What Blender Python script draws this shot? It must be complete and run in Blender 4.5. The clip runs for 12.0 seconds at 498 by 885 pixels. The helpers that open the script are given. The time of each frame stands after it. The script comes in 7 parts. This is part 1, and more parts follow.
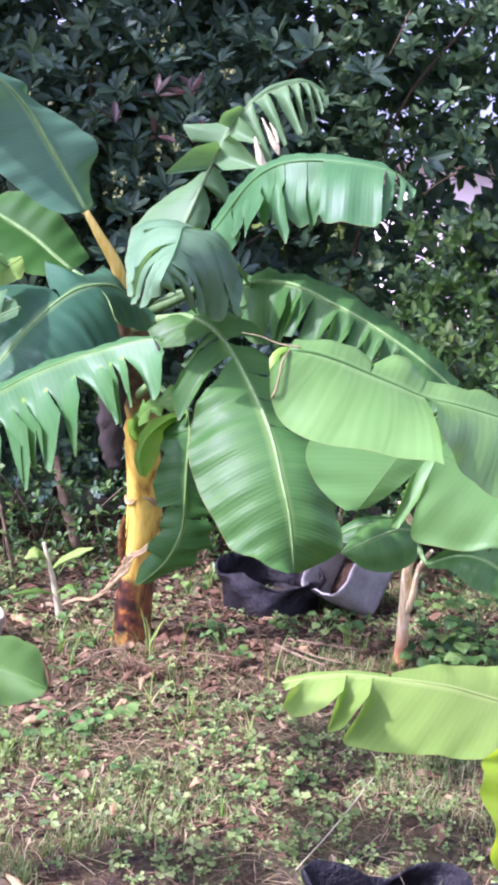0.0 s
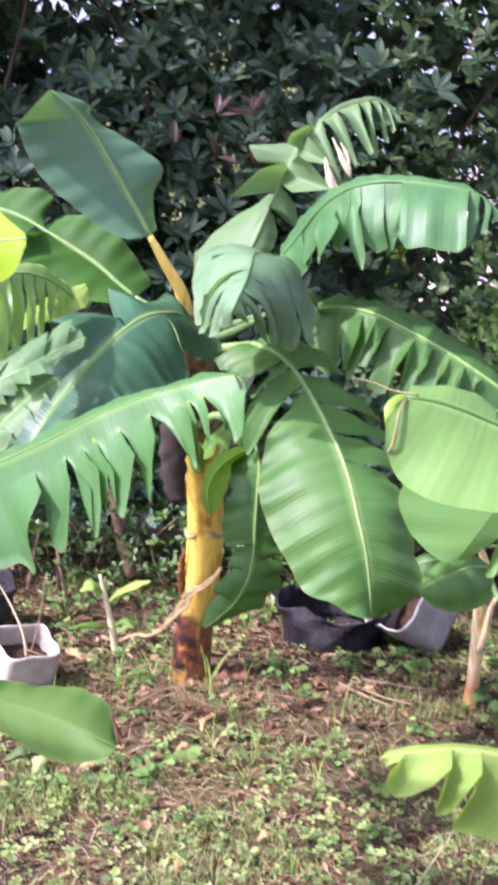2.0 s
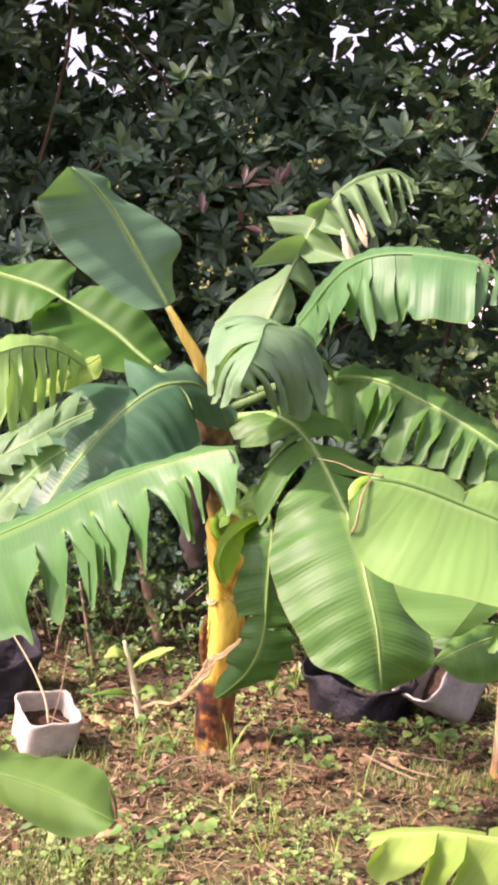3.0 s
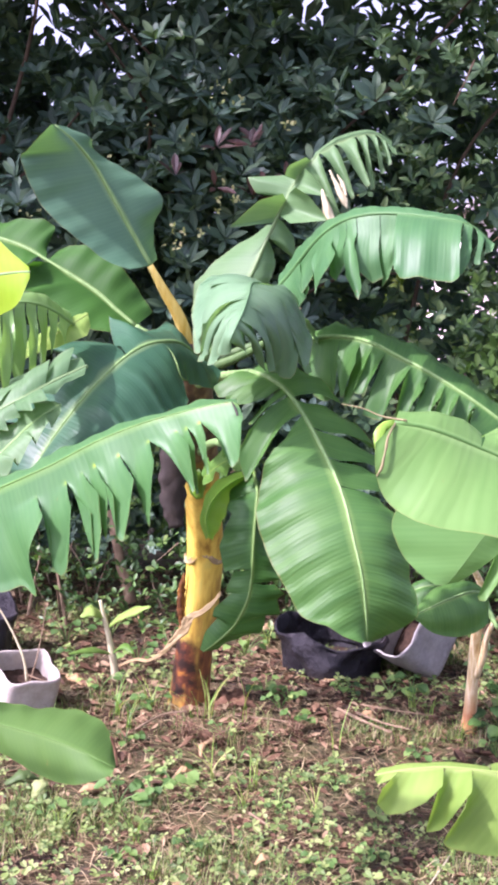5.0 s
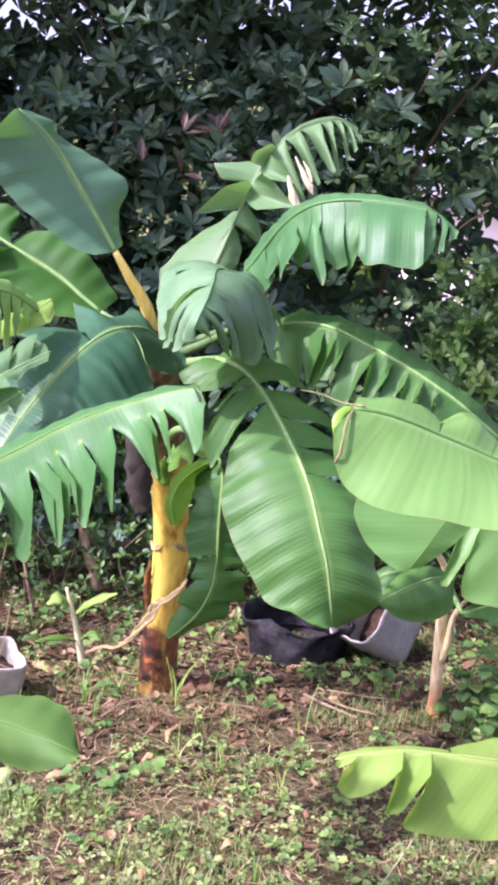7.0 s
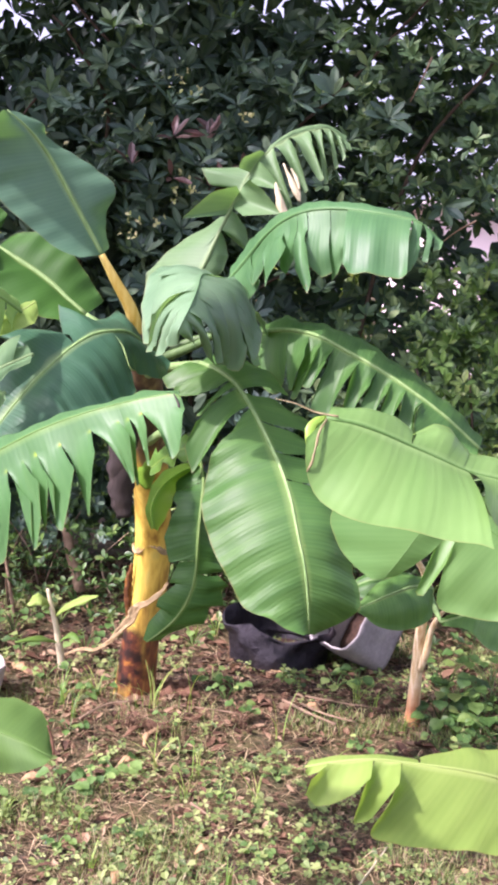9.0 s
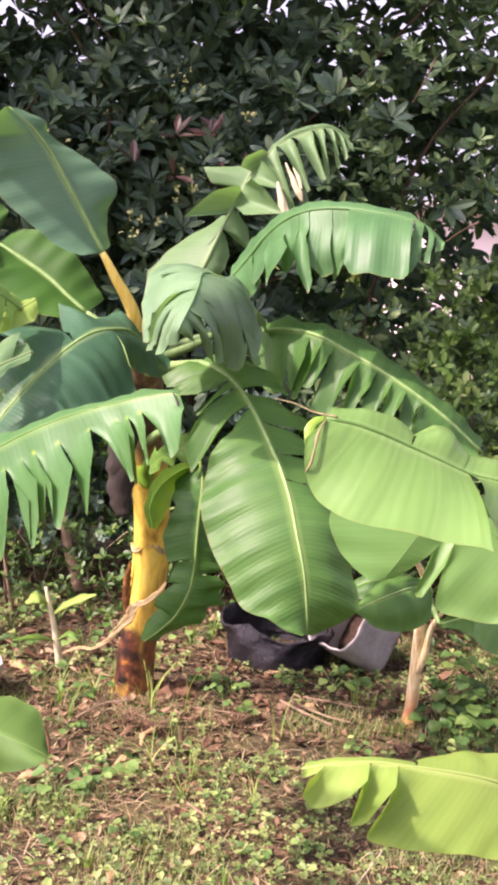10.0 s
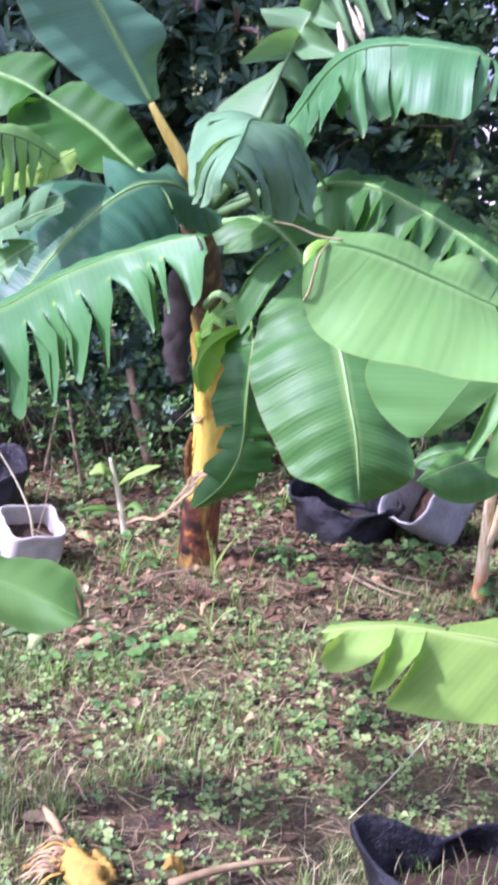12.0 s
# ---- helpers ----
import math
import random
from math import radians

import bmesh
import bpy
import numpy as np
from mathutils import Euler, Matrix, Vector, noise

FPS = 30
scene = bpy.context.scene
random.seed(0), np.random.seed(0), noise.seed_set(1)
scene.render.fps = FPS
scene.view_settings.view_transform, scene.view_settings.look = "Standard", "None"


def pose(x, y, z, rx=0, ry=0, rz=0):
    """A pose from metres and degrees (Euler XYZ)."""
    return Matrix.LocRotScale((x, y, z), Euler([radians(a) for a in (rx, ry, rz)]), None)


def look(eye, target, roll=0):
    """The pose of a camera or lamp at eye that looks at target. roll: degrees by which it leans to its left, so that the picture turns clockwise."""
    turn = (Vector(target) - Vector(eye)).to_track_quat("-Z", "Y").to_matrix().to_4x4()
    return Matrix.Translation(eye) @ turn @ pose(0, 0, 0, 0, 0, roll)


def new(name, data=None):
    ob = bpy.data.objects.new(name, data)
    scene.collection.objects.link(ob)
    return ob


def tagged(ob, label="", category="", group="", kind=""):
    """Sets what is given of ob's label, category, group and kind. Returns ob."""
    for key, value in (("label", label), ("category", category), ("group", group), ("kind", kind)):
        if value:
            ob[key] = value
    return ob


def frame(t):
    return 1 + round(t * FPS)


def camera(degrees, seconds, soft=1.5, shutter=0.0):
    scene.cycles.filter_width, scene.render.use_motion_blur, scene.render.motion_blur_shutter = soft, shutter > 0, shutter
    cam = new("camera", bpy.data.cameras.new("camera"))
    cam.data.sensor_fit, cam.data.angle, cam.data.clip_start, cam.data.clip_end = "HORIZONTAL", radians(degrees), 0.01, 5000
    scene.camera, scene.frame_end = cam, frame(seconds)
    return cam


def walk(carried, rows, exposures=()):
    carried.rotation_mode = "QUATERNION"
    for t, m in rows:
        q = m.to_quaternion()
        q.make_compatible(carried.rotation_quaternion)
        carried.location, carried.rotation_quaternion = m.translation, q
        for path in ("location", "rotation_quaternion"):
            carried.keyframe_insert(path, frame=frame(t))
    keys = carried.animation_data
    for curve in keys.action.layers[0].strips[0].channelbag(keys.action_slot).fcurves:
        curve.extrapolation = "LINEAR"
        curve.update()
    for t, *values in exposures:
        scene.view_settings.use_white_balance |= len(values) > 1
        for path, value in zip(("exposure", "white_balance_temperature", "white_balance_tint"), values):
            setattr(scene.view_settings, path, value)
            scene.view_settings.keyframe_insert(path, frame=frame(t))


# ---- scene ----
cam = camera(24.6, 12.0, soft=3.6, shutter=0.3)

# exposure and white balance along the walk: seconds, stops, kelvin, tint
EXPOSURES = [(0, 1.0, 5200, 52), (1, 0.97, 5170, 48), (1.5, 1.04, 5670, 50), (2, 1.06, 5620, 48), (2.5, 1.09, 6720, 45), (3, 1.09, 6720, 48), (5, 1.05, 5590, 50), (6.5, 1.09, 6220, 46), (7, 0.99, 5570, 47), (7.5, 1.03, 5770, 49), (9.5, 0.97, 5920, 50), (10.5, 1.01, 7020, 47), (11, 0.97, 6220, 48), (11.5, 0.95, 5490, 50), (12, 0.97, 5040, 49)]
SUN_EL, SUN_AZ = 47, 241
HEDGE_Y, HEDGE_WHORLS = 0.85, 9000
PATH = [
    (0, (0.304, -3.804, 1.382), (0.356, -1.834, 1.041), 2.3),
    (0.5, (0.313, -3.745, 1.373), (0.365, -1.775, 1.03), 2.0),
    (1, (0.28, -3.698, 1.391), (0.335, -1.731, 1.032), 2.0),
    (1.5, (0.239, -3.671, 1.392), (0.294, -1.706, 1.022), 2.1),
    (2, (0.236, -3.661, 1.397), (0.212, -1.686, 1.084), 2.1),
    (2.5, (0.289, -3.682, 1.419), (0.167, -1.695, 1.225), 1.8),
    (3, (0.321, -3.664, 1.422), (0.207, -1.679, 1.211), 1.9),
    (5, (0.244, -3.704, 1.4), (0.216, -1.722, 1.135), 2.1),
    (5.5, (0.233, -3.703, 1.398), (0.216, -1.722, 1.126), 2.1),
    (6, (0.235, -3.702, 1.398), (0.229, -1.722, 1.119), 2.1),
    (6.5, (0.241, -3.703, 1.397), (0.25, -1.723, 1.114), 2.2),
    (7, (0.256, -3.705, 1.399), (0.281, -1.726, 1.114), 2.3),
    (7.5, (0.279, -3.712, 1.402), (0.309, -1.733, 1.117), 2.5),
    (9.5, (0.271, -3.707, 1.405), (0.317, -1.727, 1.129), 3.8),
    (10, (0.274, -3.702, 1.404), (0.318, -1.722, 1.126), 4.0),
    (10.5, (0.279, -3.694, 1.402), (0.319, -1.716, 1.107), 4.2),
    (11, (0.31, -3.671, 1.385), (0.332, -1.694, 1.083), 4.2),
    (11.5, (0.355, -3.63, 1.365), (0.322, -1.664, 1.003), 3.8),
    (12, (0.376, -3.591, 1.342), (0.268, -1.655, 0.854), 3.1),
]
walk(cam, [(t, look(eye, target, roll)) for t, eye, target, roll in PATH], EXPOSURES)

# ---- light ----
world = bpy.data.worlds.new("world")
scene.world = world
world.use_nodes = True
wn = world.node_tree.nodes
sky = wn.new("ShaderNodeTexSky")
sky.sky_type = "NISHITA"
sky.sun_disc = False
sky.sun_elevation = radians(SUN_EL)
sky.sun_rotation = radians(SUN_AZ)
sky.air_density, sky.dust_density = 1.0, 5.0
wn["Background"].inputs["Strength"].default_value = 0.15
haze = wn.new("ShaderNodeHueSaturation")
haze.inputs["Saturation"].default_value, haze.inputs["Value"].default_value = 0.45, 1.35
world.node_tree.links.new(sky.outputs[0], haze.inputs["Color"])
world.node_tree.links.new(haze.outputs[0], wn["Background"].inputs["Color"])
sun = new("sun", bpy.data.lights.new("sun", "SUN"))
sun.data.energy, sun.data.angle, sun.data.color = 4.8, radians(1.2), (1.0, 0.90, 0.76)
sun_way = Vector((math.sin(radians(SUN_AZ)) * math.cos(radians(SUN_EL)), math.cos(radians(SUN_AZ)) * math.cos(radians(SUN_EL)), math.sin(radians(SUN_EL))))
sun.matrix_world = Matrix.Translation((0, 0, 12)) @ sun_way.to_track_quat("Z", "Y").to_matrix().to_4x4()


# ---- materials ----
class Nodes:
    """Short hand for building a node material."""

    def __init__(self, name):
        self.mat = bpy.data.materials.new(name)
        self.mat.use_nodes = True
        self.t = self.mat.node_tree
        self.t.nodes.clear()
        self.out = self.t.nodes.new("ShaderNodeOutputMaterial")

    def n(self, kind, sets=None, **links):
        node = self.t.nodes.new("ShaderNode" + kind)
        for key, value in (sets or {}).items():
            setattr(node, key, value)
        for key, value in links.items():
            key = key.replace("_", " ")
            sock = node.inputs[int(key[1:])] if key[0] == "i" and key[1:].isdigit() else node.inputs[key]
            if hasattr(value, "is_output"):
                self.t.links.new(value, sock)
            else:
                sock.default_value = value
        return node

    def noise(self, scale, detail=4, vec=None, rough=0.55):
        node = self.n("TexNoise", Scale=scale, Detail=detail, Roughness=rough)
        if vec is not None:
            self.t.links.new(vec, node.inputs["Vector"])
        return node.outputs["Fac"]

    def ramp(self, fac, stops):
        node = self.n("ValToRGB", Fac=fac)
        el = node.color_ramp.elements
        while len(el) < len(stops):
            el.new(0.5)
        for e, (p, c) in zip(el, stops):
            e.position, e.color = p, (*c, 1) if len(c) == 3 else c
        return node.outputs["Color"]

    def mix(self, fac, a, b, blend="MIX"):
        node = self.n("Mix", {"data_type": "RGBA", "blend_type": blend})
        for sock, value in ((node.inputs[0], fac), (node.inputs[6], a), (node.inputs[7], b)):
            if hasattr(value, "is_output"):
                self.t.links.new(value, sock)
            else:
                sock.default_value = value if not isinstance(value, tuple) else (*value, 1)
        return node.outputs[2]

    def math(self, op, a, b=0.0, c=0.0):
        node = self.n("Math", {"operation": op}, i0=a, i1=b, i2=c)
        return node.outputs[0]

    def coords(self, which="Object"):
        return self.n("TexCoord").outputs[which]

    def surface(self, shader):
        self.t.links.new(shader, self.out.inputs["Surface"])
        return self.mat


def gentle(g, color, rough, bump=None, strength=0.3, dist=0.01, through_light=0.0, through_tint=(1, 1, 1), spec=0.5, metal=0.0):
    """A principled surface with an optional bump and light passing through it."""
    p = g.n("BsdfPrincipled", Base_Color=color if hasattr(color, "is_output") else (*color, 1), Roughness=rough, Metallic=metal)
    p.inputs["Specular IOR Level"].default_value = spec
    if bump is not None:
        b = g.n("Bump", Strength=strength, Distance=dist, Height=bump)
        g.t.links.new(b.outputs[0], p.inputs["Normal"])
    if not through_light:
        return g.surface(p.outputs[0])
    tr = g.n("BsdfTranslucent", Color=g.mix(1.0, color, through_tint, "MULTIPLY"))
    m = g.n("MixShader", i0=through_light, i1=p.outputs[0], i2=tr.outputs[0])
    return g.surface(m.outputs[0])


def banana_material(name, dark, light, rib, tint, through_light=0.3, rough=0.36, relief=0.35, stripe=0.45):
    """Banana blade: fine veins across the blade, pale along the rib, patchy green, thin dry margin."""
    g = Nodes(name)
    uv = g.n("UVMap").outputs[0]
    sep = g.n("SeparateXYZ", i0=uv)
    along, across = sep.outputs[0], g.math("ABSOLUTE", sep.outputs[1])
    ob = g.coords()
    wob = g.n("TexNoise", Scale=1.0, Detail=3, Vector=g.n("Mapping", Vector=uv, Scale=(60, 1.2, 1)).outputs[0]).outputs["Fac"]
    line = g.math("SINE", g.math("ADD", g.math("MULTIPLY", along, 620.0), g.math("MULTIPLY", wob, 9.0)))
    veins = g.math("MULTIPLY_ADD", line, 0.5, 0.5)
    broad = g.n("TexNoise", Scale=1.0, Detail=4, Vector=g.n("Mapping", Vector=uv, Scale=(42, 0.7, 1)).outputs[0]).outputs["Fac"]
    patch = g.noise(5.0, 4, ob)
    fac = g.math("ADD", g.math("MULTIPLY", veins, 0.07), g.math("ADD", g.math("MULTIPLY", g.math("SUBTRACT", broad, 0.15), stripe), g.math("MULTIPLY", g.math("SUBTRACT", patch, 0.2), 0.7)))
    rnd = g.n("ObjectInfo").outputs["Random"]
    col = g.mix(g.math("ADD", fac, g.math("MULTIPLY", g.math("SUBTRACT", rnd, 0.5), 0.3)), dark, light)
    near = g.n("MapRange", Value=across, From_Min=0.0, From_Max=0.10, To_Min=0.8, To_Max=0.0).outputs[0]
    col = g.mix(near, col, rib)
    rim = g.n("MapRange", Value=g.math("ADD", across, g.math("MULTIPLY", g.noise(30, 2, ob), 0.03)), From_Min=0.998, From_Max=1.018, To_Min=0.0, To_Max=0.4).outputs[0]
    col = g.mix(rim, col, (0.30, 0.20, 0.06))
    aged = g.n("Attribute", {"attribute_name": "aged"}).outputs["Fac"]
    col = g.mix(aged, col, (0.28, 0.42, 0.02))
    spots = g.n("MapRange", Value=g.noise(38, 2, ob), From_Min=0.74, From_Max=0.8, To_Min=0.0, To_Max=0.5).outputs[0]
    col = g.mix(spots, col, (0.22, 0.17, 0.05))
    h = g.math("ADD", g.math("MULTIPLY", veins, 0.2), g.math("MULTIPLY", broad, 1.3))
    h = g.math("ADD", h, g.math("MULTIPLY", g.noise(8, 2, ob), 4.5))
    r = g.n("MapRange", Value=g.noise(14, 3, ob), To_Min=rough - 0.08, To_Max=rough + 0.14).outputs[0]
    return gentle(g, col, r, h, relief, 0.0035, through_light, tint, 0.37)


M_LEAF = banana_material("banana_leaf_green", (0.020, 0.092, 0.018), (0.105, 0.25, 0.050), (0.20, 0.335, 0.09), (1.4, 1.4, 0.5), 0.3, 0.49, 0.44, 0.65)
M_LEAF_FRINGE = banana_material("banana_leaf_fringe", (0.030, 0.122, 0.034), (0.12, 0.275, 0.085), (0.15, 0.30, 0.07), (1.4, 1.4, 0.5), 0.3, 0.46, 0.2, 0.35)
M_LEAF_FRESH = banana_material("banana_leaf_fresh", (0.055, 0.17, 0.025), (0.17, 0.35, 0.06), (0.24, 0.40, 0.09), (1.4, 1.4, 0.5), 0.38, 0.42, 0.6, 0.6)
# Dark bluish copy of the leaf green: reflected sky put into the colour.
M_LEAF_BLUE = banana_material("banana_leaf_sky_tinted", (0.015, 0.070, 0.034), (0.058, 0.155, 0.070), (0.19, 0.30, 0.11), (1.4, 1.5, 0.5), 0.22, 0.44, 0.35, 0.45)
# Light end raised to paint the sky's sheen on the upright blade.
M_LEAF_UP = banana_material("banana_leaf_upright", (0.030, 0.100, 0.055), (0.120, 0.240, 0.130), (0.21, 0.34, 0.13), (1.4, 1.5, 0.5), 0.22, 0.34, 0.16, 0.3)
M_LEAF_PALE = banana_material("banana_leaf_pale", (0.100, 0.235, 0.050), (0.235, 0.41, 0.125), (0.24, 0.41, 0.14), (1.2, 1.25, 0.5), 0.35, 0.38, 0.3, 0.42)
M_LEAF_LIME = banana_material("banana_leaf_lime", (0.15, 0.28, 0.045), (0.30, 0.44, 0.10), (0.38, 0.5, 0.16), (1.3, 1.3, 0.4), 0.4, 0.5, 0.2)
# Bright yellow-green; some of the light through the blade is put into colour.
M_LEAF_YELLOW = banana_material("banana_leaf_backlit_yellow", (0.23, 0.42, 0.015), (0.38, 0.56, 0.04), (0.40, 0.56, 0.05), (1.5, 1.4, 0.3), 0.55, 0.4, 0.1)
M_LEAF_DROOP = banana_material("banana_leaf_drooping", (0.030, 0.118, 0.038), (0.125, 0.275, 0.09), (0.10, 0.23, 0.075), (1.4, 1.5, 0.5), 0.28, 0.48, 0.28, 0.45)
M_LEAF_TORN = banana_material("banana_leaf_torn", (0.075, 0.175, 0.065), (0.18, 0.31, 0.13), (0.22, 0.34, 0.14), (1.2, 1.3, 0.6), 0.35, 0.5, 0.25, 0.4)
M_LEAF_CROWN = banana_material("banana_leaf_crown", (0.065, 0.165, 0.075), (0.20, 0.34, 0.175), (0.10, 0.22, 0.09), (1.3, 1.4, 0.6), 0.28, 0.38, 0.3, 0.55)
# Darker copy of the leaf green; dims a sun-facing blade by painted shade.
M_LEAF_BACK = banana_material("banana_leaf_behind_shaded", (0.013, 0.072, 0.007), (0.048, 0.158, 0.017), (0.20, 0.31, 0.09), (1.4, 1.4, 0.5), 0.3, 0.55, 0.12, 0.25)
# Duller than M_LEAF_PALE, partly shade of the leaf in front put into colour.
M_LEAF_PLAIN = banana_material("banana_leaf_pale_plain", (0.085, 0.225, 0.048), (0.185, 0.36, 0.10), (0.12, 0.27, 0.065), (1.2, 1.25, 0.5), 0.4, 0.46, 0.14, 0.2)
M_LEAF_SMOOTH = banana_material("banana_leaf_smooth", (0.047, 0.125, 0.021), (0.094, 0.198, 0.038), (0.11, 0.23, 0.05), (1.3, 1.3, 0.5), 0.35, 0.66, 0.06)


def rib_material(name, a, b):
    g = Nodes(name)
    ob = g.coords()
    streak = g.n("TexNoise", Scale=1.0, Detail=4, Vector=g.n("Mapping", Vector=ob, Scale=(70, 70, 6)).outputs[0]).outputs["Fac"]
    col = g.mix(g.n("MapRange", Value=streak, From_Min=0.3, From_Max=0.7).outputs[0], a, b)
    return gentle(g, col, 0.55, streak, 0.3, 0.002, spec=0.25)


M_RIB = rib_material("midrib_pale_green", (0.13, 0.25, 0.075), (0.20, 0.33, 0.11))
# Darker copy of M_RIB: shade inside the crown put into the stalk colour.
M_RIB_SHADE = rib_material("stalk_shaded_green", (0.05, 0.11, 0.03), (0.09, 0.17, 0.05))
M_RIB_TAN = rib_material("dried_rib_end", (0.13, 0.12, 0.05), (0.25, 0.22, 0.10))
M_RIB_GOLD = rib_material("petiole_golden", (0.55, 0.37, 0.04), (0.72, 0.60, 0.16))


def young_stem_material():
    g = Nodes("tan_young_stem")
    ob = g.coords()
    streak = g.n("TexNoise", Scale=1.0, Detail=4, Vector=g.n("Mapping", Vector=ob, Scale=(120, 120, 4)).outputs[0]).outputs["Fac"]
    col = g.ramp(streak, [(0.3, (0.44, 0.28, 0.10)), (0.5, (0.66, 0.54, 0.28)), (0.7, (0.78, 0.70, 0.46))])
    foot = g.n("MapRange", Value=g.math("ADD", g.n("SeparateXYZ", i0=ob).outputs[2], g.math("MULTIPLY", g.noise(25, 3, ob), 0.15)), From_Min=0.10, From_Max=0.24, To_Min=0.85, To_Max=0.0).outputs[0]
    return gentle(g, g.mix(foot, col, (0.42, 0.16, 0.06)), 0.5, streak, 0.3, 0.003)


M_TANSTEM = young_stem_material()


def stem_material():
    g = Nodes("pseudostem_sheaths")
    ob = g.coords()
    sep = g.n("SeparateXYZ", i0=ob)
    streak = g.n("TexNoise", Scale=1.0, Detail=4, Vector=g.n("Mapping", Vector=ob, Scale=(40, 40, 0.7)).outputs[0]).outputs["Fac"]
    blot = g.noise(7, 5, ob)
    col = g.ramp(streak, [(0.28, (0.26, 0.15, 0.02)), (0.42, (0.52, 0.36, 0.045)), (0.58, (0.68, 0.52, 0.08)), (0.75, (0.56, 0.49, 0.10))])
    peel = g.n("TexNoise", Scale=1.0, Detail=5, Vector=g.n("Mapping", Vector=ob, Scale=(16, 16, 2.6)).outputs[0]).outputs["Fac"]
    low = g.math("ADD", g.math("MULTIPLY", peel, 0.8), g.math("ADD", g.math("MULTIPLY", blot, 0.2), g.math("MULTIPLY", sep.outputs[2], -0.48)))
    brown = g.n("MapRange", Value=low, From_Min=0.36, From_Max=0.50).outputs[0]
    col = g.mix(brown, col, g.ramp(g.n("TexNoise", Scale=1.0, Detail=5, Vector=g.n("Mapping", Vector=ob, Scale=(45, 45, 6)).outputs[0]).outputs["Fac"], [(0.33, (0.030, 0.014, 0.010)), (0.5, (0.16, 0.055, 0.02)), (0.62, (0.34, 0.15, 0.03)), (0.75, (0.46, 0.33, 0.07))]))
    away = g.n("VectorMath", {"operation": "LENGTH"}, i0=g.n("Mapping", Vector=ob, Location=(0.10, 1.05, -1.12), Scale=(14, 14, 7)).outputs[0]).outputs["Value"]
    rot = g.n("MapRange", Value=g.math("ADD", away, g.math("MULTIPLY", g.noise(16, 4, ob), 1.6)), From_Min=1.45, From_Max=1.95, To_Min=1.0, To_Max=0.0).outputs[0]
    col = g.mix(rot, col, g.ramp(g.noise(30, 4, ob), [(0.4, (0.02, 0.010, 0.007)), (0.58, (0.11, 0.035, 0.015)), (0.72, (0.34, 0.15, 0.02))]))
    # Stem colour turns darker brown towards the top, where the crown begins.
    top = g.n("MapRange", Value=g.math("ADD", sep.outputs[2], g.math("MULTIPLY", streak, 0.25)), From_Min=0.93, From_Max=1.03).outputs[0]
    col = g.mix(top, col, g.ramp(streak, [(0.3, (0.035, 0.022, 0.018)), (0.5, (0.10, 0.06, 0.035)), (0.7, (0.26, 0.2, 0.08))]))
    return gentle(g, col, 0.5, streak, 0.35, 0.004)


M_STEM = stem_material()


def dry_material(name, stops, rough=0.85, scale=16, through_light=0.0):
    g = Nodes(name)
    ob = g.coords()
    isl = g.n("NewGeometry").outputs["Random Per Island"]
    fac = g.math("ADD", g.math("MULTIPLY", g.noise(scale, 5, ob), 0.5), g.math("MULTIPLY", isl, 0.5))
    return gentle(g, g.ramp(fac, stops), rough, g.noise(scale * 5, 3, ob), 0.4, 0.003, through_light, (1, 1, 1), 0.2)


M_DRY = dry_material("dry_banana_sheath", [(0.25, (0.096, 0.057, 0.025)), (0.5, (0.288, 0.196, 0.092)), (0.75, (0.461, 0.371, 0.193))])
M_STEMDRY = dry_material("rotting_sheath", [(0.3, (0.019, 0.010, 0.006)), (0.52, (0.096, 0.041, 0.013)), (0.65, (0.288, 0.134, 0.025)), (0.8, (0.442, 0.309, 0.059))], 0.7, 26)
M_PALEDRY = dry_material("bleached_dry_leaf", [(0.25, (0.346, 0.309, 0.168)), (0.5, (0.499, 0.474, 0.286)), (0.75, (0.634, 0.618, 0.403))], 0.8, 20, 0.2)
M_DARKSHEATH = dry_material("dark_old_sheath", [(0.3, (0.020, 0.017, 0.015)), (0.55, (0.040, 0.035, 0.029)), (0.8, (0.085, 0.067, 0.048))], 0.6)
M_PAPER = dry_material("papery_tan_leaf", [(0.25, (0.144, 0.093, 0.042)), (0.5, (0.288, 0.221, 0.105)), (0.75, (0.461, 0.391, 0.202))], 0.85, 44)
M_LITTER = dry_material("dead_leaf_litter", [(0.25, (0.034, 0.020, 0.011)), (0.45, (0.101, 0.057, 0.030)), (0.62, (0.170, 0.107, 0.058)), (0.8, (0.310, 0.243, 0.138))], 0.8, 20)
M_STRAW = dry_material("dry_straw", [(0.3, (0.072, 0.047, 0.024)), (0.55, (0.221, 0.160, 0.080)), (0.75, (0.422, 0.360, 0.193))], 0.8, 20)
M_BROWNLEAF = dry_material("brown_crumpled_leaf", [(0.25, (0.034, 0.019, 0.010)), (0.5, (0.106, 0.057, 0.030)), (0.75, (0.211, 0.134, 0.076))], 0.8, 30)
M_TWIG = dry_material("bare_twig_bark", [(0.3, (0.096, 0.067, 0.038)), (0.55, (0.211, 0.154, 0.092)), (0.75, (0.346, 0.278, 0.176))], 0.8, 30)
M_BARK = dry_material("hedge_bark", [(0.3, (0.029, 0.023, 0.015)), (0.55, (0.082, 0.062, 0.042)), (0.8, (0.173, 0.134, 0.092))], 0.85, 22)
M_DEADYELLOW = dry_material("yellowed_dead_leaf", [(0.3, (0.154, 0.077, 0.021)), (0.48, (0.346, 0.206, 0.042)), (0.62, (0.480, 0.319, 0.059)), (0.8, (0.538, 0.433, 0.143))], 0.75, 26, 0.2)


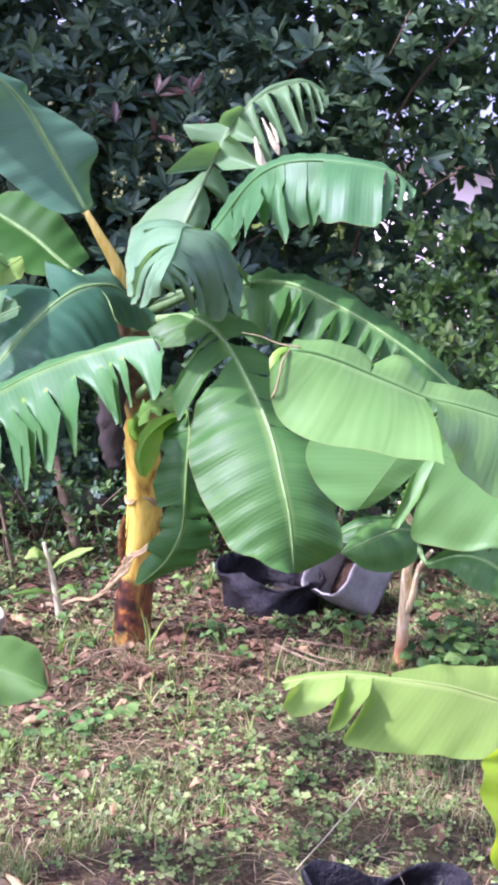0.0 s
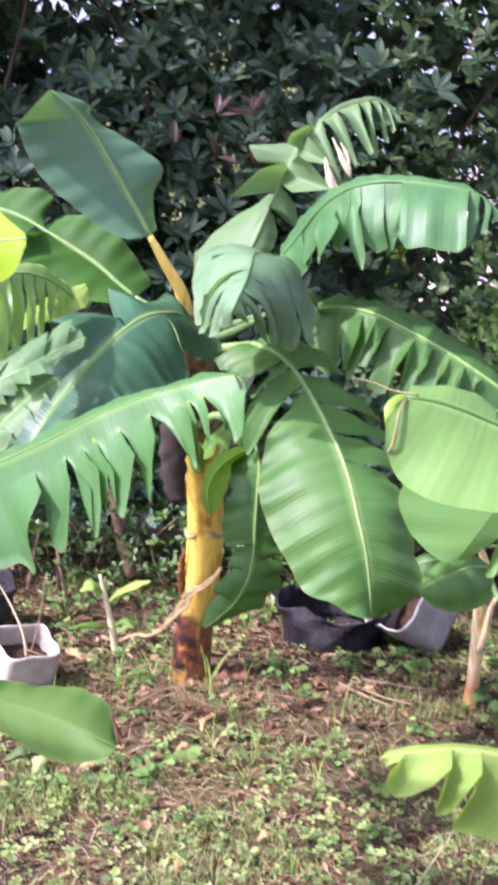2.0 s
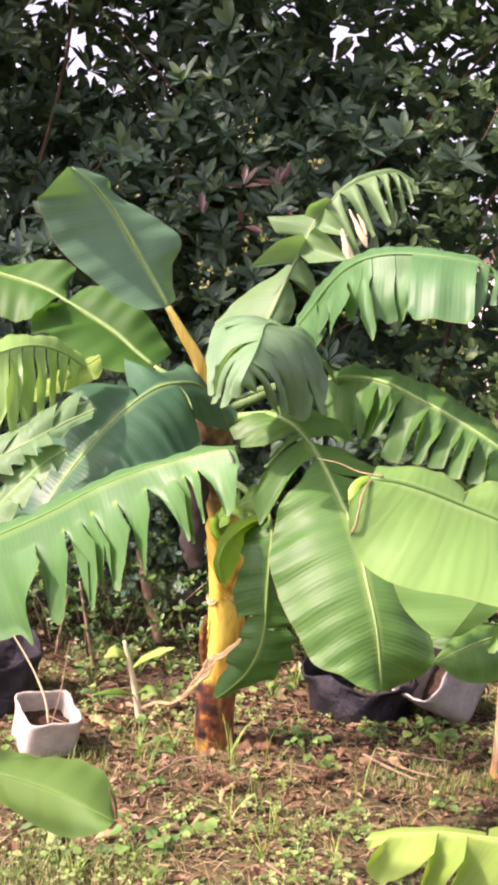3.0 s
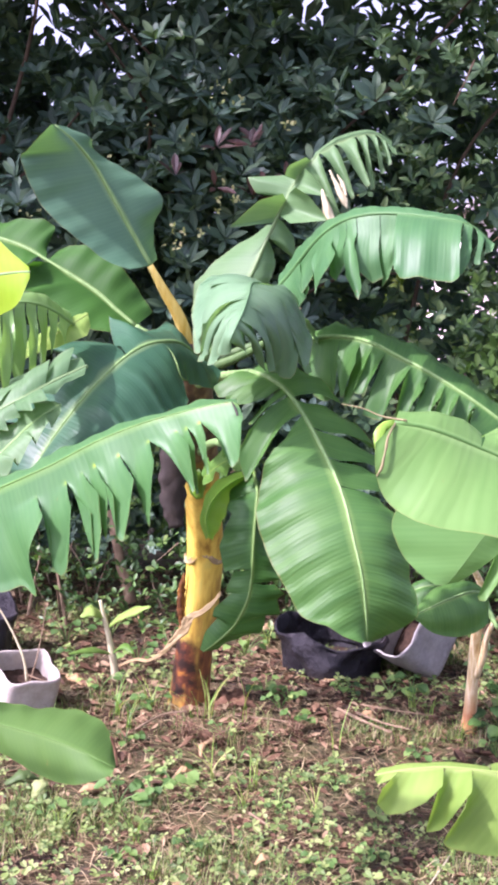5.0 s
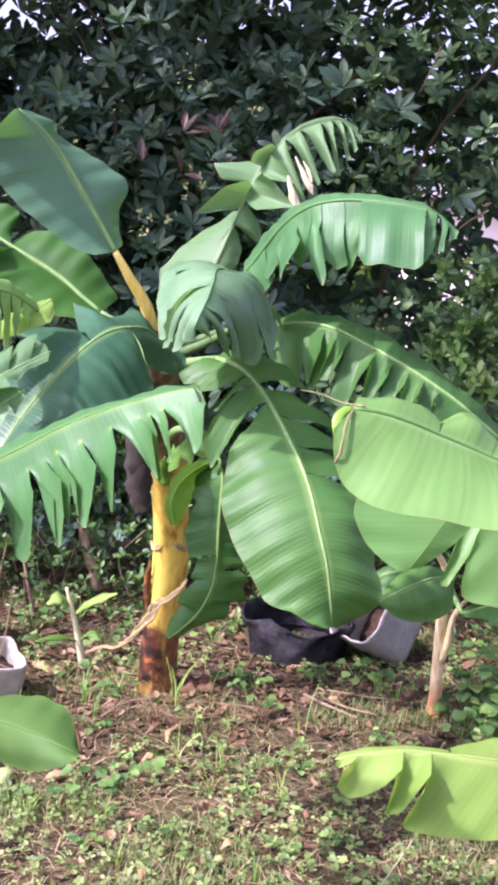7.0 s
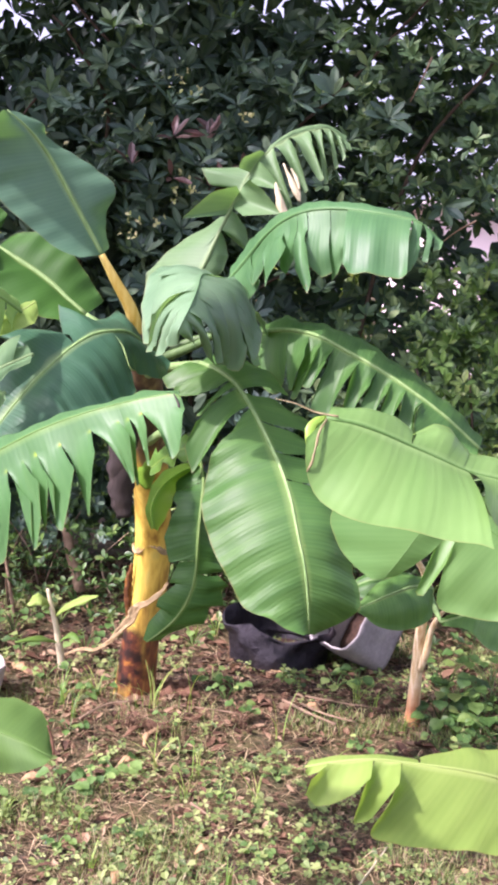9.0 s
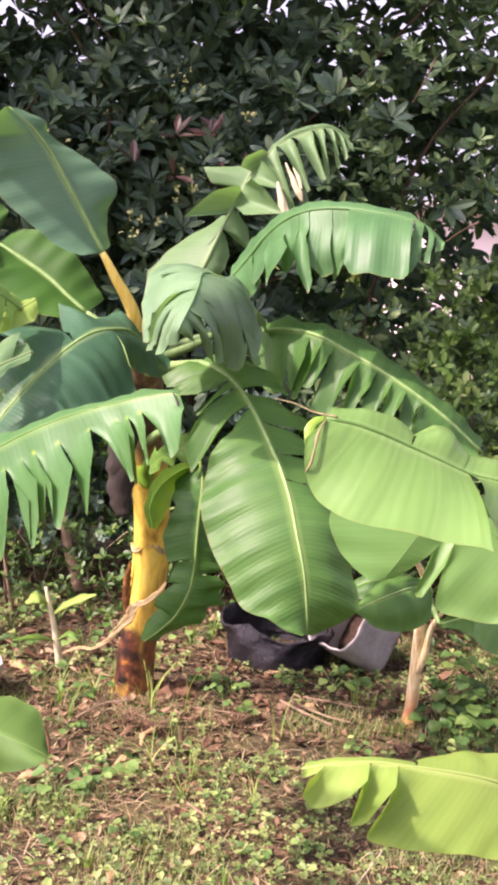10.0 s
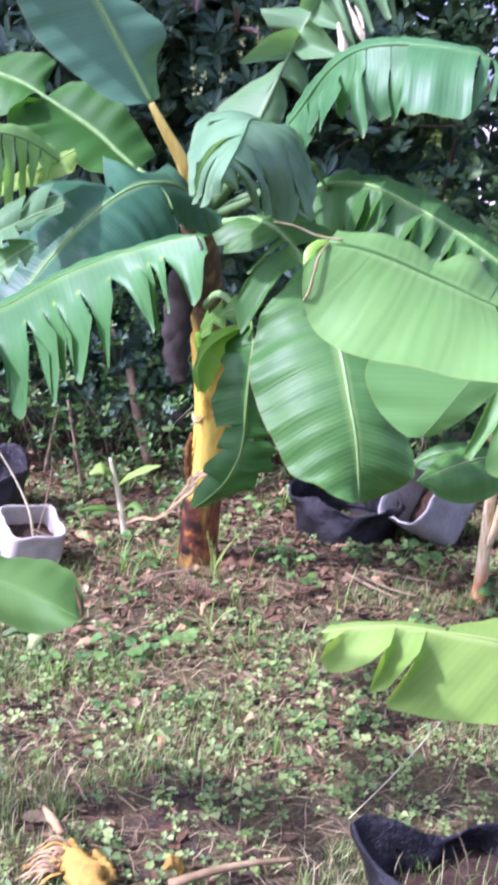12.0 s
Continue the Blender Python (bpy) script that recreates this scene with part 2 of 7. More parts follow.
def foliage_material(name, stops, rough, through_light, spec=0.5):
    g = Nodes(name)
    isl = g.n("NewGeometry").outputs["Random Per Island"]
    ob = g.coords()
    isl = g.math("FRACT", g.math("ADD", isl, g.math("MULTIPLY", g.n("ObjectInfo").outputs["Random"], 3.7)))
    fac = g.math("ADD", g.math("MULTIPLY", isl, 0.7), g.math("MULTIPLY", g.noise(3, 3, ob), 0.35))
    return gentle(g, g.ramp(fac, stops), rough, None, 0, 0, through_light, (1.4, 1.5, 0.5), spec)


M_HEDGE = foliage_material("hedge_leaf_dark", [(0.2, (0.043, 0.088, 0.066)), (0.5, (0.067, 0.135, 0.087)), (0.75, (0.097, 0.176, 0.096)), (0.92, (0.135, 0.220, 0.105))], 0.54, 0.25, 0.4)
# Right-hand plant's lighter leaves, with its brighter light partly put into the colour.
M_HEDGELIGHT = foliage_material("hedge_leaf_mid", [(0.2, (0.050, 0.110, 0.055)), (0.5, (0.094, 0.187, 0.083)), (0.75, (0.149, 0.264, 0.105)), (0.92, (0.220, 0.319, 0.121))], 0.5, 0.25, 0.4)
M_SHRUB = foliage_material("shrub_leaf_mid", [(0.2, (0.02, 0.055, 0.012)), (0.5, (0.05, 0.125, 0.025)), (0.75, (0.085, 0.18, 0.035)), (0.92, (0.15, 0.22, 0.05))], 0.45, 0.22)
M_SHRUBLIGHT = foliage_material("shrub_leaf_light", [(0.2, (0.035, 0.085, 0.018)), (0.5, (0.08, 0.18, 0.035)), (0.75, (0.125, 0.25, 0.05)), (0.92, (0.20, 0.29, 0.07))], 0.45, 0.28)
M_WEED = foliage_material("weed_leaf", [(0.2, (0.045, 0.11, 0.025)), (0.5, (0.10, 0.21, 0.05)), (0.75, (0.18, 0.31, 0.08)), (0.92, (0.30, 0.40, 0.12))], 0.5, 0.3, 0.4)
M_CLOVER = foliage_material("clover_leaf", [(0.2, (0.072, 0.131, 0.036)), (0.5, (0.140, 0.221, 0.059)), (0.75, (0.225, 0.306, 0.090)), (0.92, (0.324, 0.387, 0.153))], 0.55, 0.3, 0.35)
M_GRASS = foliage_material("grass_blade", [(0.2, (0.054, 0.117, 0.027)), (0.45, (0.135, 0.225, 0.054)), (0.65, (0.243, 0.306, 0.099)), (0.85, (0.378, 0.324, 0.198))], 0.55, 0.3, 0.35)
M_TUFT = foliage_material("tuft_blade", [(0.2, (0.10, 0.22, 0.035)), (0.5, (0.19, 0.33, 0.06)), (0.8, (0.30, 0.42, 0.10)), (0.95, (0.45, 0.42, 0.2))], 0.5, 0.35, 0.4)
M_LIMEFOLD = foliage_material("lime_leaf_fold", [(0.2, (0.17, 0.36, 0.03)), (0.9, (0.26, 0.46, 0.06))], 0.38, 0.4)
M_FARLEAF = foliage_material("far_sunlit_leaf", [(0.2, (0.06, 0.12, 0.02)), (0.6, (0.16, 0.24, 0.05)), (0.9, (0.30, 0.36, 0.09))], 0.5, 0.4)
# Pale yellow-green paints the look of sunlit foliage seen through the hedge.
M_GLIMPSE = foliage_material("sunlit_glimpse_leaf", [(0.2, (0.24, 0.32, 0.08)), (0.8, (0.50, 0.52, 0.24))], 0.5, 0.3)
M_REDLEAF = foliage_material("young_red_leaf", [(0.2, (0.045, 0.03, 0.022)), (0.8, (0.095, 0.048, 0.034))], 0.4, 0.25)


def ground_material():
    g = Nodes("garden_soil")
    ob = g.coords()
    big, mid, fine = g.noise(0.9, 4, ob), g.noise(7, 6, ob), g.noise(60, 6, ob, 0.7)
    soil = g.ramp(fine, [(0.35, (0.016, 0.0115, 0.009)), (0.52, (0.056, 0.042, 0.031)), (0.7, (0.135, 0.106, 0.080))])
    duff = g.ramp(g.noise(110, 5, ob, 0.7), [(0.35, (0.026, 0.015, 0.010)), (0.52, (0.112, 0.072, 0.040)), (0.72, (0.27, 0.19, 0.108))])
    col = g.mix(g.n("MapRange", Value=mid, From_Min=0.4, From_Max=0.62).outputs[0], soil, duff)
    moss = g.n("MapRange", Value=g.math("ADD", g.math("MULTIPLY", big, 0.6), g.math("MULTIPLY", g.noise(14, 4, ob), 0.4)), From_Min=0.42, From_Max=0.6, To_Max=0.6).outputs[0]
    col = g.mix(moss, col, g.ramp(fine, [(0.3, (0.05, 0.07, 0.02)), (0.7, (0.17, 0.19, 0.06))]))
    h = g.math("ADD", g.math("MULTIPLY", fine, 0.5), mid)
    return gentle(g, col, 0.95, h, 0.9, 0.03, 0, (1, 1, 1), 0.15)


M_GROUND = ground_material()


def cloth_material(name, a, b, c, rough, dist=0.004, spec=0.3):
    g = Nodes(name)
    ob = g.coords()
    col = g.ramp(g.math("ADD", g.math("MULTIPLY", g.noise(9, 5, ob), 0.7), g.math("MULTIPLY", g.noise(70, 3, ob), 0.3)), [(0.3, a), (0.5, b), (0.7, c)])
    dirt = g.n("MapRange", Value=g.noise(5, 5, ob), From_Min=0.55, From_Max=0.75, To_Max=0.4).outputs[0]
    col = g.mix(dirt, col, g.mix(0.6, col, (0.13, 0.09, 0.07)))
    return gentle(g, col, rough, g.math("ADD", g.noise(26, 5, ob, 0.65), g.math("MULTIPLY", g.noise(320, 2, ob), 0.2)), 0.7, dist, 0, (1, 1, 1), spec)


M_WHITEBAG = cloth_material("whitish_grow_bag_cloth", (0.25, 0.23, 0.19), (0.38, 0.355, 0.30), (0.50, 0.47, 0.41), 0.85)
M_GREYBAG = cloth_material("grey_grow_bag_cloth", (0.20, 0.197, 0.18), (0.30, 0.295, 0.27), (0.41, 0.40, 0.365), 0.75)
M_BLACKBAG = cloth_material("black_grow_bag_cloth", (0.006, 0.006, 0.008), (0.011, 0.011, 0.014), (0.026, 0.025, 0.030), 0.40, 0.03, 0.35)
M_POTSOIL = dry_material("potting_soil", [(0.3, (0.010, 0.007, 0.005)), (0.52, (0.031, 0.020, 0.013)), (0.75, (0.096, 0.057, 0.035))], 0.95, 60)


def paint_material(name, col, rough=0.8):
    g = Nodes(name)
    ob = g.coords()
    return gentle(g, g.mix(g.noise(2, 5, ob), tuple(v * 0.85 for v in col), col), rough, g.noise(40, 4, ob), 0.2, 0.004)


M_PINK = paint_material("pink_stucco", (0.82, 0.71, 0.69))
M_ROOF = paint_material("roof_grey", (0.30, 0.26, 0.25))
M_TRIM = paint_material("white_trim", (0.8, 0.78, 0.75), 0.5)
M_PANE = paint_material("dark_pane", (0.05, 0.06, 0.07), 0.15)


# ---- mesh helpers ----
def link_mesh(name, verts, faces, mat, parent=None, label="", uv=None, smooth=True):
    me = bpy.data.meshes.new(name)
    me.from_pydata([tuple(v) for v in verts], [], [tuple(f) for f in faces])
    me.materials.append(mat)
    if smooth:
        me.polygons.foreach_set("use_smooth", [True] * len(me.polygons))
    if uv is not None:
        layer = me.uv_layers.new(name="UVMap")
        idx = np.empty(len(me.loops), dtype=np.int32)
        me.loops.foreach_get("vertex_index", idx)
        layer.data.foreach_set("uv", np.asarray(uv, dtype=np.float32)[idx].ravel())
    me.update()
    ob = new(name, me)
    if parent is not None:
        ob.parent = parent
        if parent.type == "EMPTY":
            ob.matrix_parent_inverse = Matrix.Translation(-parent.location)
    if label:
        tagged(ob, label)
    return ob


def thing(name, label, category, group="", kind="", at=(0, 0, 0)):
    ob = new(name)
    ob.location = at
    ob.empty_display_size = 0.05
    return tagged(ob, label, category, group, kind)


def curve_points(points, count):
    """A smooth curve through the points."""
    p = np.asarray(points, dtype=float)
    q = np.vstack([2 * p[0] - p[1], p, 2 * p[-1] - p[-2]])
    x = np.linspace(0, len(p) - 1, count)
    i = np.minimum(x.astype(int), len(p) - 2)
    f = (x - i)[:, None]
    a, b, c, d = q[i], q[i + 1], q[i + 2], q[i + 3]
    return 0.5 * (2 * b + (c - a) * f + (2 * a - 5 * b + 4 * c - d) * f**2 + (3 * b - a - 3 * c + d) * f**3)


def tube_data(pts, radii, sides=8, wobble=0.0, flat=1.0, rng=None):
    pts = np.asarray(pts, float)
    radii = np.broadcast_to(np.asarray(radii, float), (len(pts),))
    tang = np.gradient(pts, axis=0)
    tang /= np.linalg.norm(tang, axis=1)[:, None] + 1e-9
    ref = np.array([0.0, 1.0, 0.0]) if abs(tang[0][1]) < 0.8 else np.array([1.0, 0.0, 0.0])
    verts, faces = [], []
    a = np.cross(tang[0], ref)
    for i, (p, t, r) in enumerate(zip(pts, tang, radii)):
        a = a - t * (a @ t)
        a /= np.linalg.norm(a) + 1e-9
        b = np.cross(t, a)
        for k in range(sides):
            ang = 2 * math.pi * k / sides
            rr = r * (1 + (rng.uniform(-wobble, wobble) if wobble and rng else 0))
            verts.append(p + a * (math.cos(ang) * rr) + b * (math.sin(ang) * rr * flat))
    n = len(pts)
    for i in range(n - 1):
        for k in range(sides):
            k2 = (k + 1) % sides
            faces.append((i * sides + k, i * sides + k2, (i + 1) * sides + k2, (i + 1) * sides + k))
    faces.append(tuple(range(sides))[::-1])
    faces.append(tuple((n - 1) * sides + k for k in range(sides)))
    return verts, faces


def tube(name, points, r0, r1, mat, parent=None, label="", count=16, sides=8, wobble=0.0, flat=1.0, seed=1):
    pts = curve_points(points, count) if len(points) > 2 else np.linspace(points[0], points[1], count)
    v, f = tube_data(pts, np.linspace(r0, r1, count), sides, wobble, flat, random.Random(seed))
    return link_mesh(name, v, f, mat, parent, label)


def merge(parts):
    """Joins (verts, faces) lists into one."""
    verts, faces = [], []
    for v, f in parts:
        n = len(verts)
        verts.extend(v)
        faces.extend(tuple(i + n for i in q) for q in f)
    return verts, faces


# ---- ground ----
def ground_z(x, y):
    z = 0.02 * noise.noise((x * 1.3, y * 1.3, 0.3)) + 0.008 * noise.noise((x * 6, y * 6, 4.1))
    z += 0.022 * math.exp(-((x - 0.06) ** 2 + (y + 0.22) ** 2) / 0.07)
    return z if abs(x) < 6 and abs(y) < 6 else 0.0


def build_ground():
    near_x, near_y = np.arange(-2.4, 3.2, 0.045), np.arange(-4.2, 3.0, 0.045)
    far = np.array([4, 6, 10, 20, 45, 100, 220, 500.0])
    xs = np.concatenate([-far[::-1], near_x, far])
    ys = np.concatenate([-far[1:][::-1], near_y, far])
    verts = [(x, y, ground_z(x, y)) for y in ys for x in xs]
    w = len(xs)
    faces = [(j * w + i, j * w + i + 1, (j + 1) * w + i + 1, (j + 1) * w + i) for j in range(len(ys) - 1) for i in range(w - 1)]
    tagged(link_mesh("ground", verts, faces, M_GROUND), "brown garden soil with leaf litter and moss", "ground", kind="structure")


build_ground()


# ---- banana plants ----
# Rows from leaf base to tip: a point of the midrib, the reach of one half of the blade from it, the reach of the other half.
LEAF_SHAPES = {}
LEAF_SHAPES["yellowtip"] = ((-0.163, -2.600, 1.355, -0.001, 0.000, 0.004, 0.001, 0.000, -0.004),
    (-0.087, -2.650, 1.382, -0.023, 0.050, 0.052, 0.005, 0.000, -0.049),
    (-0.027, -2.700, 1.397, -0.018, 0.040, 0.053, 0.001, 0.000, -0.050),
    (0.011, -2.740, 1.404, -0.012, 0.040, 0.035, 0.002, 0.000, -0.035),
    (0.034, -2.760, 1.407, -0.007, 0.020, 0.016, 0.004, -0.010, -0.025),
    (0.048, -2.770, 1.408, -0.001, 0.000, 0.004, 0.000, 0.000, -0.005))
LEAF_SHAPES["smallleft"] = ((0.930, -0.350, 0.520, -0.004, 0.000, 0.010, 0.004, 0.000, -0.010),
    (0.867, -0.420, 0.543, 0.013, 0.040, 0.018, 0.044, -0.020, -0.095),
    (0.800, -0.480, 0.538, 0.009, 0.060, 0.036, 0.029, -0.020, -0.108),
    (0.734, -0.520, 0.518, 0.008, 0.060, 0.031, 0.016, -0.020, -0.070),
    (0.697, -0.540, 0.505, 0.001, 0.020, 0.018, 0.004, -0.010, -0.023),
    (0.674, -0.550, 0.498, -0.002, 0.000, 0.002, 0.000, 0.000, -0.003))
LEAF_SHAPES["smallback"] = ((0.949, -0.150, 0.459, -0.004, 0.000, 0.007, 0.005, 0.000, -0.011),
    (0.868, -0.100, 0.478, 0.023, 0.040, 0.019, -0.003, -0.040, -0.027),
    (0.789, -0.080, 0.468, 0.013, 0.040, 0.019, -0.010, -0.040, -0.050),
    (0.736, -0.070, 0.443, 0.001, 0.020, 0.018, -0.010, -0.030, -0.030),
    (0.705, -0.070, 0.418, -0.002, 0.000, 0.004, 0.002, 0.000, -0.006))
LEAF_SHAPES["smallright"] = ((0.976, -0.300, 0.402, -0.004, 0.000, 0.011, 0.004, 0.000, -0.011),
    (1.060, -0.360, 0.449, -0.001, 0.020, 0.018, -0.023, -0.040, -0.038),
    (1.126, -0.420, 0.456, 0.036, 0.040, 0.041, -0.043, -0.040, -0.076),
    (1.189, -0.460, 0.423, 0.068, 0.040, 0.041, -0.042, -0.030, -0.060),
    (1.249, -0.480, 0.370, 0.041, 0.020, 0.027, -0.033, -0.020, -0.034),
    (1.281, -0.490, 0.332, 0.003, 0.000, 0.002, -0.003, 0.000, -0.004))
LEAF_SHAPES["vertright"] = ((0.779, -2.350, 0.840, -0.004, 0.000, -0.002, 0.004, 0.000, 0.000),
    (0.725, -2.450, 0.794, -0.063, -0.050, 0.013, 0.068, 0.050, -0.028),
    (0.704, -2.500, 0.750, -0.069, -0.050, 0.028, 0.067, 0.040, -0.025),
    (0.698, -2.520, 0.708, -0.065, -0.040, 0.027, 0.064, 0.040, -0.023),
    (0.699, -2.530, 0.662, -0.060, -0.040, 0.021, 0.053, 0.030, -0.020),
    (0.701, -2.540, 0.615, -0.007, 0.000, -0.002, 0.007, 0.000, -0.001))


def banana_leaf(plant, shape, petiole=(), mat=None, rib_mat=None, torn=((), ()), start=0.15, gap=0.35, swing=0.12, sag=0.0, bulge=0.10, rib=(0.0075, 0.0025), wave=0.004, label="", seed=1, pet_mat=None, lobes=0.07, slant=(0.02, 0.26), quick=1.2, drift=0.02, spots=0.0):
    """One leaf: a blade in two halves with tears and hanging strips, and a midrib that runs down into the petiole."""
    rng = random.Random(seed)
    rows = np.asarray(LEAF_SHAPES[shape])
    knots = np.concatenate([[0], np.cumsum(np.linalg.norm(np.diff(rows[:, :3], axis=0), axis=1))])
    length = knots[-1]
    knots /= length
    table_s = np.linspace(0, 1, 241)
    idx = np.interp(table_s, knots, np.arange(len(rows)))
    dense = curve_points(rows, 50 * (len(rows) - 1) + 1)
    table = np.stack([np.interp(idx * 50, np.arange(len(dense)), dense[:, c]) for c in range(9)], 1)
    tang = np.gradient(table[:, :3], axis=0)
    tang /= np.linalg.norm(tang, axis=1)[:, None] + 1e-9

    def at(arr, s):
        x = np.clip(s, 0, 1) * 240
        i = np.minimum(x.astype(int), 239)
        f = (x - i)[..., None]
        return arr[i] * (1 - f) + arr[i + 1] * f

    verts, faces, uvs, aged = [], [], [], []
    for side in (0, 1):
        reach = table[:, 3 + 3 * side : 6 + 3 * side]
        size = np.linalg.norm(reach, axis=1)
        nor = np.cross(tang, reach)
        nor /= np.linalg.norm(nor, axis=1)[:, None] + 1e-9
        nor *= np.where(nor @ np.array([0.0, -0.4, 1.0]) < 0, -1, 1)[:, None]
        # keep the side that the normals show along most of the blade
        keep = np.sign((nor * nor[120]).sum(1))
        nor *= np.where(keep == 0, 1, keep)[:, None]
        cuts = [0.0, *torn[side], 1.0]
        for a, b in zip(cuts[:-1], cuts[1:]):
            alone = len(cuts) == 2
            ns, nu = max(4, int((b - a) * 80)), 22 if spots else 10
            k, u = np.meshgrid(np.linspace(0, 1, ns), np.linspace(0, 1, nu), indexing="ij")
            g = 0 if alone else (gap[side] if isinstance(gap, tuple) else gap) * rng.uniform(0.5, 1.3)
            u0 = start * rng.uniform(0.6, 1.5)
            open_ = np.clip((u - u0) / (1 - u0), 0, 1)
            side_k = np.where(((k < 0.5) & (a == 0)) | ((k > 0.5) & (b == 1)), 0.25, 1.0)
            s = a + (b - a) * k - (k - 0.5) * g * side_k * open_**quick * min(b - a, 0.12)
            s = s + (0 if alone else rng.uniform(-drift, drift) * open_**1.5)
            ln = 1.0 if alone else rng.uniform(0.93, 1.05)
            cut = 0.0 if alone else rng.uniform(*slant)
            ln = ln * (1 - cut * k * u) * (1 - (0.0 if alone else lobes) * np.abs(2 * k - 1) ** 6 * u**2)
            mid, rc, nn, sz = at(table[:, :3], s), at(reach, s), at(nor, s), at(size[:, None], s)[..., 0]
            sw = 0 if alone else rng.uniform(-swing, swing)
            ph = rng.uniform(0, 6.28)
            tw = 0 if alone else rng.uniform(-1, 1) * swing * 0.8
            lift = sz * (bulge * np.sin(np.pi * np.minimum(u * 1.15, 1)) + sw * u**1.5 + tw * (k - 0.5) * u**1.4)
            cup = 0.0 if alone else 0.12 * (b - a) * length * np.cos((k - 0.5) * np.pi) * u
            rip = wave * np.sin(s * length / 0.075 * 2 * np.pi / 2 + ph) * u**1.3 + 0.5 * wave * np.sin(s * length / 0.031 * np.pi + ph * 2.3) * u
            p = mid + rc * (u * ln)[..., None] + nn * (lift + cup + rip * np.minimum(sz / 0.1, 1))[..., None]
            p[..., 2] -= sag * sz * u**2
            end = np.where(k < 0.5, k + (a == 0), 1 - k + (b == 1)) * (b - a) * length
            spot = 0.0 * u if alone else spots * np.exp(-(((u - u0) / 0.05) ** 2) - (end / 0.007) ** 2)
            aged.extend(spot.reshape(-1))
            n0 = len(verts)
            verts.extend(p.reshape(-1, 3))
            uvs.extend(np.stack([s * length, u * (1 if side else -1)], -1).reshape(-1, 2))
            for i in range(ns - 1):
                for j in range(nu - 1):
                    q = n0 + i * nu + j
                    faces.append((q, q + nu, q + nu + 1, q + 1))
    blade = link_mesh("leaf", verts, faces, mat or M_LEAF, plant, label, uvs)
    blade.data.attributes.new("aged", "FLOAT", "POINT").data.foreach_set("value", np.asarray(aged, dtype=np.float32))
    # midrib and petiole
    line = table[::8, :3]
    up = np.cross(table[::8, 3:6], table[::8, 6:9])
    up /= np.linalg.norm(up, axis=1)[:, None] + 1e-9
    rad = np.linspace(rib[0], rib[1], len(line))
    v, f = tube_data(line, rad, 8, flat=0.8)
    link_mesh("midrib", v, f, rib_mat or M_RIB, blade, "pale green midrib")
    if len(petiole):
        pet = curve_points([*petiole, line[0]], 14)
        v, f = tube_data(pet, np.linspace(rib[0] * 2.2 + 0.004, rib[0] * 1.02, len(pet)), 10, flat=0.85)
        link_mesh("petiole", v, f, pet_mat or M_RIB, blade, "smooth leaf stalk")
    return blade


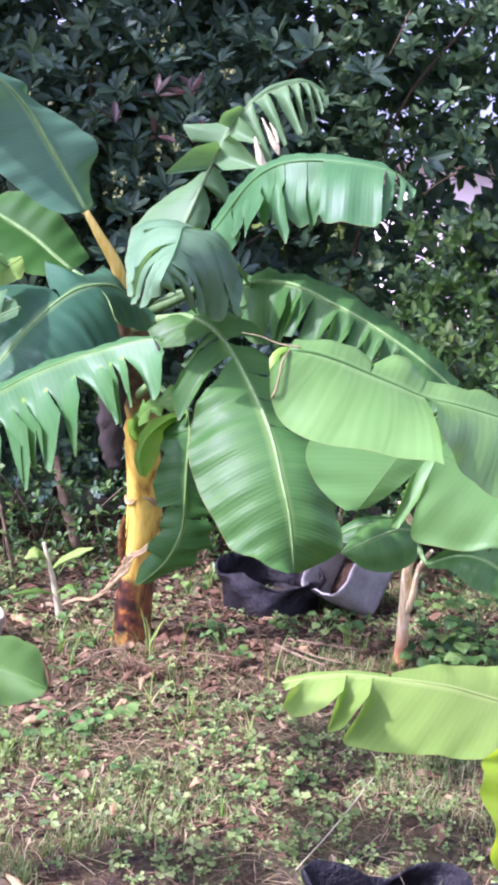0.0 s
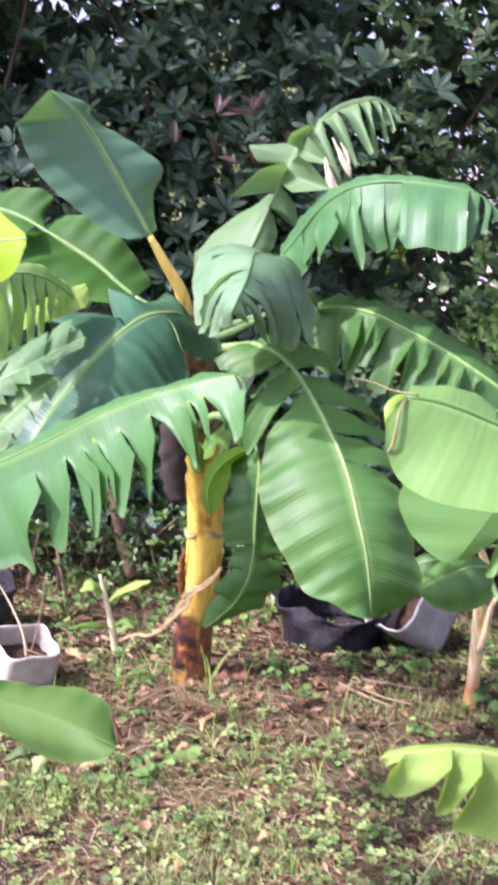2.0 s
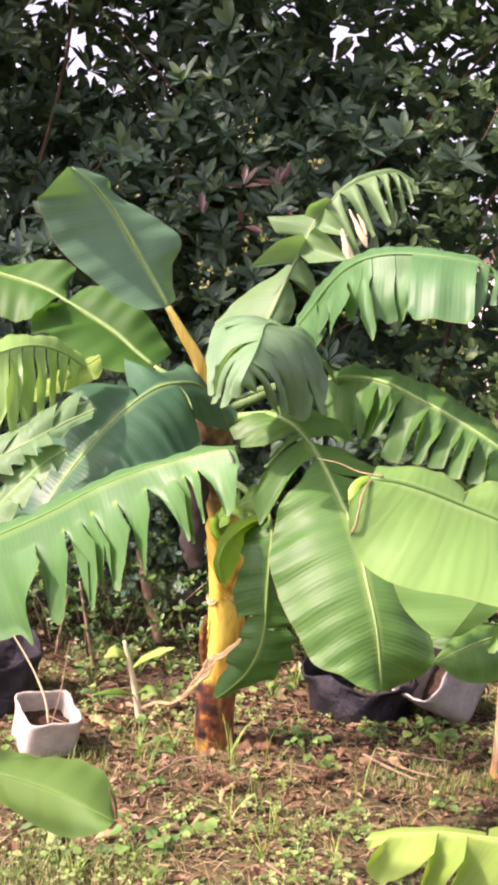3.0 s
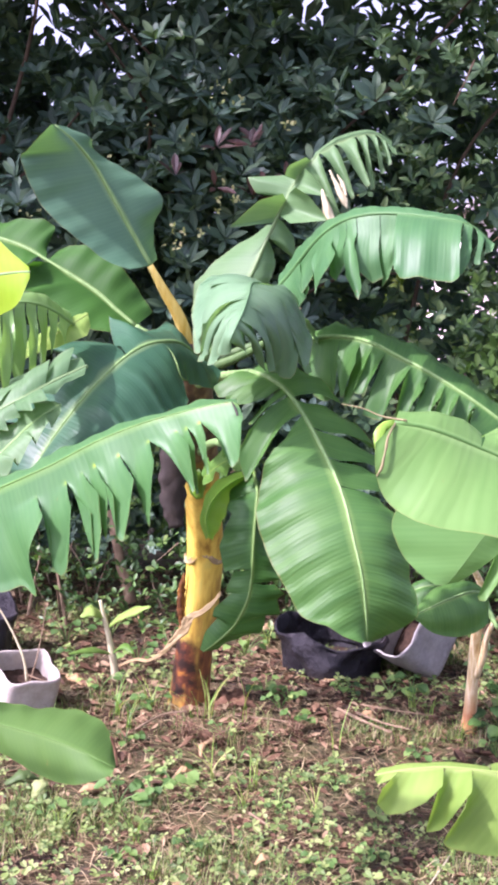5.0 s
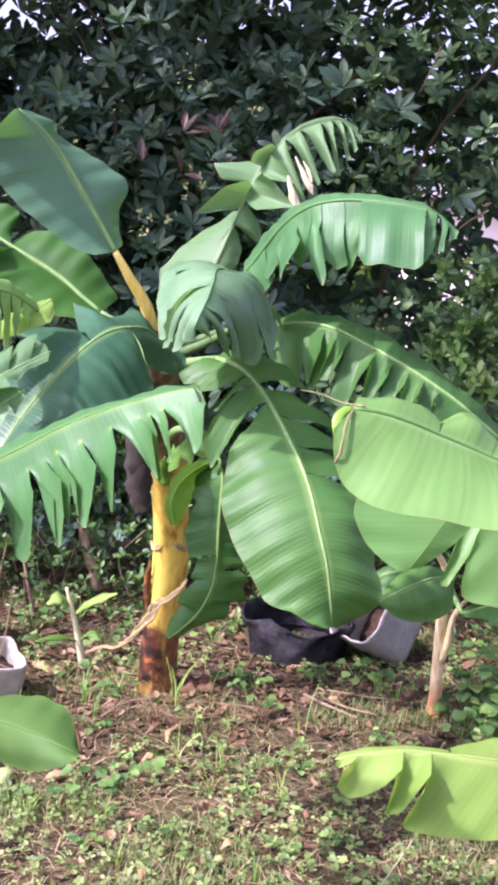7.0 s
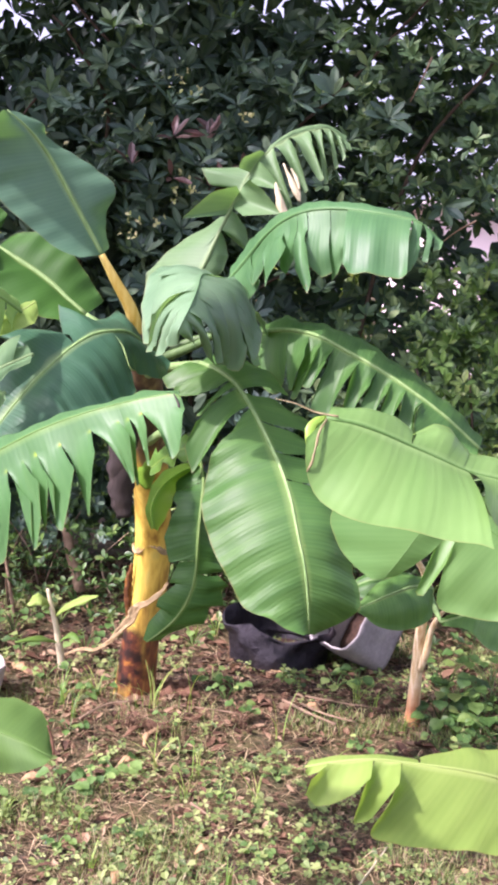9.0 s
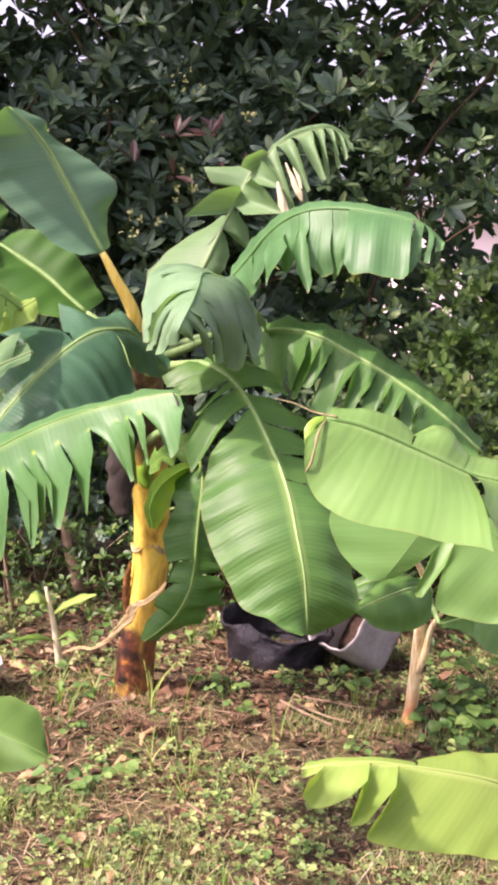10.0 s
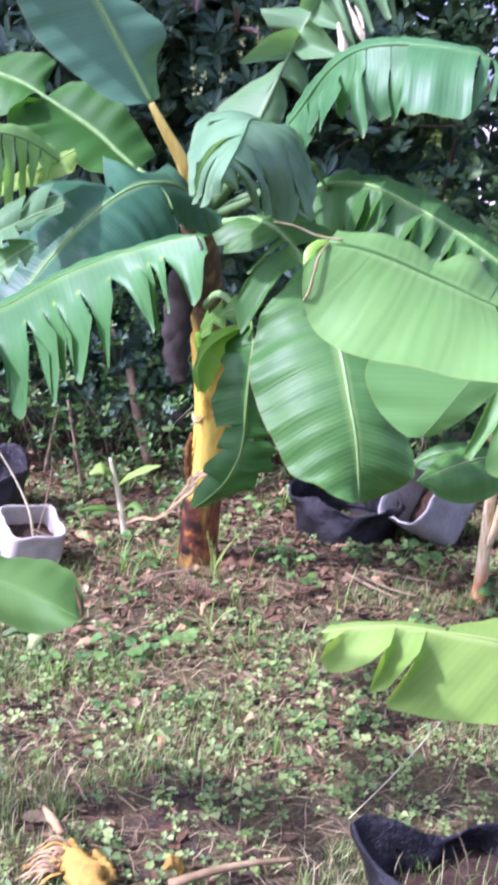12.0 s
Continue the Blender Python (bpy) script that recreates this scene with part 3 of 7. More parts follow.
class TornLeaf:
    """A leaf built flap by flap: each flap hangs between a stretch of the midrib and its own ragged outer edge."""

    def __init__(self, *rib, seed=1):
        self.rng = random.Random(seed)
        rows = np.asarray(rib)
        knots = np.concatenate([[0], np.cumsum(np.linalg.norm(np.diff(rows, axis=0), axis=1))])
        self.length = knots[-1]
        dense = curve_points(rows, 50 * (len(rows) - 1) + 1)
        idx = np.interp(np.linspace(0, 1, 241), knots / self.length, np.arange(len(rows))) * 50
        self.line = np.stack([np.interp(idx, np.arange(len(dense)), dense[:, c]) for c in range(3)], 1)
        self.flaps = []

    def flap(self, side, s0, s1, bow, *outer, folds=(0, 0.0), join=0.0):
        """join: how far out the flap stays whole before its sides draw together."""
        self.flaps.append((side, s0, s1, bow, np.asarray(outer), folds, join))

    def build(self, plant, petiole, mat, rib_mat, label, rib=(0.007, 0.002), wave=0.0035, pet_mat=None, back=False, twist=0.3, spots=0.0):
        rng, verts, faces, uvs, aged = self.rng, [], [], [], []
        lean = {}
        for side, s0, s1, bow, outer, folds, join in self.flaps:
            if join:
                lean.setdefault(side, []).append(((s0 + s1) / 2, *(outer.mean(0) - self.line[int((s0 + s1) * 120)])))
        for side, s0, s1, bow, outer, folds, join in self.flaps:
            width = (s1 - s0) * self.length
            ns, nu = max(15, int(width / 0.005), 8 * folds[0], 4 * len(outer) + 1), 36 if spots else 14
            k, u = np.meshgrid(np.linspace(0, 1, ns), np.linspace(0, 1, nu), indexing="ij")
            s = s0 + (s1 - s0) * k
            steps = np.concatenate([[0], np.cumsum(np.linalg.norm(np.diff(outer, axis=0), axis=1))])
            rounded, plain = curve_points(outer, 30 * (len(outer) - 1) + 1), np.stack([np.interp(np.linspace(0, len(outer) - 1, 30 * (len(outer) - 1) + 1), np.arange(len(outer)), outer[:, c]) for c in range(3)], 1)
            edge = rounded if width > 0.12 and not folds[0] else 0.12 * rounded + 0.88 * plain
            at = np.interp(np.linspace(0, 1, ns), steps / steps[-1], np.arange(len(outer))) * 30
            edge = np.stack([np.interp(at, np.arange(len(edge)), edge[:, c]) for c in range(3)], 1)
            x = s * 240
            mid = np.stack([np.interp(x, np.arange(241), self.line[:, c]) for c in range(3)], -1)
            reach = edge[:, None, :] - mid
            size = np.linalg.norm(reach, axis=-1)
            tang = np.gradient(self.line, axis=0)[int((s0 + s1) * 120)]
            nor = np.cross(tang, reach[ns // 2, 0])
            nor /= np.linalg.norm(nor) + 1e-9
            nor = nor if nor @ np.array([0.0, -0.5, 1.0]) > 0 else -nor
            ph = rng.uniform(0, 6.28)
            whole = min(1.0, 0.12 / width)
            rip = wave * (np.sin(s * self.length / 0.07 * math.pi + ph) * u**1.3 + 0.6 * np.sin(s * self.length / 0.027 * math.pi + ph * 2.3 + 2 * u) * u + 0.8 * np.sin(s * self.length / 0.16 * math.pi + ph * 1.7 + 3 * u) * u)
            cup = whole * (0.05 * np.cos((k - 0.5) * math.pi) + rng.uniform(-twist, twist) * (k - 0.5)) * u * np.minimum(size, 0.1)
            lift = size * bow * np.sin(math.pi * np.minimum(u * 1.1, 1)) + cup + rip * np.minimum(size / 0.08, 1) + folds[1] * size * np.sin(2 * math.pi * folds[0] * k + ph) * u**0.8
            if join:
                way = np.asarray(lean[side])
                way = way[np.argsort(way[:, 0])]
                root = mid + np.stack([np.interp(s, way[:, 0], way[:, c]) for c in (1, 2, 3)], -1) * np.minimum(u, join)[..., None]
                h = np.clip((u - join) / (1 - join), 0, 1)[..., None]
                p = root + (edge[:, None, :] - root) * h + nor * (lift * h[..., 0])[..., None]
            else:
                p = mid + reach * u[..., None] + nor * lift[..., None]
            end = np.where(k < 0.5, k, 1 - k) * width
            aged.extend((spots * rng.choice((0.15, 0.6, 1.0)) * (k > 0.5) * np.exp(-(((u - join - 0.02) / 0.035) ** 2) - (end / 0.005) ** 2)).reshape(-1))
            n0 = len(verts)
            verts.extend(p.reshape(-1, 3))
            uvs.extend(np.stack([s * self.length, u * (1 if side else -1)], -1).reshape(-1, 2))
            for i in range(ns - 1):
                for j in range(nu - 1):
                    q = n0 + i * nu + j
                    faces.append((q, q + nu, q + nu + 1, q + 1))
        blade = link_mesh("leaf", verts, faces, mat, plant, label, uvs)
        blade.data.attributes.new("aged", "FLOAT", "POINT").data.foreach_set("value", np.asarray(aged, dtype=np.float32))
        line = self.line[::8]
        v, f = tube_data(line, np.linspace(rib[0], rib[1], len(line)), 8, flat=0.8)
        link_mesh("midrib", v, f, rib_mat, blade, "pale green midrib")
        if len(petiole):
            end, thick = (line[-1], rib[1]) if back else (line[0], rib[0])
            pet = curve_points([*petiole, end], 14)
            v, f = tube_data(pet, np.linspace(thick * 2.2 + 0.004, thick * 1.02, len(pet)), 10, flat=0.85)
            link_mesh("petiole", v, f, pet_mat or M_RIB, blade, "smooth leaf stalk")
        return blade


def pseudostem(plant, points, r0, r1, mat, label, sides=20, seed=3, name="pseudostem"):
    """A stem of overlapping sheaths, grooved, flared at the foot."""
    rng = random.Random(seed)
    n = 40
    pts = curve_points(points, n)
    ph = [rng.uniform(0, 6.28) for _ in range(4)]
    verts, faces = [], []
    for i, p in enumerate(pts):
        h = i / (n - 1)
        r = r0 + (r1 - r0) * h + 0.012 * math.exp(-h * 14)
        for k in range(sides):
            a = 2 * math.pi * k / sides
            groove = 0.05 * math.sin(3 * a + ph[0] + h * 0.8) + 0.03 * math.sin(7 * a + ph[1] - h) + 0.008 * math.sin(9 * h + ph[2])
            rr = r * (1 + groove)
            verts.append((p[0] + math.cos(a) * rr, p[1] + math.sin(a) * rr, p[2]))
    for i in range(n - 1):
        for k in range(sides):
            faces.append((i * sides + k, i * sides + (k + 1) % sides, (i + 1) * sides + (k + 1) % sides, (i + 1) * sides + k))
    faces.append(tuple((n - 1) * sides + k for k in range(sides)))
    return link_mesh(name, verts, faces, mat, plant, label)


def ribbon(name, points, widths, mat, parent=None, label="", count=24, curl=0.5, seed=1, face=(0, -1, 0.3), crumple=0.06):
    """A dry, curled strip of sheath with a crumpled cross section."""
    rng = random.Random(seed)
    pts = curve_points(points, count)
    tang = np.gradient(pts, axis=0)
    tang /= np.linalg.norm(tang, axis=1)[:, None] + 1e-9
    w = np.interp(np.linspace(0, 1, count), np.linspace(0, 1, len(widths)), widths)
    verts, faces, m = [], [], 6
    for i in range(count):
        side = np.cross(tang[i], face)
        side /= np.linalg.norm(side) + 1e-9
        out = np.cross(side, tang[i])
        for j in range(m):
            x = j / (m - 1) * 2 - 1
            d = -curl * w[i] * x * x + 0.12 * w[i] * math.sin(7 * x + i * 0.9 + seed) + rng.uniform(-crumple, crumple) * w[i]
            verts.append(pts[i] + side * (x * w[i] * (1 + 0.12 * math.sin(i * 1.7 + j))) + out * d)
    for i in range(count - 1):
        for j in range(m - 1):
            faces.append((i * m + j, i * m + j + 1, (i + 1) * m + j + 1, (i + 1) * m + j))
    ob = link_mesh(name, verts, faces, mat, parent, label)
    mod = ob.modifiers.new("thickness", "SOLIDIFY")
    mod.thickness = 0.0025
    return ob


main = thing("banana_plant", "tall banana plant with golden stem and torn green leaves", "banana plant", at=(0, 0, 0))
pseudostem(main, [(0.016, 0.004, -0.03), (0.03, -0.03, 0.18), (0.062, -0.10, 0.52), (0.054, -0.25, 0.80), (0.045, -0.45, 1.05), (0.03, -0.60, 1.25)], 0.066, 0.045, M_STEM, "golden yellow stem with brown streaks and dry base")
leaf = TornLeaf((-0.077, -0.660, 1.453), (-0.113, -0.665, 1.516), (-0.167, -0.680, 1.609), (-0.220, -0.700, 1.699), (-0.267, -0.730, 1.755), (-0.316, -0.760, 1.793), seed=72)
leaf.flap(0, 0.000, 1.000, 0.03, (-0.118, -0.760, 1.441), (-0.170, -0.763, 1.456), (-0.228, -0.769, 1.496), (-0.304, -0.777, 1.550), (-0.355, -0.786, 1.611), (-0.393, -0.797, 1.700), (-0.372, -0.814, 1.723), (-0.338, -0.836, 1.754), (-0.306, -0.860, 1.780))
leaf.flap(1, 0.000, 1.000, 0.03, (-0.071, -0.570, 1.471), (-0.079, -0.574, 1.561), (-0.057, -0.581, 1.632), (-0.107, -0.591, 1.680), (-0.173, -0.602, 1.712), (-0.235, -0.618, 1.749), (-0.246, -0.642, 1.777), (-0.304, -0.670, 1.800))
leaf.build(main, [(0.03, -0.60, 1.18), (0.01, -0.63, 1.30), (-0.04, -0.655, 1.39)], M_LEAF_UP, M_RIB, "upright dark green leaf, untorn, with golden stalk", rib=(0.0085, 0.003), pet_mat=M_RIB_GOLD, wave=0.003)
leaf = TornLeaf((-0.125, -0.550, 1.289), (-0.179, -0.540, 1.330), (-0.248, -0.520, 1.384), (-0.386, -0.490, 1.462), (-0.469, -0.470, 1.502), (-0.585, -0.450, 1.534), (-0.702, -0.440, 1.563), seed=73)
leaf.flap(1, 0.000, 0.475, 0.04, (-0.085, -0.490, 1.326), (-0.146, -0.479, 1.412), (-0.221, -0.461, 1.480), (-0.285, -0.446, 1.509), (-0.362, -0.431, 1.494))
leaf.flap(1, 0.485, 1.000, 0.04, (-0.395, -0.430, 1.506), (-0.380, -0.412, 1.564), (-0.488, -0.397, 1.570), (-0.603, -0.386, 1.556), (-0.714, -0.380, 1.580))
leaf.flap(0, 0.000, 0.458, 0.04, (-0.127, -0.650, 1.272), (-0.222, -0.645, 1.280), (-0.300, -0.637, 1.306), (-0.363, -0.628, 1.332), (-0.403, -0.618, 1.373), (-0.448, -0.610, 1.368), (-0.451, -0.602, 1.414), (-0.401, -0.593, 1.455))
leaf.flap(0, 0.515, 1.000, 0.04, (-0.415, -0.585, 1.448), (-0.471, -0.569, 1.404), (-0.541, -0.556, 1.411), (-0.620, -0.546, 1.443), (-0.685, -0.540, 1.502))
leaf.build(main, [(0.02, -0.58, 1.17), (-0.05, -0.56, 1.24)], M_LEAF_BACK, M_RIB, "broad leaf behind, shade put into its dark green", rib=(0.0075, 0.003), wave=0.005)
leaf = TornLeaf((0.165, -0.500, 1.391), (0.194, -0.490, 1.457), (0.229, -0.470, 1.546), (0.273, -0.450, 1.645), (0.310, -0.430, 1.722), (0.364, -0.400, 1.786), (0.428, -0.360, 1.828), (0.493, -0.330, 1.853), (0.536, -0.310, 1.854), (0.583, -0.300, 1.821), seed=61)
leaf.flap(0, 0.000, 0.287, 0.04, (0.018, -0.400, 1.329), (0.020, -0.391, 1.418), (0.117, -0.377, 1.505), (0.228, -0.363, 1.586), folds=(1, 0.03))
leaf.flap(0, 0.300, 0.398, 0.02, (0.182, -0.511, 1.575), (0.123, -0.507, 1.568), (0.198, -0.503, 1.644), (0.264, -0.498, 1.665))
leaf.flap(0, 0.405, 0.485, 0.02, (0.238, -0.417, 1.665), (0.193, -0.413, 1.667), (0.166, -0.409, 1.713), (0.267, -0.404, 1.725))
leaf.flap(0, 0.485, 0.590, 0.12, (0.263, -0.484, 1.718), (0.287, -0.474, 1.745), (0.334, -0.461, 1.767))
leaf.flap(0, 0.590, 0.990, 0.10, (0.357, -0.391, 1.796), (0.428, -0.349, 1.846), (0.511, -0.310, 1.869), (0.580, -0.281, 1.846))
leaf.flap(1, 0.025, 0.228, 0.10, (0.234, -0.468, 1.422), (0.254, -0.457, 1.473), (0.240, -0.441, 1.528))
leaf.flap(1, 0.235, 0.318, 0.10, (0.252, -0.450, 1.529), (0.314, -0.446, 1.485), (0.302, -0.443, 1.553), (0.272, -0.439, 1.593))
leaf.flap(1, 0.333, 0.420, 0.03, (0.283, -0.547, 1.588), (0.397, -0.544, 1.590), (0.342, -0.540, 1.653), (0.304, -0.535, 1.676))
leaf.flap(1, 0.435, 0.540, 0.06, (0.333, -0.513, 1.661), (0.396, -0.507, 1.656), (0.350, -0.501, 1.714), (0.331, -0.493, 1.735))
leaf.flap(1, 0.552, 0.630, 0.05, (0.363, -0.500, 1.698), (0.428, -0.494, 1.574), (0.440, -0.488, 1.587), (0.375, -0.480, 1.738))
leaf.flap(1, 0.637, 0.708, 0.08, (0.406, -0.469, 1.748), (0.458, -0.461, 1.657), (0.466, -0.453, 1.664), (0.419, -0.444, 1.774))
leaf.flap(1, 0.720, 0.805, 0.08, (0.446, -0.459, 1.765), (0.496, -0.451, 1.690), (0.509, -0.442, 1.697), (0.472, -0.433, 1.800))
leaf.flap(1, 0.815, 0.860, 0.08, (0.501, -0.400, 1.766), (0.515, -0.396, 1.692), (0.528, -0.392, 1.698), (0.504, -0.388, 1.807))
leaf.flap(1, 0.868, 0.902, 0.08, (0.531, -0.375, 1.789), (0.541, -0.372, 1.736), (0.554, -0.368, 1.743), (0.537, -0.364, 1.815))
leaf.flap(1, 0.917, 0.948, 0.08, (0.556, -0.350, 1.802), (0.564, -0.349, 1.761), (0.573, -0.347, 1.774), (0.561, -0.346, 1.821))
leaf.flap(1, 0.955, 0.993, 0.08, (0.577, -0.325, 1.806), (0.590, -0.323, 1.797), (0.589, -0.321, 1.816))
leaf.build(main, [(0.05, -0.56, 1.16), (0.12, -0.53, 1.28)], M_LEAF_TORN, M_LEAF_TORN, "shredded arching leaf with drooping strips", rib=(0.006, 0.0012), pet_mat=M_RIB_SHADE)
leaf = TornLeaf((0.247, -0.700, 1.387), (0.298, -0.760, 1.453), (0.342, -0.840, 1.515), (0.384, -0.920, 1.555), (0.427, -0.970, 1.576), (0.491, -1.010, 1.586), (0.574, -1.060, 1.581), (0.646, -1.090, 1.571), (0.690, -1.100, 1.559), (0.739, -1.100, 1.521), seed=62)
leaf.flap(0, 0.000, 0.190, 0.10, (0.247, -0.760, 1.386), (0.311, -0.800, 1.354), (0.332, -0.846, 1.411))
leaf.flap(0, 0.190, 0.310, 0.12, (0.316, -0.806, 1.425), (0.329, -0.828, 1.395), (0.353, -0.851, 1.448), (0.364, -0.874, 1.481), join=0.3)
leaf.flap(0, 0.310, 0.425, 0.14, (0.341, -0.954, 1.441), (0.353, -0.978, 1.391), (0.371, -1.001, 1.439), (0.388, -1.023, 1.491), join=0.3)
leaf.flap(0, 0.425, 0.490, 0.16, (0.392, -0.943, 1.443), (0.405, -0.962, 1.427), (0.410, -0.979, 1.480), join=0.3)
leaf.flap(0, 0.492, 0.532, 0.18, (0.417, -1.060, 1.439), (0.445, -1.066, 1.384), (0.450, -1.072, 1.415), (0.428, -1.078, 1.490), join=0.3)
leaf.flap(0, 0.535, 0.613, 0.16, (0.441, -1.039, 1.456), (0.475, -1.053, 1.426), (0.488, -1.068, 1.444), join=0.3)
leaf.flap(0, 0.615, 0.672, 0.18, (0.501, -1.029, 1.417), (0.517, -1.040, 1.436), (0.523, -1.052, 1.471), join=0.3)
leaf.flap(0, 0.675, 0.882, 0.12, (0.512, -1.173, 1.449), (0.523, -1.192, 1.433), (0.577, -1.211, 1.435), (0.627, -1.225, 1.440), (0.642, -1.237, 1.452), folds=(2, 0.012))
leaf.flap(0, 0.885, 0.917, 0.20, (0.642, -1.167, 1.436), (0.659, -1.169, 1.442), (0.678, -1.170, 1.486), join=0.3)
leaf.flap(0, 0.920, 0.955, 0.20, (0.685, -1.150, 1.470), (0.697, -1.151, 1.468), (0.703, -1.151, 1.503))
leaf.flap(0, 0.958, 0.995, 0.10, (0.717, -1.131, 1.499), (0.729, -1.130, 1.502), (0.733, -1.130, 1.514))
leaf.flap(1, 0.045, 0.907, 0.10, (0.275, -0.619, 1.455), (0.327, -0.685, 1.523), (0.385, -0.767, 1.578), (0.435, -0.851, 1.596), (0.500, -0.911, 1.605), (0.585, -0.965, 1.599), (0.660, -0.999, 1.588))
leaf.build(main, [(0.06, -0.58, 1.18), (0.14, -0.64, 1.28)], M_LEAF_DROOP, M_LEAF_DROOP, "drooping leaf with one wide unbroken flap", rib=(0.007, 0.002), pet_mat=M_RIB_SHADE)
leaf = TornLeaf((0.311, -0.740, 1.324), (0.246, -0.900, 1.401), (0.203, -1.040, 1.416), (0.195, -1.140, 1.386), (0.185, -1.200, 1.350), (0.171, -1.230, 1.317), (0.159, -1.240, 1.286), seed=63)
leaf.flap(0, 0.033, 0.568, 0.06, (0.235, -0.696, 1.408), (0.188, -0.787, 1.426), (0.137, -0.881, 1.426), (0.096, -0.980, 1.408))
leaf.flap(0, 0.398, 0.698, 0.12, (0.123, -0.867, 1.423), (0.074, -0.924, 1.396), (0.056, -0.980, 1.341), (0.071, -1.038, 1.284), folds=(1, -0.05))
leaf.flap(0, 0.547, 0.762, 0.14, (0.075, -0.970, 1.362), (0.062, -1.013, 1.254), (0.084, -1.054, 1.254), (0.099, -1.092, 1.313), folds=(1, 0.05))
leaf.flap(0, 0.675, 0.820, 0.14, (0.094, -1.016, 1.343), (0.090, -1.040, 1.222), (0.112, -1.067, 1.224), (0.123, -1.092, 1.288), folds=(1, -0.05))
leaf.flap(0, 0.755, 0.882, 0.14, (0.122, -1.097, 1.327), (0.118, -1.122, 1.221), (0.137, -1.141, 1.228), (0.146, -1.160, 1.279), folds=(1, 0.05))
leaf.flap(0, 0.850, 1.000, 0.12, (0.146, -1.175, 1.311), (0.141, -1.197, 1.251), (0.156, -1.213, 1.263), (0.161, -1.220, 1.283), folds=(1, -0.05))
leaf.flap(1, 0.060, 0.557, 0.04, (0.386, -0.630, 1.249), (0.366, -0.714, 1.282), (0.337, -0.803, 1.327), (0.276, -0.895, 1.402))
leaf.flap(1, 0.343, 0.698, 0.10, (0.278, -0.784, 1.403), (0.326, -0.854, 1.345), (0.349, -0.917, 1.276), (0.343, -0.988, 1.225))
leaf.flap(1, 0.507, 0.755, 0.12, (0.312, -0.858, 1.355), (0.342, -0.905, 1.201), (0.321, -0.955, 1.198), (0.293, -0.997, 1.277), folds=(1, 0.05))
leaf.flap(1, 0.642, 0.802, 0.13, (0.282, -0.988, 1.343), (0.309, -1.017, 1.199), (0.289, -1.043, 1.206), (0.268, -1.074, 1.280), folds=(1, -0.05))
leaf.flap(1, 0.720, 0.863, 0.13, (0.258, -0.999, 1.335), (0.283, -1.025, 1.207), (0.263, -1.050, 1.213), (0.244, -1.070, 1.279), folds=(1, 0.05))
leaf.flap(1, 0.795, 0.897, 0.13, (0.235, -1.100, 1.323), (0.257, -1.116, 1.220), (0.237, -1.130, 1.215), (0.222, -1.146, 1.269), folds=(1, -0.05))
leaf.flap(1, 0.863, 0.940, 0.13, (0.213, -1.110, 1.305), (0.229, -1.122, 1.215), (0.211, -1.132, 1.230), (0.199, -1.140, 1.268), folds=(1, 0.05))
leaf.flap(1, 0.910, 1.000, 0.10, (0.194, -1.181, 1.292), (0.198, -1.190, 1.248), (0.183, -1.196, 1.268), (0.163, -1.200, 1.279), folds=(1, -0.05))
leaf.build(main, [(0.08, -0.60, 1.18), (0.2, -0.66, 1.24)], M_LEAF_CROWN, M_LEAF_CROWN, "leaf arching over and hanging in folds", rib=(0.005, 0.0015), wave=0.004, pet_mat=M_RIB_SHADE)
leaf = TornLeaf((0.065, -0.720, 1.215), (0.025, -0.840, 1.260), (-0.013, -0.950, 1.268), (-0.057, -1.030, 1.257), (-0.104, -1.120, 1.217), (-0.153, -1.210, 1.157), (-0.201, -1.280, 1.085), (-0.237, -1.330, 1.018), (-0.258, -1.350, 0.972), seed=65)
leaf.flap(1, 0.000, 0.302, 0.10, (0.120, -0.740, 1.183), (0.110, -0.815, 1.145), (0.069, -0.891, 1.164), (0.042, -0.970, 1.186))
leaf.flap(1, 0.302, 0.935, 0.14, (0.039, -1.000, 1.185), (0.062, -1.045, 1.139), (0.053, -1.089, 1.107), (0.022, -1.131, 1.126), (0.031, -1.176, 1.118), (-0.005, -1.216, 1.106), (-0.054, -1.254, 1.101), (-0.047, -1.291, 1.090), (-0.110, -1.322, 1.049), (-0.173, -1.354, 1.027), (-0.224, -1.380, 1.013), folds=(1, 0.02))
leaf.flap(0, 0.035, 0.485, 0.08, (0.009, -0.626, 1.265), (-0.027, -0.673, 1.307), (-0.055, -0.720, 1.290), (-0.079, -0.773, 1.284), (-0.125, -0.821, 1.282), (-0.156, -0.869, 1.316), (-0.141, -0.914, 1.277), (-0.126, -0.958, 1.257), folds=(2, 0.03))
leaf.flap(0, 0.485, 0.993, 0.08, (-0.132, -0.978, 1.261), (-0.211, -1.005, 1.257), (-0.280, -1.034, 1.250), (-0.219, -1.061, 1.234), (-0.258, -1.088, 1.209), (-0.228, -1.113, 1.189), (-0.277, -1.137, 1.146), (-0.356, -1.159, 1.106), (-0.351, -1.179, 1.089), (-0.303, -1.201, 1.095), (-0.344, -1.220, 1.053), (-0.347, -1.237, 0.981), (-0.295, -1.248, 0.962), folds=(3, 0.03))
leaf.build(main, [(0.02, -0.62, 1.16), (0.02, -0.67, 1.21)], M_LEAF_BLUE, M_RIB, "wide bluish green leaf hanging forward with torn edge", rib=(0.0065, 0.002))
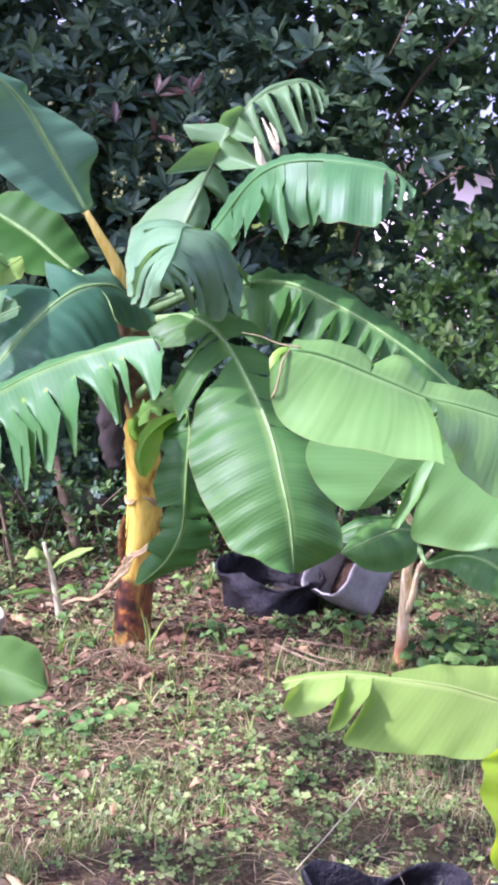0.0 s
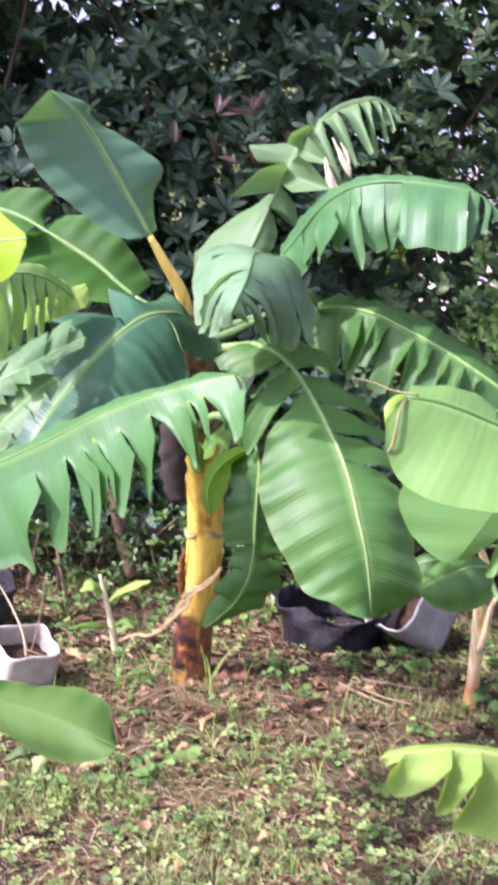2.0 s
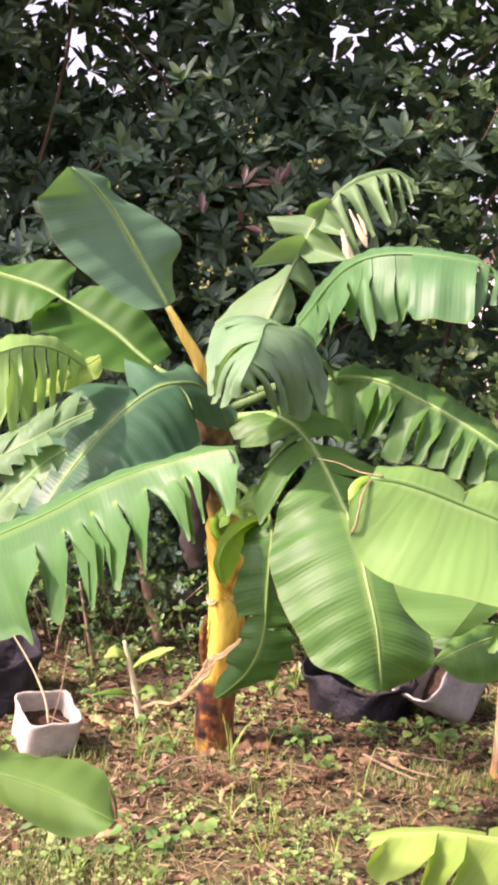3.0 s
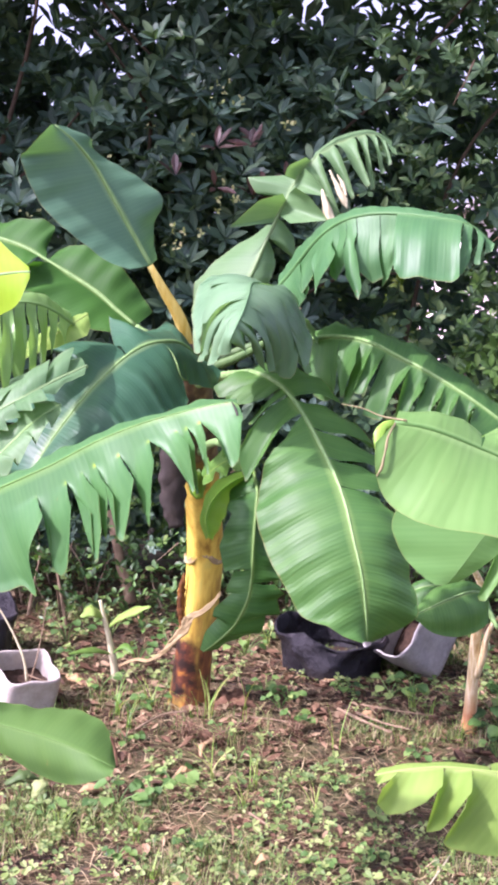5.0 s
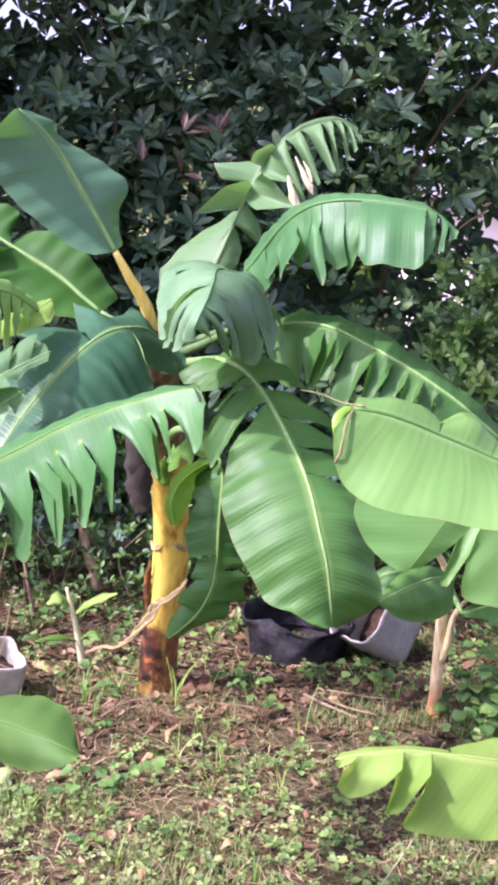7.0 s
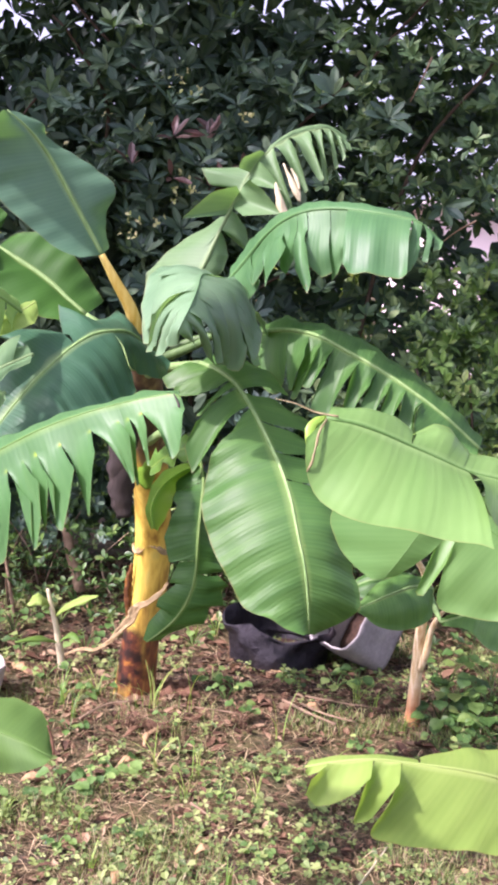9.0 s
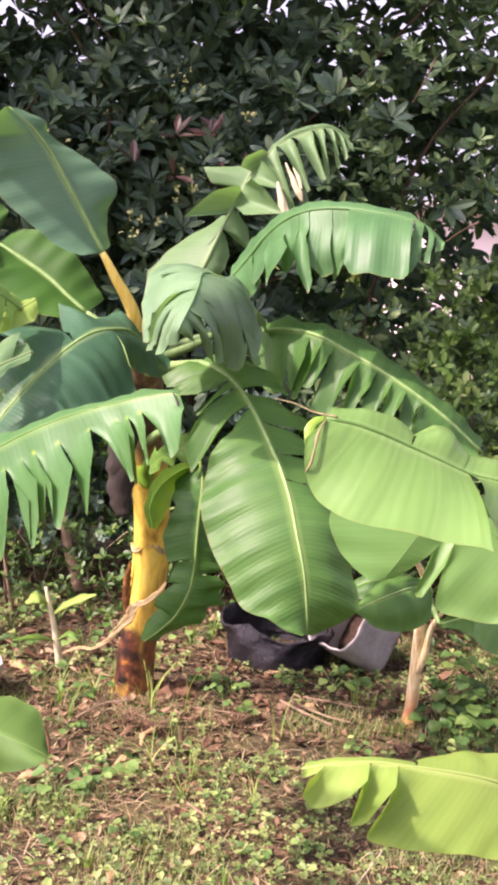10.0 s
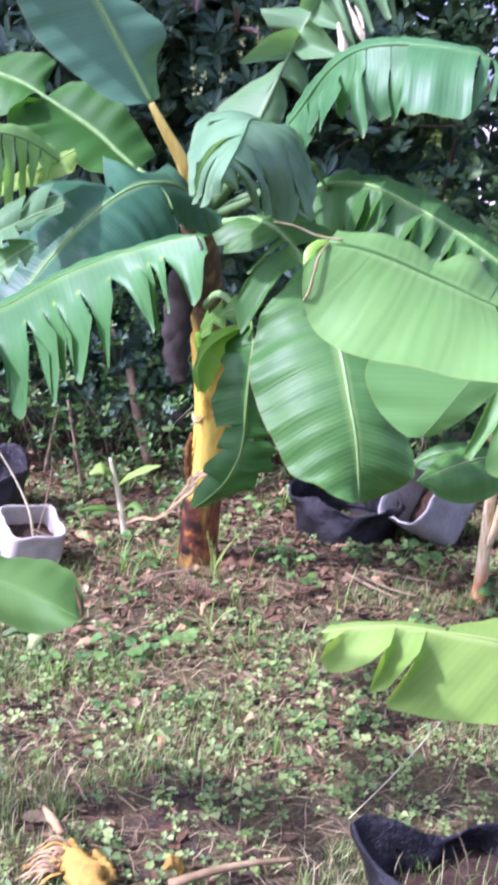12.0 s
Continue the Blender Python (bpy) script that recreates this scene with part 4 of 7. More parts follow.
leaf = TornLeaf((0.200, -0.820, 1.195), (0.250, -0.870, 1.183), (0.299, -0.920, 1.150), (0.341, -0.980, 1.096), (0.375, -1.040, 1.041), (0.406, -1.110, 0.987), (0.431, -1.170, 0.926), (0.449, -1.220, 0.856), (0.467, -1.250, 0.788), (0.478, -1.265, 0.715), (0.485, -1.270, 0.643), seed=66)
leaf.flap(0, 0.000, 0.075, 0.08, (0.149, -0.840, 1.186), (0.111, -0.854, 1.152), (0.127, -0.869, 1.125), (0.175, -0.883, 1.142))
leaf.flap(0, 0.075, 0.145, 0.08, (0.147, -0.893, 1.128), (0.146, -0.905, 1.107), (0.207, -0.917, 1.122), (0.245, -0.929, 1.144))
leaf.flap(0, 0.150, 0.177, 0.08, (0.231, -0.953, 1.129), (0.203, -0.957, 1.073), (0.214, -0.962, 1.071), (0.251, -0.968, 1.112))
leaf.flap(0, 0.185, 0.263, 0.10, (0.207, -0.992, 1.064), (0.182, -1.001, 1.004), (0.206, -1.012, 0.938), (0.227, -1.023, 0.982), (0.256, -1.034, 1.055))
leaf.flap(0, 0.270, 1.000, 0.09, (0.291, -1.018, 1.054), (0.250, -1.062, 1.005), (0.230, -1.109, 0.916), (0.237, -1.160, 0.866), (0.265, -1.205, 0.802), (0.302, -1.247, 0.750), (0.338, -1.281, 0.699), (0.396, -1.304, 0.683), (0.436, -1.316, 0.665), (0.470, -1.320, 0.656))
leaf.flap(1, 0.000, 0.195, 0.10, (0.242, -0.750, 1.212), (0.314, -0.787, 1.205), (0.389, -0.822, 1.165), (0.429, -0.857, 1.127))
leaf.flap(1, 0.200, 0.318, 0.10, (0.419, -0.850, 1.112), (0.467, -0.870, 1.079), (0.522, -0.892, 1.010), (0.485, -0.914, 1.037), join=0.25)
leaf.flap(1, 0.325, 0.438, 0.10, (0.485, -0.918, 1.023), (0.529, -0.939, 0.992), (0.548, -0.961, 0.965), (0.514, -0.983, 0.990), join=0.25)
leaf.flap(1, 0.445, 0.550, 0.10, (0.514, -0.988, 0.977), (0.554, -1.010, 0.954), (0.569, -1.031, 0.920), (0.526, -1.052, 0.933), join=0.25)
leaf.flap(1, 0.557, 1.000, 0.09, (0.508, -1.076, 0.926), (0.541, -1.106, 0.906), (0.557, -1.134, 0.878), (0.578, -1.158, 0.821), (0.595, -1.178, 0.740), (0.601, -1.193, 0.692), (0.576, -1.202, 0.662), (0.536, -1.207, 0.641), (0.499, -1.210, 0.622))
leaf.build(main, [(0.06, -0.62, 1.15), (0.11, -0.72, 1.17)], M_LEAF, M_RIB, "large glossy leaf hanging toward the path", rib=(0.0075, 0.0025), wave=0.005)
leaf = TornLeaf((0.218, -0.950, 0.965), (0.230, -1.020, 0.927), (0.228, -1.070, 0.869), (0.226, -1.100, 0.794), (0.225, -1.110, 0.729), (0.215, -1.120, 0.677), (0.188, -1.120, 0.622), (0.147, -1.110, 0.576), (0.118, -1.100, 0.550), seed=67)
leaf.flap(0, 0.030, 0.155, 0.05, (0.200, -0.954, 0.948), (0.155, -0.973, 0.908), (0.161, -0.992, 0.892), (0.196, -1.010, 0.913))
leaf.flap(0, 0.158, 0.530, 0.06, (0.197, -1.011, 0.913), (0.165, -1.031, 0.899), (0.158, -1.049, 0.886), (0.172, -1.063, 0.876), (0.155, -1.076, 0.840), (0.146, -1.085, 0.801), (0.162, -1.093, 0.741), (0.186, -1.097, 0.748), folds=(6, 0.02))
leaf.flap(0, 0.530, 1.000, 0.05, (0.183, -1.097, 0.746), (0.164, -1.101, 0.697), (0.180, -1.108, 0.697), (0.141, -1.111, 0.661), (0.137, -1.110, 0.639), (0.152, -1.105, 0.641), (0.119, -1.099, 0.596), (0.109, -1.090, 0.552), folds=(5, 0.03))
leaf.flap(1, 0.072, 0.593, 0.06, (0.242, -0.953, 0.930), (0.252, -0.998, 0.869), (0.249, -1.034, 0.807), (0.275, -1.058, 0.764), (0.292, -1.074, 0.728), (0.274, -1.081, 0.721), folds=(6, 0.02))
leaf.flap(1, 0.593, 1.000, 0.05, (0.277, -1.081, 0.718), (0.307, -1.087, 0.691), (0.289, -1.091, 0.680), (0.296, -1.091, 0.642), (0.264, -1.089, 0.640), (0.247, -1.084, 0.597), (0.205, -1.078, 0.588), (0.151, -1.070, 0.547), folds=(4, 0.03))
leaf.build(main, [(0.05, -0.36, 0.92), (0.12, -0.66, 0.99)], M_LEAF, M_LEAF, "small curled leaf hanging beside the stem", rib=(0.005, 0.002), wave=0.005)
leaf = TornLeaf((0.340, -0.620, 1.268), (0.388, -0.680, 1.284), (0.443, -0.750, 1.289), (0.502, -0.820, 1.279), (0.568, -0.880, 1.249), (0.639, -0.930, 1.215), (0.717, -0.970, 1.170), (0.798, -1.000, 1.116), (0.890, -1.020, 1.041), seed=81)
leaf.flap(0, 0.003, 0.190, 0.10, (0.347, -0.671, 1.205), (0.367, -0.707, 1.134), (0.414, -0.745, 1.124), (0.418, -0.783, 1.208), join=0.1)
leaf.flap(0, 0.190, 0.290, 0.10, (0.420, -0.813, 1.188), (0.427, -0.832, 1.142), (0.437, -0.852, 1.144), (0.460, -0.871, 1.228), join=0.1)
leaf.flap(0, 0.290, 0.350, 0.10, (0.457, -0.831, 1.219), (0.436, -0.844, 1.120), (0.449, -0.854, 1.116), (0.483, -0.866, 1.216), join=0.1)
leaf.flap(0, 0.350, 0.407, 0.10, (0.483, -0.896, 1.218), (0.458, -0.905, 1.155), (0.479, -0.915, 1.154), (0.505, -0.925, 1.216), join=0.1)
leaf.flap(0, 0.407, 0.512, 0.10, (0.512, -0.895, 1.198), (0.492, -0.905, 1.135), (0.482, -0.914, 1.104), (0.525, -0.924, 1.093), (0.551, -0.933, 1.161), (0.575, -0.941, 1.204), join=0.1)
leaf.flap(0, 0.512, 0.583, 0.10, (0.572, -0.971, 1.195), (0.558, -0.978, 1.135), (0.552, -0.984, 1.100), (0.571, -0.989, 1.102), (0.590, -0.994, 1.154), (0.609, -1.000, 1.185), join=0.1)
leaf.flap(0, 0.583, 0.642, 0.10, (0.619, -0.970, 1.178), (0.597, -0.974, 1.126), (0.588, -0.978, 1.090), (0.628, -0.982, 1.090), (0.641, -0.986, 1.137), (0.656, -0.990, 1.162), join=0.1)
leaf.flap(0, 0.642, 0.695, 0.10, (0.648, -1.020, 1.152), (0.632, -1.023, 1.105), (0.628, -1.026, 1.076), (0.660, -1.029, 1.075), (0.672, -1.032, 1.121), (0.685, -1.036, 1.149), join=0.1)
leaf.flap(0, 0.695, 0.760, 0.10, (0.691, -1.006, 1.138), (0.680, -1.010, 1.099), (0.676, -1.014, 1.063), (0.715, -1.018, 1.062), (0.721, -1.022, 1.130), join=0.1)
leaf.flap(0, 0.760, 0.988, 0.10, (0.725, -1.042, 1.132), (0.716, -1.054, 1.083), (0.735, -1.064, 1.035), (0.815, -1.072, 0.999), (0.864, -1.078, 1.028), join=0.1)
leaf.flap(1, 0.000, 0.988, 0.08, (0.368, -0.510, 1.289), (0.422, -0.592, 1.319), (0.464, -0.677, 1.314), (0.549, -0.752, 1.296), (0.656, -0.813, 1.254), (0.752, -0.858, 1.193), (0.822, -0.890, 1.136), (0.915, -0.908, 1.061))
leaf.build(main, [(0.06, -0.56, 1.16), (0.18, -0.58, 1.24)], M_LEAF, M_RIB, "long arching leaf split into comb-like strips", rib=(0.0065, 0.003), twist=0.4, pet_mat=M_RIB_SHADE)
leaf = TornLeaf((-0.193, -1.150, 1.309), (-0.225, -1.250, 1.344), (-0.260, -1.330, 1.358), (-0.301, -1.380, 1.350), (-0.348, -1.420, 1.327), seed=74)
leaf.flap(0, 0.037, 0.210, 0.12, (-0.202, -1.211, 1.300), (-0.202, -1.237, 1.263), (-0.210, -1.264, 1.307), join=0.1)
leaf.flap(0, 0.225, 0.360, 0.14, (-0.211, -1.279, 1.284), (-0.219, -1.298, 1.239), (-0.228, -1.318, 1.285), join=0.1)
leaf.flap(0, 0.375, 0.485, 0.14, (-0.229, -1.283, 1.259), (-0.235, -1.301, 1.191), (-0.246, -1.318, 1.260), join=0.1)
leaf.flap(0, 0.500, 0.608, 0.16, (-0.233, -1.372, 1.252), (-0.242, -1.382, 1.172), (-0.249, -1.392, 1.207), (-0.250, -1.401, 1.276), join=0.1)
leaf.flap(0, 0.618, 0.700, 0.14, (-0.258, -1.365, 1.239), (-0.267, -1.373, 1.158), (-0.277, -1.380, 1.216), (-0.279, -1.387, 1.274), join=0.1)
leaf.flap(0, 0.708, 0.792, 0.16, (-0.267, -1.429, 1.231), (-0.278, -1.435, 1.150), (-0.289, -1.441, 1.209), (-0.290, -1.448, 1.265), join=0.1)
leaf.flap(0, 0.800, 1.000, 0.12, (-0.298, -1.420, 1.230), (-0.320, -1.441, 1.163), (-0.349, -1.460, 1.253), join=0.1)
leaf.flap(1, 0.000, 1.000, 0.10, (-0.230, -1.070, 1.342), (-0.275, -1.169, 1.374), (-0.315, -1.268, 1.375), (-0.363, -1.340, 1.352))
leaf.build(main, [], M_LEAF_PALE, M_LEAF_PALE, "pale shredded leaf", rib=(0.004, 0.0015))
leaf = TornLeaf((-0.128, -1.360, 1.232), (-0.178, -1.420, 1.207), (-0.226, -1.460, 1.179), (-0.277, -1.480, 1.150), (-0.338, -1.500, 1.117), seed=75)
leaf.flap(1, 0.013, 0.188, 0.06, (-0.145, -1.333, 1.246), (-0.176, -1.352, 1.239), (-0.182, -1.371, 1.224))
leaf.flap(1, 0.193, 0.383, 0.10, (-0.158, -1.342, 1.269), (-0.198, -1.359, 1.239), (-0.218, -1.378, 1.211))
leaf.flap(1, 0.388, 0.573, 0.12, (-0.198, -1.399, 1.252), (-0.229, -1.414, 1.227), (-0.256, -1.425, 1.191))
leaf.flap(1, 0.578, 0.790, 0.10, (-0.226, -1.386, 1.228), (-0.269, -1.395, 1.202), (-0.311, -1.403, 1.159))
leaf.flap(1, 0.795, 1.000, 0.10, (-0.254, -1.434, 1.205), (-0.308, -1.442, 1.174), (-0.351, -1.450, 1.133))
leaf.flap(0, 0.013, 0.425, 0.10, (-0.128, -1.393, 1.216), (-0.163, -1.423, 1.199), (-0.176, -1.449, 1.180), (-0.192, -1.475, 1.184))
leaf.flap(0, 0.435, 0.645, 0.12, (-0.181, -1.497, 1.173), (-0.212, -1.507, 1.164), (-0.205, -1.515, 1.148), (-0.237, -1.522, 1.156))
leaf.flap(0, 0.652, 1.000, 0.10, (-0.236, -1.492, 1.137), (-0.264, -1.499, 1.130), (-0.255, -1.506, 1.109), (-0.291, -1.513, 1.113), (-0.322, -1.520, 1.088))
leaf.build(main, [], M_LEAF_TORN, M_LEAF_TORN, "pale sunlit leaf", rib=(0.004, 0.0015))
leaf = TornLeaf((-0.167, -1.440, 1.159), (-0.201, -1.470, 1.136), (-0.239, -1.500, 1.099), (-0.278, -1.520, 1.056), (-0.319, -1.530, 1.006), seed=76)
leaf.flap(0, 0.000, 1.000, 0.10, (-0.159, -1.470, 1.147), (-0.177, -1.488, 1.119), (-0.179, -1.504, 1.134), (-0.200, -1.520, 1.085), (-0.201, -1.533, 1.106), (-0.227, -1.543, 1.045), (-0.232, -1.551, 1.066), (-0.259, -1.556, 1.013), (-0.290, -1.560, 0.991), folds=(3, 0.04))
leaf.flap(1, 0.000, 1.000, 0.10, (-0.199, -1.400, 1.161), (-0.225, -1.420, 1.157), (-0.216, -1.439, 1.148), (-0.251, -1.456, 1.142), (-0.241, -1.469, 1.128), (-0.279, -1.479, 1.114), (-0.271, -1.485, 1.097), (-0.319, -1.490, 1.056), folds=(3, 0.04))
leaf.build(main, [], M_LEAF_TORN, M_RIB, "pale torn leaf with toothed edges", rib=(0.004, 0.0015))
leaf = TornLeaf((-0.174, -1.080, 1.331), (-0.211, -1.160, 1.299), (-0.252, -1.220, 1.267), (-0.304, -1.260, 1.241), seed=77)
leaf.flap(0, 0.000, 1.000, 0.08, (-0.161, -1.110, 1.309), (-0.162, -1.163, 1.281), (-0.211, -1.214, 1.261), (-0.254, -1.256, 1.247), (-0.297, -1.290, 1.226), folds=(1, 0.04))
leaf.flap(1, 0.000, 1.000, 0.08, (-0.188, -1.040, 1.335), (-0.230, -1.110, 1.314), (-0.271, -1.173, 1.277), (-0.313, -1.220, 1.253))
leaf.build(main, [], M_LEAF_LIME, M_LEAF_LIME, "small lime green leaf end", rib=(0.003, 0.001))
leaf = TornLeaf((0.089, -0.780, 0.912), (0.123, -0.840, 0.950), (0.158, -0.900, 0.980), (0.198, -0.940, 0.999), seed=78)
leaf.flap(0, 0.003, 0.995, 0.12, (0.088, -0.800, 0.895), (0.118, -0.827, 0.915), (0.124, -0.854, 0.943), (0.151, -0.883, 0.934), (0.159, -0.911, 0.965), (0.182, -0.937, 0.956), (0.201, -0.959, 0.988), folds=(2, 0.05))
leaf.flap(1, 0.003, 0.995, 0.12, (0.078, -0.740, 0.923), (0.099, -0.767, 0.967), (0.109, -0.794, 0.954), (0.138, -0.823, 1.000), (0.145, -0.851, 0.981), (0.179, -0.877, 1.020), (0.202, -0.899, 1.001), folds=(2, 0.05))
leaf.build(main, [], M_LEAF_FRESH, M_LEAF_FRESH, "torn scraps of an old leaf at the stem top", rib=(0.003, 0.001))
ribbon("hanging_sheath", [(0.009, -0.550, 1.090), (-0.010, -0.480, 0.986), (-0.018, -0.460, 0.869), (-0.016, -0.450, 0.776), (-0.005, -0.440, 0.703)], (0.02, 0.036, 0.041, 0.036, 0.022), M_DARKSHEATH, main, "dark withered sheath hanging from the crown", curl=0.4, seed=4, crumple=0.1)
for i, (pts, w) in enumerate((([(0.391, -0.525, 1.731), (0.410, -0.535, 1.695), (0.430, -0.545, 1.658), (0.443, -0.545, 1.629)], (0.002, 0.006, 0.012, 0.003)), ([(0.373, -0.525, 1.679), (0.384, -0.545, 1.639), (0.399, -0.555, 1.597), (0.409, -0.555, 1.570)], (0.003, 0.010, 0.016, 0.006)), ([(0.413, -0.525, 1.719), (0.429, -0.535, 1.692), (0.439, -0.545, 1.662)], (0.002, 0.006, 0.003)))):
    ribbon("dry_strip", pts, w, M_PALEDRY, main, "whitish dried leaf strip", 12, 0.7, 30 + i, crumple=0.35)
ribbon("dry_collar", [(0.062 + 0.06 * math.cos(radians(a)), -0.11 + 0.06 * math.sin(radians(a)), 0.548 + 0.014 * math.sin(radians(a * 3))) for a in range(175, 366, 12)], (0.002, 0.008, 0.005, 0.009, 0.003), M_PAPER, main, "dry papery band round the stem", curl=0.0, seed=6, crumple=0.5, count=30)
ribbon("dry_flap", [(0.002, -0.130, 0.490), (-0.007, -0.120, 0.436), (-0.009, -0.110, 0.368), (-0.002, -0.100, 0.290)], (0.004, 0.012, 0.013, 0.006), M_STEMDRY, main, "brown dry sheath flap on the stem", curl=0.5, seed=8, crumple=0.3)
ribbon("dead_leaf_strip", [(0.119, -0.120, 0.432), (0.101, -0.180, 0.414), (0.064, -0.205, 0.387), (0.027, -0.205, 0.367), (0.011, -0.200, 0.328), (-0.019, -0.190, 0.290), (-0.054, -0.170, 0.242), (-0.107, -0.130, 0.196), (-0.153, -0.100, 0.188), (-0.210, -0.080, 0.156)], (0.003, 0.006, 0.007, 0.013, 0.016, 0.011, 0.007, 0.004, 0.005, 0.002), M_PAPER, main, "tan dead leaf strip drooping from the stem", curl=-0.15, seed=9, count=34, crumple=0.3)

leaf = TornLeaf((0.224, -0.960, 0.961), (0.174, -1.020, 0.948), (0.132, -1.080, 0.918), (0.114, -1.110, 0.875), (0.123, -1.120, 0.829), seed=64)
leaf.flap(0, 0.000, 1.000, 0.05, (0.215, -0.910, 0.963), (0.150, -0.960, 0.947), (0.107, -1.011, 0.910), (0.098, -1.053, 0.855), (0.116, -1.070, 0.810))
leaf.flap(1, 0.000, 1.000, 0.12, (0.228, -0.900, 0.912), (0.185, -0.950, 0.902), (0.159, -1.001, 0.880), (0.149, -1.043, 0.838), (0.134, -1.060, 0.808))
leaf.build(main, [], M_LIMEFOLD, M_LIMEFOLD, "bright lime green rolled leaf edge", rib=(0.002, 0.001), wave=0.003)
ribbon("green_sheath", [(0.058, -0.360, 0.862), (0.050, -0.345, 0.832), (0.046, -0.330, 0.802), (0.055, -0.325, 0.771)], (0.014, 0.026, 0.028, 0.012), M_LIMEFOLD, main, "lime green sheath end on the stem", count=12, curl=0.8, seed=15)
ribbon("withered_tip", [(0.189, -1.910, 1.224), (0.198, -1.920, 1.208), (0.202, -1.925, 1.185), (0.202, -1.925, 1.173)], (0.0008, 0.002, 0.0025, 0.001), M_DARKSHEATH, main, "dark withered leaf tip", count=10, seed=5)
left_plant = thing("banana_plant", "neighbouring banana plant with leaves reaching across", "banana plant", at=(-0.95, -1.95, 0))
pseudostem(left_plant, [(-0.95, -1.95, -0.03), (-0.94, -1.95, 0.5), (-0.92, -1.95, 1.0), (-0.9, -1.95, 1.35)], 0.06, 0.045, M_STEM, "yellow-green banana stem", seed=5)
leaf = TornLeaf((-0.291, -1.720, 1.001), (-0.212, -1.760, 1.044), (-0.158, -1.785, 1.072), (-0.107, -1.800, 1.099), (-0.038, -1.825, 1.140), (0.039, -1.850, 1.176), (0.124, -1.880, 1.206), (0.183, -1.900, 1.222), (0.200, -1.905, 1.219), seed=79)
leaf.flap(0, 0.000, 0.302, 0.08, (-0.262, -1.790, 0.895), (-0.200, -1.805, 0.871), (-0.159, -1.819, 0.887), (-0.131, -1.832, 0.874), (-0.140, -1.846, 0.938), (-0.118, -1.858, 1.018), join=0.28)
leaf.flap(0, 0.302, 0.403, 0.08, (-0.110, -1.838, 0.990), (-0.103, -1.841, 0.924), (-0.087, -1.844, 0.912), (-0.078, -1.848, 0.923), (-0.071, -1.852, 1.033), join=0.28)
leaf.flap(0, 0.403, 0.463, 0.08, (-0.036, -1.872, 1.029), (-0.026, -1.874, 0.949), (-0.019, -1.877, 0.949), (-0.016, -1.879, 1.003), (-0.026, -1.882, 1.064), join=0.28)
leaf.flap(0, 0.463, 0.512, 0.08, (-0.019, -1.862, 1.046), (-0.012, -1.864, 0.983), (-0.007, -1.868, 0.991), (-0.005, -1.870, 1.067), join=0.28)
leaf.flap(0, 0.512, 0.598, 0.08, (0.004, -1.890, 1.062), (0.010, -1.894, 0.996), (0.022, -1.898, 0.986), (0.031, -1.901, 1.037), (0.035, -1.905, 1.093), join=0.28)
leaf.flap(0, 0.598, 0.693, 0.08, (0.049, -1.885, 1.081), (0.060, -1.888, 1.015), (0.065, -1.892, 1.013), (0.070, -1.896, 1.056), (0.073, -1.900, 1.121), join=0.28)
leaf.flap(0, 0.693, 0.785, 0.08, (0.103, -1.920, 1.134), (0.136, -1.926, 1.077), (0.141, -1.931, 1.082), (0.129, -1.937, 1.156), join=0.28)
leaf.flap(0, 0.785, 0.820, 0.08, (0.126, -1.917, 1.135), (0.141, -1.919, 1.072), (0.146, -1.922, 1.075), (0.139, -1.924, 1.149), join=0.28)
leaf.flap(0, 0.820, 0.865, 0.08, (0.148, -1.934, 1.156), (0.159, -1.937, 1.107), (0.164, -1.939, 1.111), (0.159, -1.942, 1.166), join=0.28)
leaf.flap(0, 0.865, 1.000, 0.08, (0.174, -1.942, 1.167), (0.197, -1.951, 1.121), (0.206, -1.958, 1.137), (0.206, -1.965, 1.193), join=0.28)
leaf.flap(1, 0.000, 1.000, 0.05, (-0.323, -1.600, 0.999), (-0.241, -1.634, 1.040), (-0.172, -1.665, 1.072), (-0.118, -1.686, 1.100), (-0.044, -1.710, 1.139), (0.037, -1.734, 1.174), (0.121, -1.760, 1.203), (0.194, -1.785, 1.215))
leaf.build(left_plant, [(-0.92, -1.92, 0.82), (-0.75, -1.85, 0.86)], M_LEAF_FRINGE, M_LEAF_FRINGE, "pale green leaf split into a fringe of strips", rib=(0.002, 0.0008), spots=1.0, twist=0.25)
leaf = TornLeaf((-0.376, -1.600, 0.581), (-0.227, -1.680, 0.584), (-0.134, -1.730, 0.583), (-0.056, -1.770, 0.574), (0.002, -1.790, 0.557), seed=80)
leaf.flap(1, 0.000, 1.000, 0.04, (-0.394, -1.540, 0.567), (-0.252, -1.570, 0.579), (-0.180, -1.600, 0.591), (-0.100, -1.628, 0.597), (-0.050, -1.657, 0.596), (-0.024, -1.685, 0.582), (-0.008, -1.711, 0.556), (-0.002, -1.730, 0.537))
leaf.flap(0, 0.000, 1.000, 0.04, (-0.359, -1.660, 0.554), (-0.225, -1.690, 0.532), (-0.176, -1.720, 0.524), (-0.129, -1.748, 0.512), (-0.084, -1.777, 0.516), (-0.047, -1.805, 0.533), (-0.009, -1.831, 0.557), (0.008, -1.850, 0.577))
leaf.build(left_plant, [(-0.94, -1.9, 0.4), (-0.82, -1.75, 0.5)], M_LEAF_SMOOTH, M_LEAF_SMOOTH, "low smooth leaf with a browned tip", rib=(0.002, 0.001), wave=0.003)
banana_leaf(left_plant, "yellowtip", [(-0.9, -1.98, 1.25), (-0.6, -2.3, 1.42)], M_LEAF_YELLOW, M_RIB, bulge=0.05, rib=(0.0025, 0.001), label="bright yellow-green leaf tip", seed=33)

